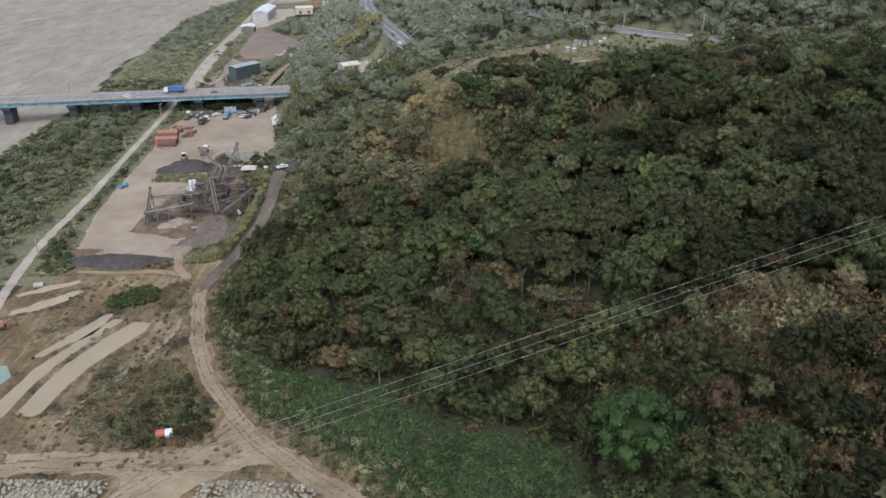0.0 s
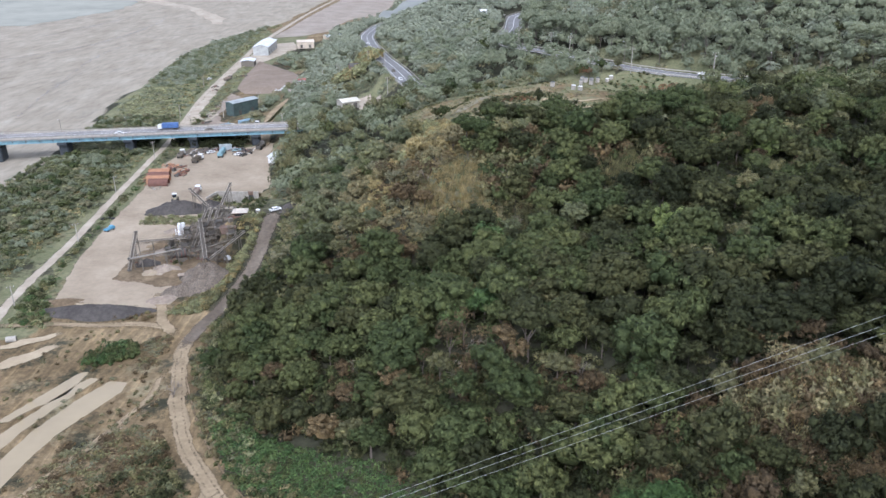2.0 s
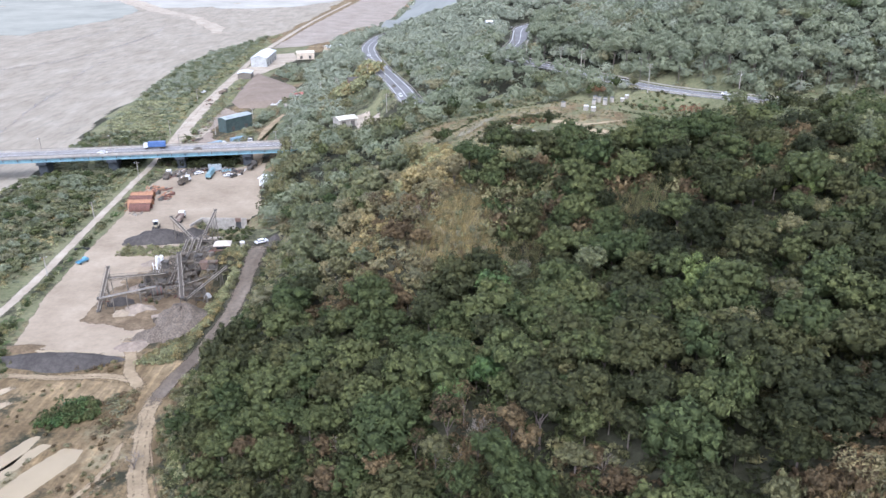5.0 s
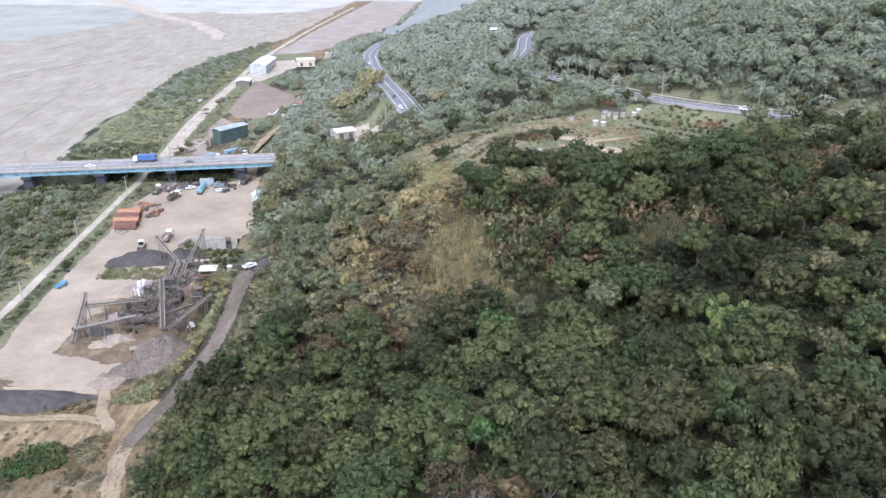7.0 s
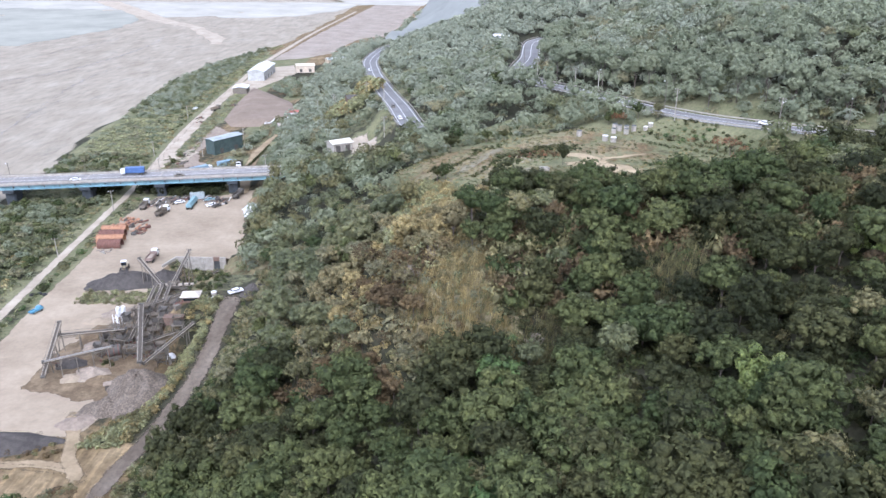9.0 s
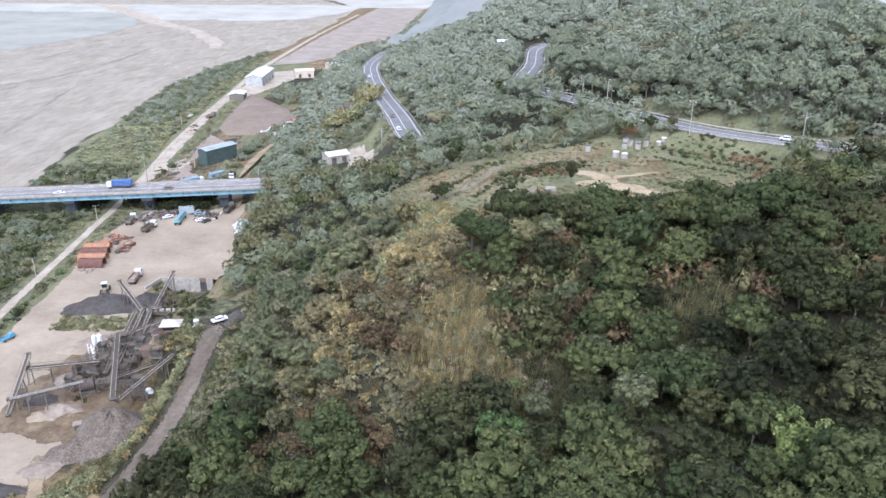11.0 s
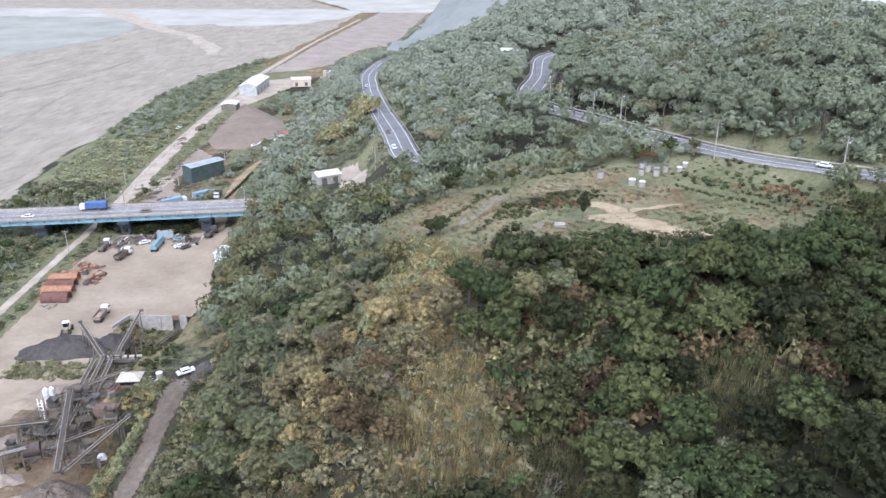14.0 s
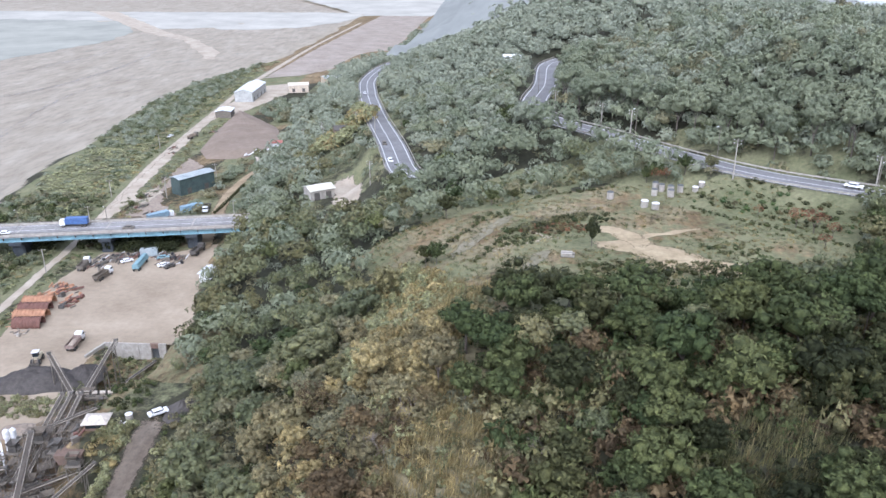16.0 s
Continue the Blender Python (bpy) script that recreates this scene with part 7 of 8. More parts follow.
# dense brush between the herbs and the wood
ux, uy = scatter(-50, 60, 104, 176, 2.6)
ok = (ux > foot(uy) + 3.0) & ~inside(ux, uy, GLADE) & (near_line(ux, uy, HILL_ROAD)[0] > 5.5) & (ell(ux, uy, 32.5, 104.5, 8, 8) > 1)
ok &= near_line(ux, uy, np.array(GLADE, float))[0] < 22
for x, y, z in zip(ux[ok], uy[ok], height(ux[ok], uy[ok])):
    s = rng.uniform(1.5, 2.7)
    add(("dark", "mid", "dark", "brown", "deep", "mid")[int(rng.integers(6))], "shrubs", placed(SHRUB[int(rng.integers(4))], x, y, z + 0.5 * s, s, s * 1.1, rng.uniform(0, 6.28)))

# brush under the trees of the terrace's brink
ux, uy = scatter(10, 100, 228, 258, 2.7)
ok = (ell(ux, uy, 48, 229, 9, 6) > 1) & ~inside(ux, uy, CLEARING)
for x, y, z in zip(ux[ok], uy[ok], height(ux[ok], uy[ok])):
    s = rng.uniform(1.7, 3.3)
    add(("dark", "mid", "olive", "brown", "mid", "dark")[int((0.5 + 0.5 * float(wobble(x, y, 8, 31))) * 3 + 2.9 * rng.uniform())], "shrubs", placed(SHRUB[int(rng.integers(4))], x, y, z + 0.6 * s, s, s * 1.2, rng.uniform(0, 6.28)))

# brown brush on and below the knoll
ux, uy = scatter(24, 96, 84, 132, 2.4)
ok = ~inside(ux, uy, GLADE) & (ell(ux, uy, 32.5, 104.5, 8, 8) > 1) & (ux < 0.57 * np.hypot(uy, 75) + 8)
top = ell(ux, uy, 57, 120, 15, 10)
for x, y, z, q in zip(ux[ok], uy[ok], height(ux[ok], uy[ok]), top[ok]):
    s = rng.uniform(1.4, 2.5)
    k = ("tan", "brown", "olive", "brown", "olive")[int(rng.integers(5))] if q < 1 else ("brown", "deep", "brown", "dark", "brown", "mid")[int(rng.integers(6))]
    add(k, "shrubs", placed(SHRUB[int(rng.integers(4))], x, y, z + 0.5 * s, s, s * 1.1, rng.uniform(0, 6.28)))

# low cover on the forest floor
lx, ly = scatter(-70, 110, 100, 296, 3.3)
ok = (lx > foot(ly) + 3.0) & ~inside(lx, ly, CLEARING) & ~inside(lx, ly, GLADE) & (near_line(lx, ly, HILL_ROAD)[0] > 4.2) & (lx < 0.57 * np.hypot(ly, 75) + 8)
lx, ly = lx[ok], ly[ok]
for x, y, z, k in zip(lx, ly, height(lx, ly), kinds(lx, ly)):
    s = rng.uniform(1.3, 2.1)
    add(k, "shrubs", placed(HERB[int(rng.integers(4))], x, y, z + 0.15, s, s * 0.8, rng.uniform(0, 6.28)))

# woods farther off
fx, fy = scatter(-120, 178, 262, 520, 5.5)
ok = (fx > foot(fy) + 4) & ~open_ground(fx, fy) & ((fy > 300) | (fx > 118) | (fx < -75))
fx, fy = fx[ok], fy[ok]
for x, y, z, k in zip(fx, fy, height(fx, fy), kinds(fx, fy, 0.22)):
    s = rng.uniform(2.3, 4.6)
    # farther trees swap to foliage with haze in its colour
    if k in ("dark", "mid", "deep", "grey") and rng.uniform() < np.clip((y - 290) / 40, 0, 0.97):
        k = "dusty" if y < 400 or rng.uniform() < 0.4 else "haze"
    if x < -18 and y < 412:
        k = ("grey", "scrub", "dusty", "grey", "olive", "grey", "dusty", "mid")[int(8 * ((0.5 + 0.35 * float(wobble(x, y, 10, 8)) + 0.3 * rng.uniform()) % 1.0))]
    if rng.uniform() < 0.04:
        k = ("scrub", "olive")[int(rng.integers(2))]
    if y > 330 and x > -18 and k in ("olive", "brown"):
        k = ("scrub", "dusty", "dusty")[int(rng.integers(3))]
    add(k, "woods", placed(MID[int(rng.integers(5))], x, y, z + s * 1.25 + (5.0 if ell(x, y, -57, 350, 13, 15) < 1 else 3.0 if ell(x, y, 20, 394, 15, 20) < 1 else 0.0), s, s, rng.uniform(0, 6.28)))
gx_, gy_ = scatter(-120, 178, 300, 520, 5.6)
ok = (gx_ > foot(gy_) + 3) & ~inside(gx_, gy_, CLEARING) & (near_line(gx_, gy_, UPPER_ROAD)[0] > 6.6) & (near_line(gx_, gy_, LOWER_ROAD)[0] > 7.0) & (near_line(gx_, gy_, np.array(HUT_YARD, float))[0] > 8.0)
gx_, gy_ = gx_[ok], gy_[ok]
for x, y, z in zip(gx_, gy_, height(gx_, gy_)):
    s = rng.uniform(1.5, 2.6)
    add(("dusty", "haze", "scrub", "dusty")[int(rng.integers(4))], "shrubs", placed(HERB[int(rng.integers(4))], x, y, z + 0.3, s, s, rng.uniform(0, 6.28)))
fx, fy = scatter(-150, 420, 520, 1090, 9.0)
ok = (fx > foot(fy) + 5) & ~open_ground(fx, fy) & (fx < 200 + 0.2 * fy)
fx, fy = fx[ok], fy[ok]
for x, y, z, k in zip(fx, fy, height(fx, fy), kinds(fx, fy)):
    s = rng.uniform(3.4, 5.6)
    # far slopes use only the haze-coloured foliage
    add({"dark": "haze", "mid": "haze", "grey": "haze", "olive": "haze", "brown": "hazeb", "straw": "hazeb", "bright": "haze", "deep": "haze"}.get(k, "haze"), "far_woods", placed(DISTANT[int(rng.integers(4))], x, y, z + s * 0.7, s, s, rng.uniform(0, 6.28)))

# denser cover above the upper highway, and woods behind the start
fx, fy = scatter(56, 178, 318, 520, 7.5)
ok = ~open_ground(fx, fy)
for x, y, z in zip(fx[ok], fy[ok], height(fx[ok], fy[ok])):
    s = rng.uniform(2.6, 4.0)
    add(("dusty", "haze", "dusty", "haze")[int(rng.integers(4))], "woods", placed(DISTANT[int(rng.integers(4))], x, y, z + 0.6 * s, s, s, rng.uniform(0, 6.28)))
fx, fy = scatter(-40, 160, -60, 84, 7.0)
ok = fx > foot(fy) + 5
for x, y, z, k in zip(fx[ok], fy[ok], height(fx[ok], fy[ok]), kinds(fx[ok], fy[ok])):
    s = rng.uniform(3.0, 4.8)
    add(k, "woods", placed(DISTANT[int(rng.integers(4))], x, y, z + 0.8 * s, s, s, rng.uniform(0, 6.28)))

# thickets along the river and the dike
bx, by = scatter(-222, -150, 150, 470, 4.4)
dk = near_line(bx, by, np.array(DIKE, float))[0]
edge = river_edge(by) - 2 - 5 * wobble(bx, by, 40, 5)
ok = (bx > edge) & (dk > 9 + 4 * wobble(bx, by, 22, 3)) & (np.abs(by - (428.4 + 0.2 * bx + 7)) > 9) & (bx < -150)
for x, y, z in zip(bx[ok], by[ok], height(bx[ok], by[ok])):
    s = rng.uniform(1.5, 2.8)
    add(["dusty", "grey", "grey", "scrub", "mid"][int(rng.integers(5))], "thicket", placed(FAR[int(rng.integers(5))], x, y, z + 0.55 * s, s, s * 0.8, rng.uniform(0, 6.28)))
qx, qy = scatter(-204, -148, 150, 470, 3.7)
dk = near_line(qx, qy, np.array(DIKE, float))[0]
ok = (qx > -199 - 5 * wobble(qx, qy, 40, 5)) & (dk > 4.0)
for x, y, z in zip(qx[ok], qy[ok], height(qx[ok], qy[ok])):
    s = rng.uniform(1.1, 1.9)
    add(["pale", "dusty", "grey", "scrub"][int(rng.integers(4))], "thicket", placed(HERB[int(rng.integers(4))], x, y, z + 0.15, s, s * 0.7, rng.uniform(0, 6.28)))
bx, by = scatter(-256, -150, 440, 900, 5.0)
dk = near_line(bx, by, np.array(DIKE, float))[0]
ok = (bx > river_edge(by) + 2 + 5 * wobble(bx, by, 50, 5)) & (dk > 9 + 5 * wobble(bx, by, 30, 3)) & (bx < dike_x(by) - 4)
for x, y, z in zip(bx[ok], by[ok], height(bx[ok], by[ok])):
    s = rng.uniform(1.8, 3.2)
    low = y < 575 + 25 * rng.uniform(-1, 1) or near_line(np.array([x]), np.array([y]), np.array(DIKE, float))[0][0] < 17
    if low:
        add(["pale", "pale", "dusty", "pale", "scrub"][int(rng.integers(5))], "thicket", placed(HERB[int(rng.integers(4))], x, y, z + 0.1 * s, s * 1.3, s * 0.45, rng.uniform(0, 6.28)))
    else:
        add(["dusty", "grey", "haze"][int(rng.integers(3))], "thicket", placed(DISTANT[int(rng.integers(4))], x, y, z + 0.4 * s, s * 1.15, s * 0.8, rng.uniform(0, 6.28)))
# yellow-green reeds on the mound below the highway, and scrub on the slope behind the terrace
mx, my = scatter(-86, -46, 484, 548, 2.2)
ok = ell(mx, my, -65, 514, 15, 27) + 0.2 * wobble(mx, my, 8, 2) < 1
for x, y, z in zip(mx[ok], my[ok], height(mx[ok], my[ok])):
    s = rng.uniform(2.2, 3.6)
    add(("pale", "pale", "pale", "straw")[int(rng.integers(4))], "shrubs", placed(HERB[int(rng.integers(4))], x, y, z + 0.9 * s, s, s * 0.9, rng.uniform(0, 6.28)))
mx, my = scatter(-30, 40, 344, 376, 2.8)
ok = (ell(mx, my, 6, 360, 30, 13, 5) < 1.1) & (rng.uniform(0, 1, mx.shape) < 0.7)
for x, y, z in zip(mx[ok], my[ok], height(mx[ok], my[ok])):
    s = rng.uniform(0.7, 1.5)
    add(["mid", "pale", "grey", "olive"][int(rng.integers(4))], "shrubs", placed(SHRUB[int(rng.integers(4))], x, y, z + 0.3 * s, s, s, rng.uniform(0, 6.28)))
# grassy verge of the river bank
mx, my = scatter(-214, -148, 150, 760, 3.4)
dk = near_line(mx, my, np.array(DIKE, float))[0]
ok = (mx > river_edge(my) - 2) & (dk > 4.5) & (dk < 22) & (mx < dike_x(my) - 3)
for x, y, z in zip(mx[ok], my[ok], height(mx[ok], my[ok])):
    s = rng.uniform(0.6, 1.3)
    add(["pale", "mid", "grey", "straw"][int(rng.integers(4))], "shrubs", placed(HERB[int(rng.integers(4))], x, y, z + 0.1, s * 1.5, s, rng.uniform(0, 6.28)))
# hedge between dike and yard
qx, qy = scatter(-152, -116, 212, 402, 1.9)
dk = near_line(qx, qy, np.array(DIKE, float))[0]
ok = (dk > 3.6) & (qx > np.interp(qy, (190, 232, 277, 326, 378, 418), (-129, -137, -140, -145, -150, -154))) & (qx < np.interp(qy, (214, 229, 257, 283, 313, 345, 372, 402), (-116, -125, -132, -135, -137, -140, -143, -141)) - 0.3)
for x, y, z in zip(qx[ok], qy[ok], height(qx[ok], qy[ok])):
    s = rng.uniform(0.7, 1.3)
    add(["pale", "mid", "bright", "pale", "scrub"][int(rng.integers(5))], "shrubs", placed(HERB[int(rng.integers(4))], x, y, z + 0.08, s, s * 0.6, rng.uniform(0, 6.28)))
hx, hy = scatter(-140, -120, 214, 372, 2.6)
dk = near_line(hx, hy, np.array(DIKE, float))[0]
yard_edge = np.interp(hy, (214, 229, 257, 283, 313, 345, 372), (-118, -125, -132, -135, -137, -140, -143))
ok = (dk > 4) & (hx < yard_edge - 0.5) & (wobble(hx, hy, 20, 2) > -0.45)
for x, y, z in zip(hx[ok], hy[ok], height(hx[ok], hy[ok])):
    s = rng.uniform(0.9, 1.9)
    add(["mid", "dark", "olive", "bright"][int(rng.integers(4))], "shrubs", placed(SHRUB[int(rng.integers(4))], x, y, z + 0.3 * s, s, s, rng.uniform(0, 6.28)))
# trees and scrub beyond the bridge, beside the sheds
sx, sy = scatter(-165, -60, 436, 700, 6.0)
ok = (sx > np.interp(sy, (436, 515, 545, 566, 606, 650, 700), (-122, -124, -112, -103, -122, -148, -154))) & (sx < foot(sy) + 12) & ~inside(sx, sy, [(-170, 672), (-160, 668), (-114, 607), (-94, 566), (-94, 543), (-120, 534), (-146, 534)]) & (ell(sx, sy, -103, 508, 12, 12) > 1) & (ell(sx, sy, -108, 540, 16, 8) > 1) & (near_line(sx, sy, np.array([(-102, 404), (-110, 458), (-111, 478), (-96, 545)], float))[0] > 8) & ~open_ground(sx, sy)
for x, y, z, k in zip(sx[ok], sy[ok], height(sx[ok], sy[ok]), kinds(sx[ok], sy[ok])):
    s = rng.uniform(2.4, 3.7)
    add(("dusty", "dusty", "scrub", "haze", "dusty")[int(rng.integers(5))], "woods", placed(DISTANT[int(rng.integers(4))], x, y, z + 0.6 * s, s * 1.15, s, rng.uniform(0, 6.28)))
# bushes under the bridge, their near-black leaf colour deepening the shade
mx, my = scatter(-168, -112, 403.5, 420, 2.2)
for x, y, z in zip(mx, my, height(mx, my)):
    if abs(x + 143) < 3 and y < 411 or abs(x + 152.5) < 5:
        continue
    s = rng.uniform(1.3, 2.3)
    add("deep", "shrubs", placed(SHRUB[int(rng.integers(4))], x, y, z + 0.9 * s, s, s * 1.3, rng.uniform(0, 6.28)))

# dry reeds on the open slopes
qx, qy = scatter(-34, 40, 205, 290, 2.3)
ok = np.minimum.reduce([ell(qx, qy, 3, 229, 13, 20), ell(qx, qy, -5, 262, 12, 24, -20), ell(qx, qy, -12, 226, 18, 20)]) < 1
ok &= (ell(qx, qy, 2, 224, 9, 15) > 1) | (rng.uniform(0, 1, qx.shape) < 0.85)
for x, y, z in zip(qx[ok], qy[ok], height(qx[ok], qy[ok])):
    if rng.uniform() < 0.9:
        s = rng.uniform(0.8, 1.7)
        add(("tan", "scrub", "straw", "olive", "pale")[int(rng.integers(5))], "shrubs", placed(SHRUB[int(rng.integers(4))], x, y, z + 0.4 * s, s, s * 1.15, rng.uniform(0, 6.28)))
# scrub on the cut bank above the ramp
qx, qy = scatter(-78, 0, 112, 300, 1.9)
d = near_line(qx, qy, HILL_ROAD)[0]
ok = (d > 3.2) & (d < 11.5) & (qx > np.interp(qy, (112, 119, 137, 158, 184, 205, 240, 256, 300), (-12, -20, -42, -58, -69, -74, -71, -68, -64)) + 2.5)
for x, y, z in zip(qx[ok], qy[ok], height(qx[ok], qy[ok])):
    s = rng.uniform(0.7, 1.6)
    add(("olive", "scrub", "olive", "mid", "tan", "pale")[int(rng.integers(6))], "shrubs", placed(SHRUB[int(rng.integers(4))], x, y, z + 0.4 * s, s, s, rng.uniform(0, 6.28)))
rx, ry = scatter(-30, 95, 100, 285, 1.0)
zone = np.minimum.reduce([ell(rx, ry, 2, 225, 11, 18), ell(rx, ry, -5, 268, 9, 16, -25), ell(rx, ry, 57, 119, 15, 10), ell(rx, ry, 48, 229, 10, 7), ell(rx, ry, 19, 244, 6, 4), ell(rx, ry, 5, 153, 6, 5), ell(rx, ry, -3, 248, 8, 8), ell(rx, ry, 18, 221, 9, 10)])
ok = (zone + 0.45 * wobble(rx, ry, 7, 3) < 1) & (rng.uniform(0, 1, rx.shape) < 0.75)
for x, y, z in zip(rx[ok], ry[ok], height(rx[ok], ry[ok])):
    s = rng.uniform(1.4, 2.9)
    add(("straw" if x < 14 and y > 160 else "olive" if y > 150 else ("tan", "brown", "straw")[int(rng.integers(3))]) if rng.uniform() < 0.7 else ("olive", "tan", "brown")[int(rng.integers(3))], "reeds", placed(REED[int(rng.integers(3))], x, y, z, 1.1, s, rng.uniform(0, 6.28), 0.3))


# ---- plants that stand out ----
def single_plant(name, x, y, size, tall, shape, kind, label, category, group="", flat=0.95, trunk=True):
    z = h(x, y)
    t = new(name)
    t.matrix_world = Matrix.LocRotScale((x, y, z), Euler((0, 0, rng.uniform(0, 6.28))), (size, size, size))
    tagged(t, label, category, group)
    if trunk:
        tr = new("trunk", TRUNKS[0])
        tr.parent, tr.scale = t, (1, 1, max(0.3, tall / size))
    key = (id(shape), kind)
    if key not in near_mesh:
        near_mesh[key] = mesh_of("crown", *shape, LEAF.get(kind, TWIG))
    cr = new("crown", near_mesh[key])
    cr.parent, cr.location, cr.scale = t, (0, 0, tall / size), (1, 1, flat)
    return t


single_plant("broadleaf_tree", 32.5, 104.5, 8.6, 6.0, crown(17, 46, 3600, 0.052, 0.85, 0.76, (0.17, 0.27), -0.1, 0.42, 0.32), "lush", "large bright green rounded tree at the foot of the slope", "tree")
for x, y, s, k in ((8, 168, 4.6, "bright"), (1, 166, 4.0, "bright"), (38, 212, 6.0, "mid"), (-20, 197, 5.2, "mid"), (33, 241, 5.4, "mid"), (46, 240, 5.8, "mid"), (20, 243, 5.2, "dark"), (57, 238, 5.6, "dark"), (11, 246, 5.0, "mid"), (68, 243, 5.6, "dark"), (26, 170, 5.6, "mid")):
    single_plant("broadleaf_tree", x, y, s, s * 0.95, NEAR[int(s * 7) % 6], k, "tall broad {} tree with a wide lumpy crown".format({"mid": "fresh green", "bright": "bright green"}.get(k, "dark green")), "tree")
# tall trees with bare stems behind the upper highway
d_ = unit(np.gradient(UPPER_ROAD[:, :2], axis=0))
for q, w in zip(UPPER_ROAD[4:-20:3], d_[4:-20:3]):
    for off in (11.5, 17):
        x, y = q[0] - w[1] * -off + rng.uniform(-2, 2), q[1] + w[0] * -off + rng.uniform(-2, 2)
        s = rng.uniform(3.4, 5.2)
        single_plant("broadleaf_tree", x, y, s, 8.5 + rng.uniform(0, 3), NEAR[int(rng.integers(6))], "dusty", "tall haze-tinted green roadside tree with a bare pale stem", "tree", "trees behind the upper highway")
for x, y, s in ((50.5, 190, 3.4), (53.5, 186.5, 3.0), (48.5, 186, 2.6), (84, 219, 3.0), (80, 224, 2.6)):
    single_plant("bamboo_clump", x, y, s, s * 1.3, BAMBOO[int(s * 10) % 2], "bamboo", "yellow-green feathery bamboo clump on the hillside", "bamboo", "bamboo clumps", 1.1)
for i, (x, y, s) in enumerate(((17, 219, 3.6), (14, 234, 2.6), (-9, 233, 2.8), (-14, 228, 2.6), (-2, 206, 2.6), (7, 156, 3.2), (2, 153, 2.8), (26, 144, 2.6), (-68, 178, 2.8), (-20, 164, 2.6), (66, 206, 2.8), (60, 112, 2.8), (-4, 240, 2.4), (72, 116, 2.6))):
    single_plant("bare_tree", x, y, s, s * 0.95, BARE[i % 3], "twig", "leafless pale grey-brown tree with forked twigs", "tree", "bare trees", 1.0)


def fan_plant(x, y, r, label):
    z = h(x, y)
    t = thing("tree_fern", x, y, z, rng.uniform(0, 90), label, "fern", "tree ferns")
    part("stem", rod(B(), (0, 0, -0.3), (0, 0, 1.2), 0.16, 0.12, 6), BARK, t)
    for k in range(9):
        a = 2 * math.pi * k / 9
        v, f = [], []
        for i in range(6):
            u = i / 5
            w = 0.34 * r * math.sin(math.pi * (0.12 + 0.86 * u))
            c = np.array([r * u * math.cos(a), r * u * math.sin(a), 1.2 + 0.5 * r * u - 0.75 * r * u * u])
            sd = np.array([-math.sin(a), math.cos(a), 0]) * w * 0.5
            v += [c - sd, c + np.array([0, 0, 0.06 * r]), c + sd]
        for i in range(5):
            for j in range(2):
                q = i * 3 + j
                f.append((q, q + 1, q + 4, q + 3))
        link_mesh("frond", v, f, LEAF["bright"], t)


for x, y, r in ((12, 220, 2.6), (-3, 139, 2.4), (3, 138.5, 2.0), (0, 137, 1.8), (20, 135, 2.0)):
    fan_plant(x, y, r, "bright green tree fern with arching fronds")
single_plant("cypress", 30.3, 301.5, 1.9, 3.6, NEAR[2], "dark", "single dark green upright tree on the terrace", "tree", "", 1.7)
for x, y, s, k in ((52.5, 344, 1.7, "red"), (55, 345, 1.5, "red"), (50, 346, 1.9, "mid"), (60, 346, 2.6, "mid"), (66, 343, 2.2, "olive"), (78, 312, 1.6, "red"), (81, 309, 1.9, "red"), (83, 312, 1.5, "brown"), (84, 306, 1.2, "red"), (72, 320, 0.9, "red"), (76, 318, 0.9, "brown"), (68, 326, 0.9, "brown"),
                   (64, 328, 0.9, "brown"), (80, 300, 1.2, "red"), (86, 298, 1.0, "olive"), (-7, 304, 2.5, "dark"), (-4.5, 302.5, 2.6, "mid"), (-4, 335, 3.0, "dark"), (8, 340, 2.3, "mid"), (14, 341, 1.8, "dark")):
    s = s * 1.4 if k == "red" else s
    single_plant("sapling", x, y, s, s * 1.3, NEAR[int(x * 3) % 6] if k not in ("brown", "red") else SPARSE[int(x) % 3], k, "small {} tree on the terrace".format({**NAMES, "red": "rust-red leaved", "brown": "half-bare brown"}[k]), "tree", "small trees on the terrace")
bx = [(33 + 2.3 * i + rng.uniform(-1, 1), 287.5 + rng.uniform(-2.5, 2.5)) for i in range(17)] + [(10 + 1.5 * i, 311 + 1.2 * math.sin(i) + 0.6 * i) for i in range(14)]
for x, y in bx:
    s = rng.uniform(0.8, 1.7)
    single_plant("shrub", x, y, s, s * 0.5, SHRUB[int(rng.integers(4))], ["dark", "mid", "olive"][int(rng.integers(3))], "low leafy shrub on the terrace's edge", "shrub", "shrubs on the terrace", 1.0, False)
# hedgerows that part the terrace's plots
for a, b in (((-29, 327), (-4, 335)), ((-9, 303), (5, 324)), ((5, 300), (16, 318)), ((58, 327), (86, 300)), ((20, 342), (42, 346))):
    k = int(math.dist(a, b) / 1.1)
    for i in range(k):
        x, y = a[0] + (b[0] - a[0]) * i / k + rng.normal() * 0.4, a[1] + (b[1] - a[1]) * i / k + rng.normal() * 0.4
        s = rng.uniform(0.4, 0.9)
        add(["dark", "mid"][i % 2], "shrubs", placed(SHRUB[i % 4], x, y, h(x, y) + 0.2 * s, s, s, rng.uniform(0, 6.28)))
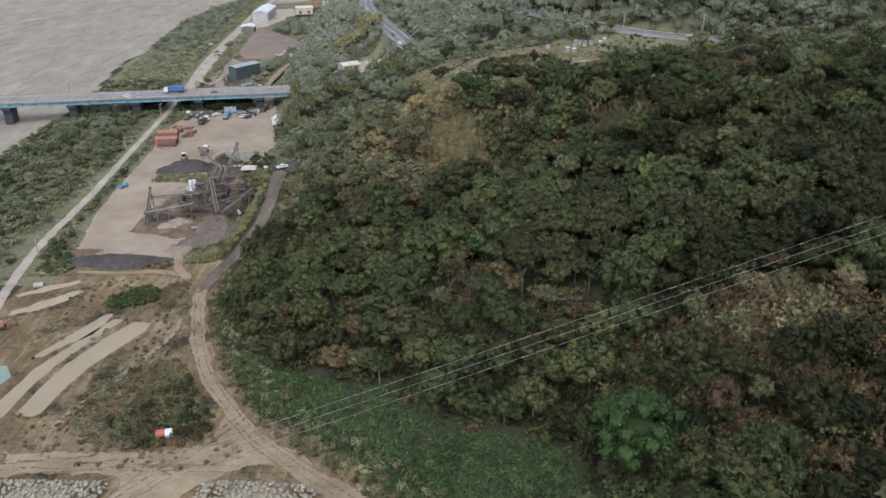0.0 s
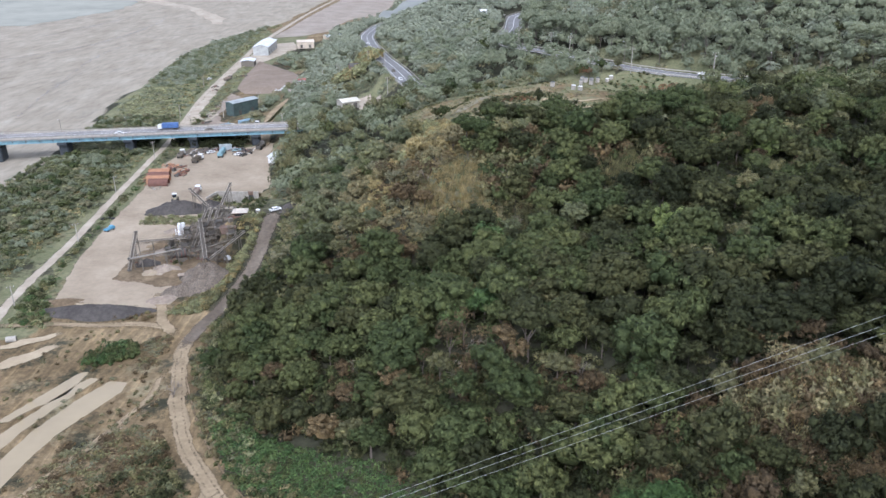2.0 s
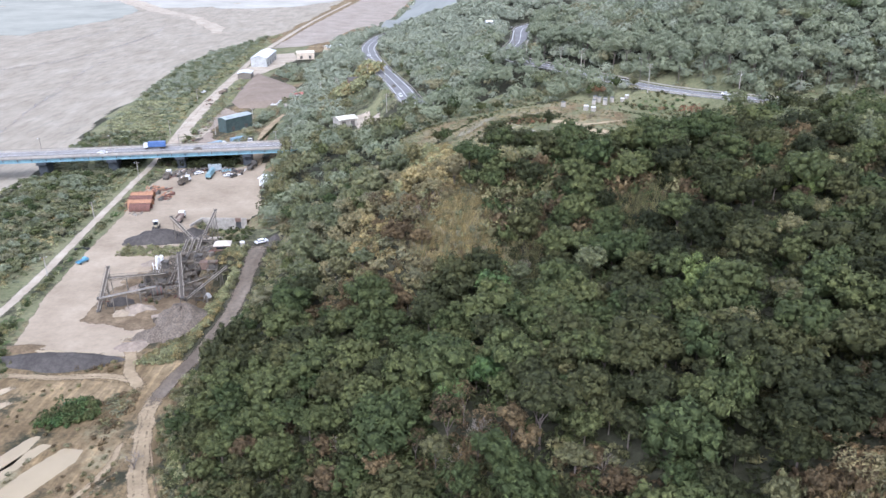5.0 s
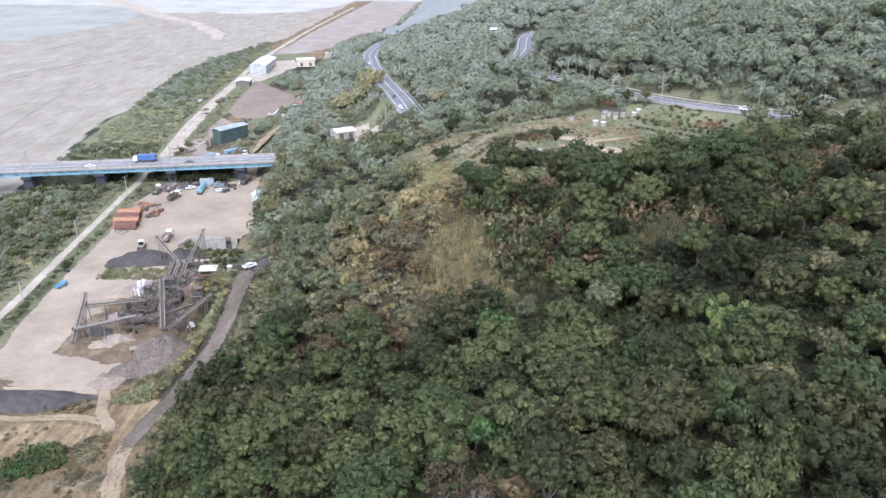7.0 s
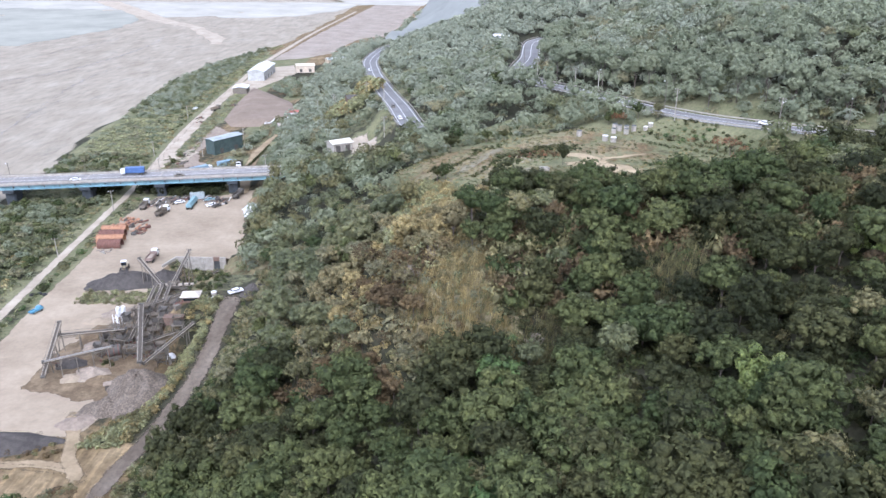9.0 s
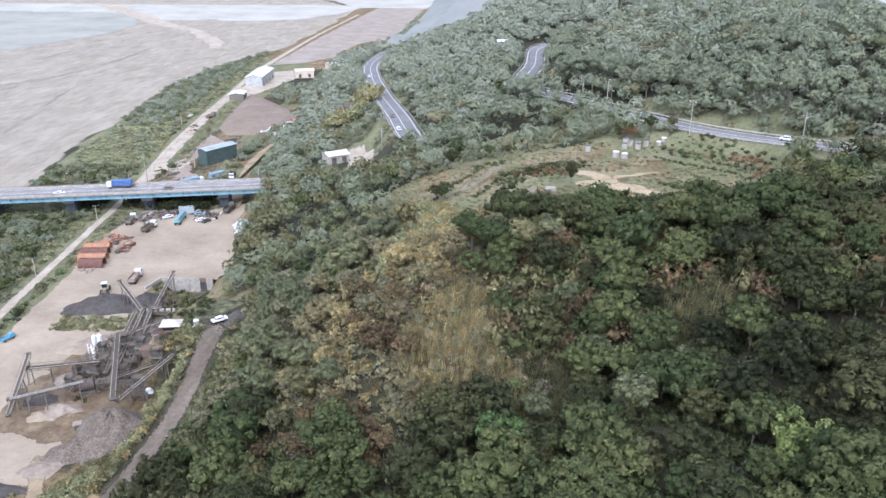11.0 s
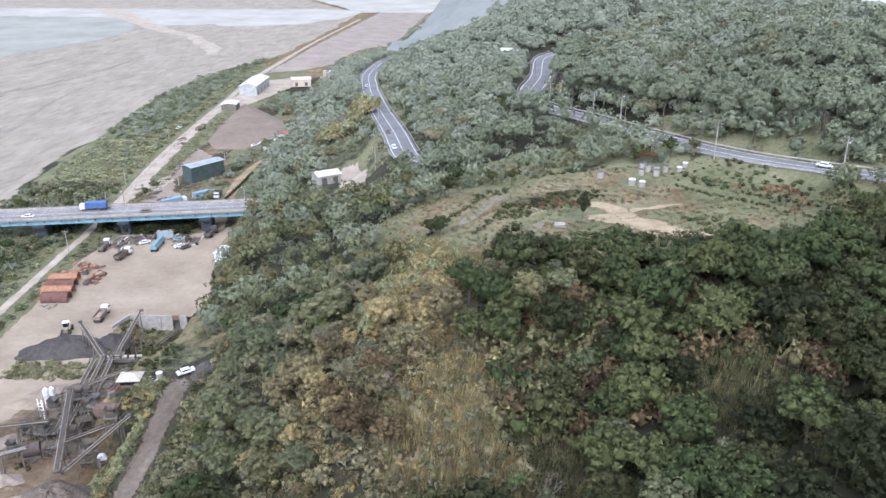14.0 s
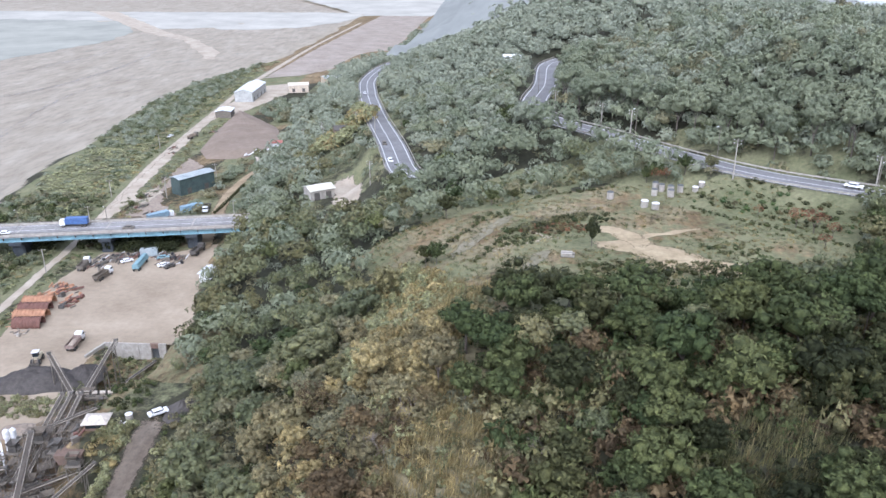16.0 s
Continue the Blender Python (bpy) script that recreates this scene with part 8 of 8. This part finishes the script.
# tall pale grass on the brink of the terrace
ox, oy = scatter(-24, 10, 248, 310, 1.0)
near = np.minimum(ell(ox, oy, -8, 288, 8, 14, 15), ell(ox, oy, 1, 243, 7, 5)) + 0.3 * wobble(ox, oy, 6, 3)
ok = (near < 1) & (rng.uniform(0, 1, ox.shape) < 0.9)
for x, y, z in zip(ox[ok], oy[ok], height(ox[ok], oy[ok])):
    s = rng.uniform(1.3, 2.6)
    k = ("pale", "straw", "pale", "straw", "pale")[int(rng.integers(5))]
    if rng.uniform() < 0.4:
        add(k, "shrubs", placed(SHRUB[int(rng.integers(4))], x, y, z + 0.5 * s, 0.7 * s, 0.9 * s, rng.uniform(0, 6.28)))
    else:
        add(k, "reeds", placed(REED[int(rng.integers(3))], x, y, z, 1.2, s, rng.uniform(0, 6.28), 0.3))
# dry bushes below it
ox, oy = scatter(-26, 10, 238, 290, 2.2)
near = ell(ox, oy, -9, 264, 9, 23, 18) + 0.3 * wobble(ox, oy, 8, 6)
ok = (near < 1) & ~inside(ox, oy, CLEARING)
for x, y, z in zip(ox[ok], oy[ok], height(ox[ok], oy[ok])):
    s = rng.uniform(1.4, 2.8)
    add(("straw", "tan", "straw", "pale", "scrub")[int((0.5 + 0.5 * float(wobble(x, y, 7, 9))) * 2.5 + 2.4 * rng.uniform())], "shrubs", placed(SMALL[int(rng.integers(4))], x, y, z + 0.7 * s, s, s, rng.uniform(0, 6.28)))
# planted beds and weeds of the terrace
for cx, cy, rx_, ry_, gap, kk in ((23, 313.5, 9, 4, 1.2, ("red", "brown", "brown", "dark", "olive")), (14, 307.5, 5, 3, 1.3, ("dark", "mid")), (32, 321, 8, 3, 1.4, ("mid", "dark")), (42, 289.5, 17, 4.5, 1.5, ("mid", "olive", "dark", "mid")),
                                  (69, 289, 12, 4, 1.5, ("dark", "olive", "brown")), (62, 300, 8, 3, 1.8, ("olive", "mid")), (20, 280, 18, 8, 1.7, ("olive", "mid", "scrub", "pale")), (8, 327, 6, 3, 1.8, ("mid", "dark"))):
    ox, oy = scatter(cx - rx_, cx + rx_, cy - ry_, cy + ry_, gap)
    ok = ell(ox, oy, cx, cy, rx_, ry_) + 0.35 * wobble(ox, oy, 4, 9) < 1
    for x, y, z in zip(ox[ok], oy[ok], height(ox[ok], oy[ok])):
        s = rng.uniform(0.35, 0.95)
        add(kk[int(rng.integers(len(kk)))], "shrubs", placed(SHRUB[int(rng.integers(4))], x, y, z + 0.25 * s, s, s * 0.9, rng.uniform(0, 6.28)))
# scrub and weeds beside the dike road beyond the bridge
ox, oy = scatter(-176, -136, 440, 640, 3.0)
ok = (ox > dike_x(oy) + 7.5) & (ox < dike_x(oy) + 16) & (wobble(ox, oy, 16, 7) > -0.2)
for x, y, z in zip(ox[ok], oy[ok], height(ox[ok], oy[ok])):
    s = rng.uniform(0.6, 1.4)
    add(("scrub", "pale", "dusty", "tan")[int(rng.integers(4))], "shrubs", placed(HERB[int(rng.integers(4))], x, y, z + 0.2, s * 1.3, s, rng.uniform(0, 6.28)))
# orchard rows of the upper terrace
ox, oy = scatter(60, 92, 304, 336, 2.6)
ok = inside(ox, oy, CLEARING) & (oy > 330 - 0.9 * (ox - 60))
for x, y, z in zip(ox[ok], oy[ok], height(ox[ok], oy[ok])):
    s = rng.uniform(0.5, 1.1)
    add(["dark", "mid", "bright"][int(rng.integers(3))], "shrubs", placed(SHRUB[int(rng.integers(4))], x, y, z + 0.3 * s, s, s, rng.uniform(0, 6.28)))
# grass tufts and weeds over the clearing
ox, oy = scatter(-30, 94, 266, 346, 1.6)
bare = np.minimum(near_line(ox, oy, np.array([(26, 302), (34, 306), (40, 304), (44, 299), (52, 291), (66, 287)], float))[0], near_line(ox, oy, np.array([(32, 315), (42, 309), (58, 315)], float))[0])
ok = inside(ox, oy, CLEARING) & (bare > 3.0) & (wobble(ox, oy, 13, 5) + 0.5 * rng.uniform(-1, 1, ox.shape) > -0.15)
for x, y, z in zip(ox[ok], oy[ok], height(ox[ok], oy[ok])):
    s = rng.uniform(0.25, 0.6)
    add(["scrub", "mid", "straw", "olive", "tan"][int(rng.integers(5))], "grass", placed(REED[int(rng.integers(3))], x, y, z, 0.9, s, rng.uniform(0, 6.28)))
# yellow-green bank beside the ramp
ox, oy = scatter(-92, -66, 222, 278, 1.3)
d = near_line(ox, oy, HILL_ROAD)[0]
ok = (d > 3.0) & (d < np.interp(oy, (222, 240, 256, 276), (15, 11, 10.5, 10.5))) & (ox < np.interp(oy, (222, 240, 256, 274), (-73.5, -70, -68, -68.5)))
for x, y, z in zip(ox[ok], oy[ok], height(ox[ok], oy[ok])):
    s = rng.uniform(0.8, 1.6)
    add(["pale", "pale", "straw", "pale", "olive"][int(rng.integers(5))] if rng.uniform() < 0.85 else "olive", "shrubs", placed(SHRUB[int(rng.integers(4))], x, y, z + 0.3 * s, s, s, rng.uniform(0, 6.28)))
# weeds in and around the plant
for x0, x1, y0, y1, g, kk in ((-122, -99, 295, 303.5, 1.15, ("pale", "pale", "olive", "scrub")), (-102, -84, 302, 331, 1.3, ("pale", "mid", "pale", "scrub")), (-80, -72, 282, 300, 1.8, ("mid", "dark")), (-104, -98, 268, 277, 2.0, ("dark", "mid")), (-98, -92, 255, 260, 2.0, ("mid", "dark")),
                              (-100, -88, 218, 223, 1.8, ("brown", "olive")), (-128, -118, 214, 222, 1.8, ("mid", "olive"))):
    ox, oy = scatter(x0, x1, y0, y1, g)
    for x, y, z in zip(ox, oy, height(ox, oy)):
        if rng.uniform() < 0.75:
            s = rng.uniform(0.5, 1.25)
            add(kk[int(rng.integers(len(kk)))], "shrubs", placed(SHRUB[int(rng.integers(4))], x, y, z + 0.3 * s, s, s, rng.uniform(0, 6.28)))
# scrub on the bare lot in front
ox, oy = scatter(-110, -45, 126, 210, 1.7)
z1 = np.minimum.reduce([ell(ox, oy, -63, 142, 13, 10, 10), ell(ox, oy, -60, 153, 9, 6)])
z2 = ell(ox, oy, -91.5, 197, 7.5, 5.2, 25)
z4 = np.minimum(ell(ox, oy, -78, 146, 9, 12, 15), ell(ox, oy, -66, 160, 13, 8, 10)) + 0.3 * wobble(ox, oy, 7, 4)
z5 = ell(ox, oy, -80, 200, 7, 8)
z3 = ell(ox, oy, -82, 200, 8, 6)
ok = near_line(ox, oy, HILL_ROAD)[0] > 4.5
for p in (POND_A, POND_B, POND_C, POND_D):
    ok &= ~inside(ox, oy, p)
for x, y, z, a, b, c, d, e, o in zip(ox, oy, height(ox, oy), z1, z2, z3, z4, z5, ok):
    if not o:
        continue
    s = rng.uniform(0.5, 1.15)
    if b < 1:
        add("mid" if rng.uniform() < 0.7 else "bright", "shrubs", placed(SHRUB[int(rng.integers(4))], x, y, z + 0.6 * s, s * 1.7, s * 1.9, rng.uniform(0, 6.28)))
    elif a < 1:
        add(["dark", "brown", "olive", "dark", "grey"][int(rng.integers(5))], "shrubs", placed(SHRUB[int(rng.integers(4))], x, y, z + 0.3 * s, s * 1.7, s * 1.4, rng.uniform(0, 6.28)))
    elif d < 1 or e < 1:
        add(("olive", "brown", "tan", "brown", "olive", "scrub")[int(rng.integers(6))], "shrubs", placed(HERB[int(rng.integers(4))], x, y, z + 0.08, s * 1.6, s * 0.8, rng.uniform(0, 6.28)))
    elif c < 1 and rng.uniform() < 0.7 or rng.uniform() < (0.42 if x > -80 else 0.16) + 0.3 * float(wobble(x, y, 18, 5)):
        add(["olive", "brown", "scrub", "tan"][int(rng.integers(4))], "shrubs", placed(SHRUB[int(rng.integers(4))], x, y, z + 0.2 * s, s * 0.8, s * 0.6, rng.uniform(0, 6.28)))
# low herbs on the green slope at the hill's foot
ox, oy = scatter(-58, 30, 94, 170, 0.98)
ok = (ox > foot(oy) + 1.0) & inside(ox, oy, GLADE) & (near_line(ox, oy, HILL_ROAD)[0] > 4.2)
for x, y, z in zip(ox[ok], oy[ok], height(ox[ok], oy[ok])):
    s = rng.uniform(0.6, 1.2)
    lump = rng.uniform() < 0.05 + 0.10 * float(wobble(x, y, 9, 4))
    add("bright" if rng.uniform() < 0.8 else "mid", "herbs", placed(SHRUB[int(rng.integers(4))], x, y, z + 0.4, s * 1.7, s * 1.5, rng.uniform(0, 6.28)) if lump
        else placed(HERB[int(rng.integers(4))], x, y, z + 0.1, s * 1.1, s * 0.8, rng.uniform(0, 6.28)))
# clipped hedge of little cypresses along the ramp road
for i in range(14):
    single_plant("hedge_cypress", -109.3 + 0.25 * i, 446 + 2.4 * i, 0.8, 1.0, NEAR[2], "dark", "small dark cypress in a row along the road", "tree", "cypress hedge", 1.6)

WHAT = {"woods": ("woods", "dense {} broadleaf woods covering the hillside", "woods"), "shrubs": ("undergrowth", "low {} shrubs and undergrowth", "shrubs"),
        "far_woods": ("distant_woods", "hazy distant {} woods on the far slopes", "woods"), "thicket": ("thicket", "{} riverside thicket of bushes", "bushes"),
        "reeds": ("reeds", "tall {} reeds and dry grass on the open slope", "reeds"), "grass": ("grass_tufts", "{} grass tufts and weeds on the terrace", "grass"), "herbs": ("herb_layer", "low {} herbs covering the foot of the slope", "herbs"), "trunks": ("tree_trunks", "thin {} tree trunks between the crowns", "trunks")}
for (what, kind), items in batch.items():
    v, f = join([(a, b) for a, b, _ in items])
    name, label, cat = WHAT[what]
    ob = new(name, mesh_of(name, v, f, LEAF.get(kind, BARK), np.concatenate([c for _, _, c in items])))
    tagged(ob, label.format(NAMES[kind]), cat, kind="stuff")
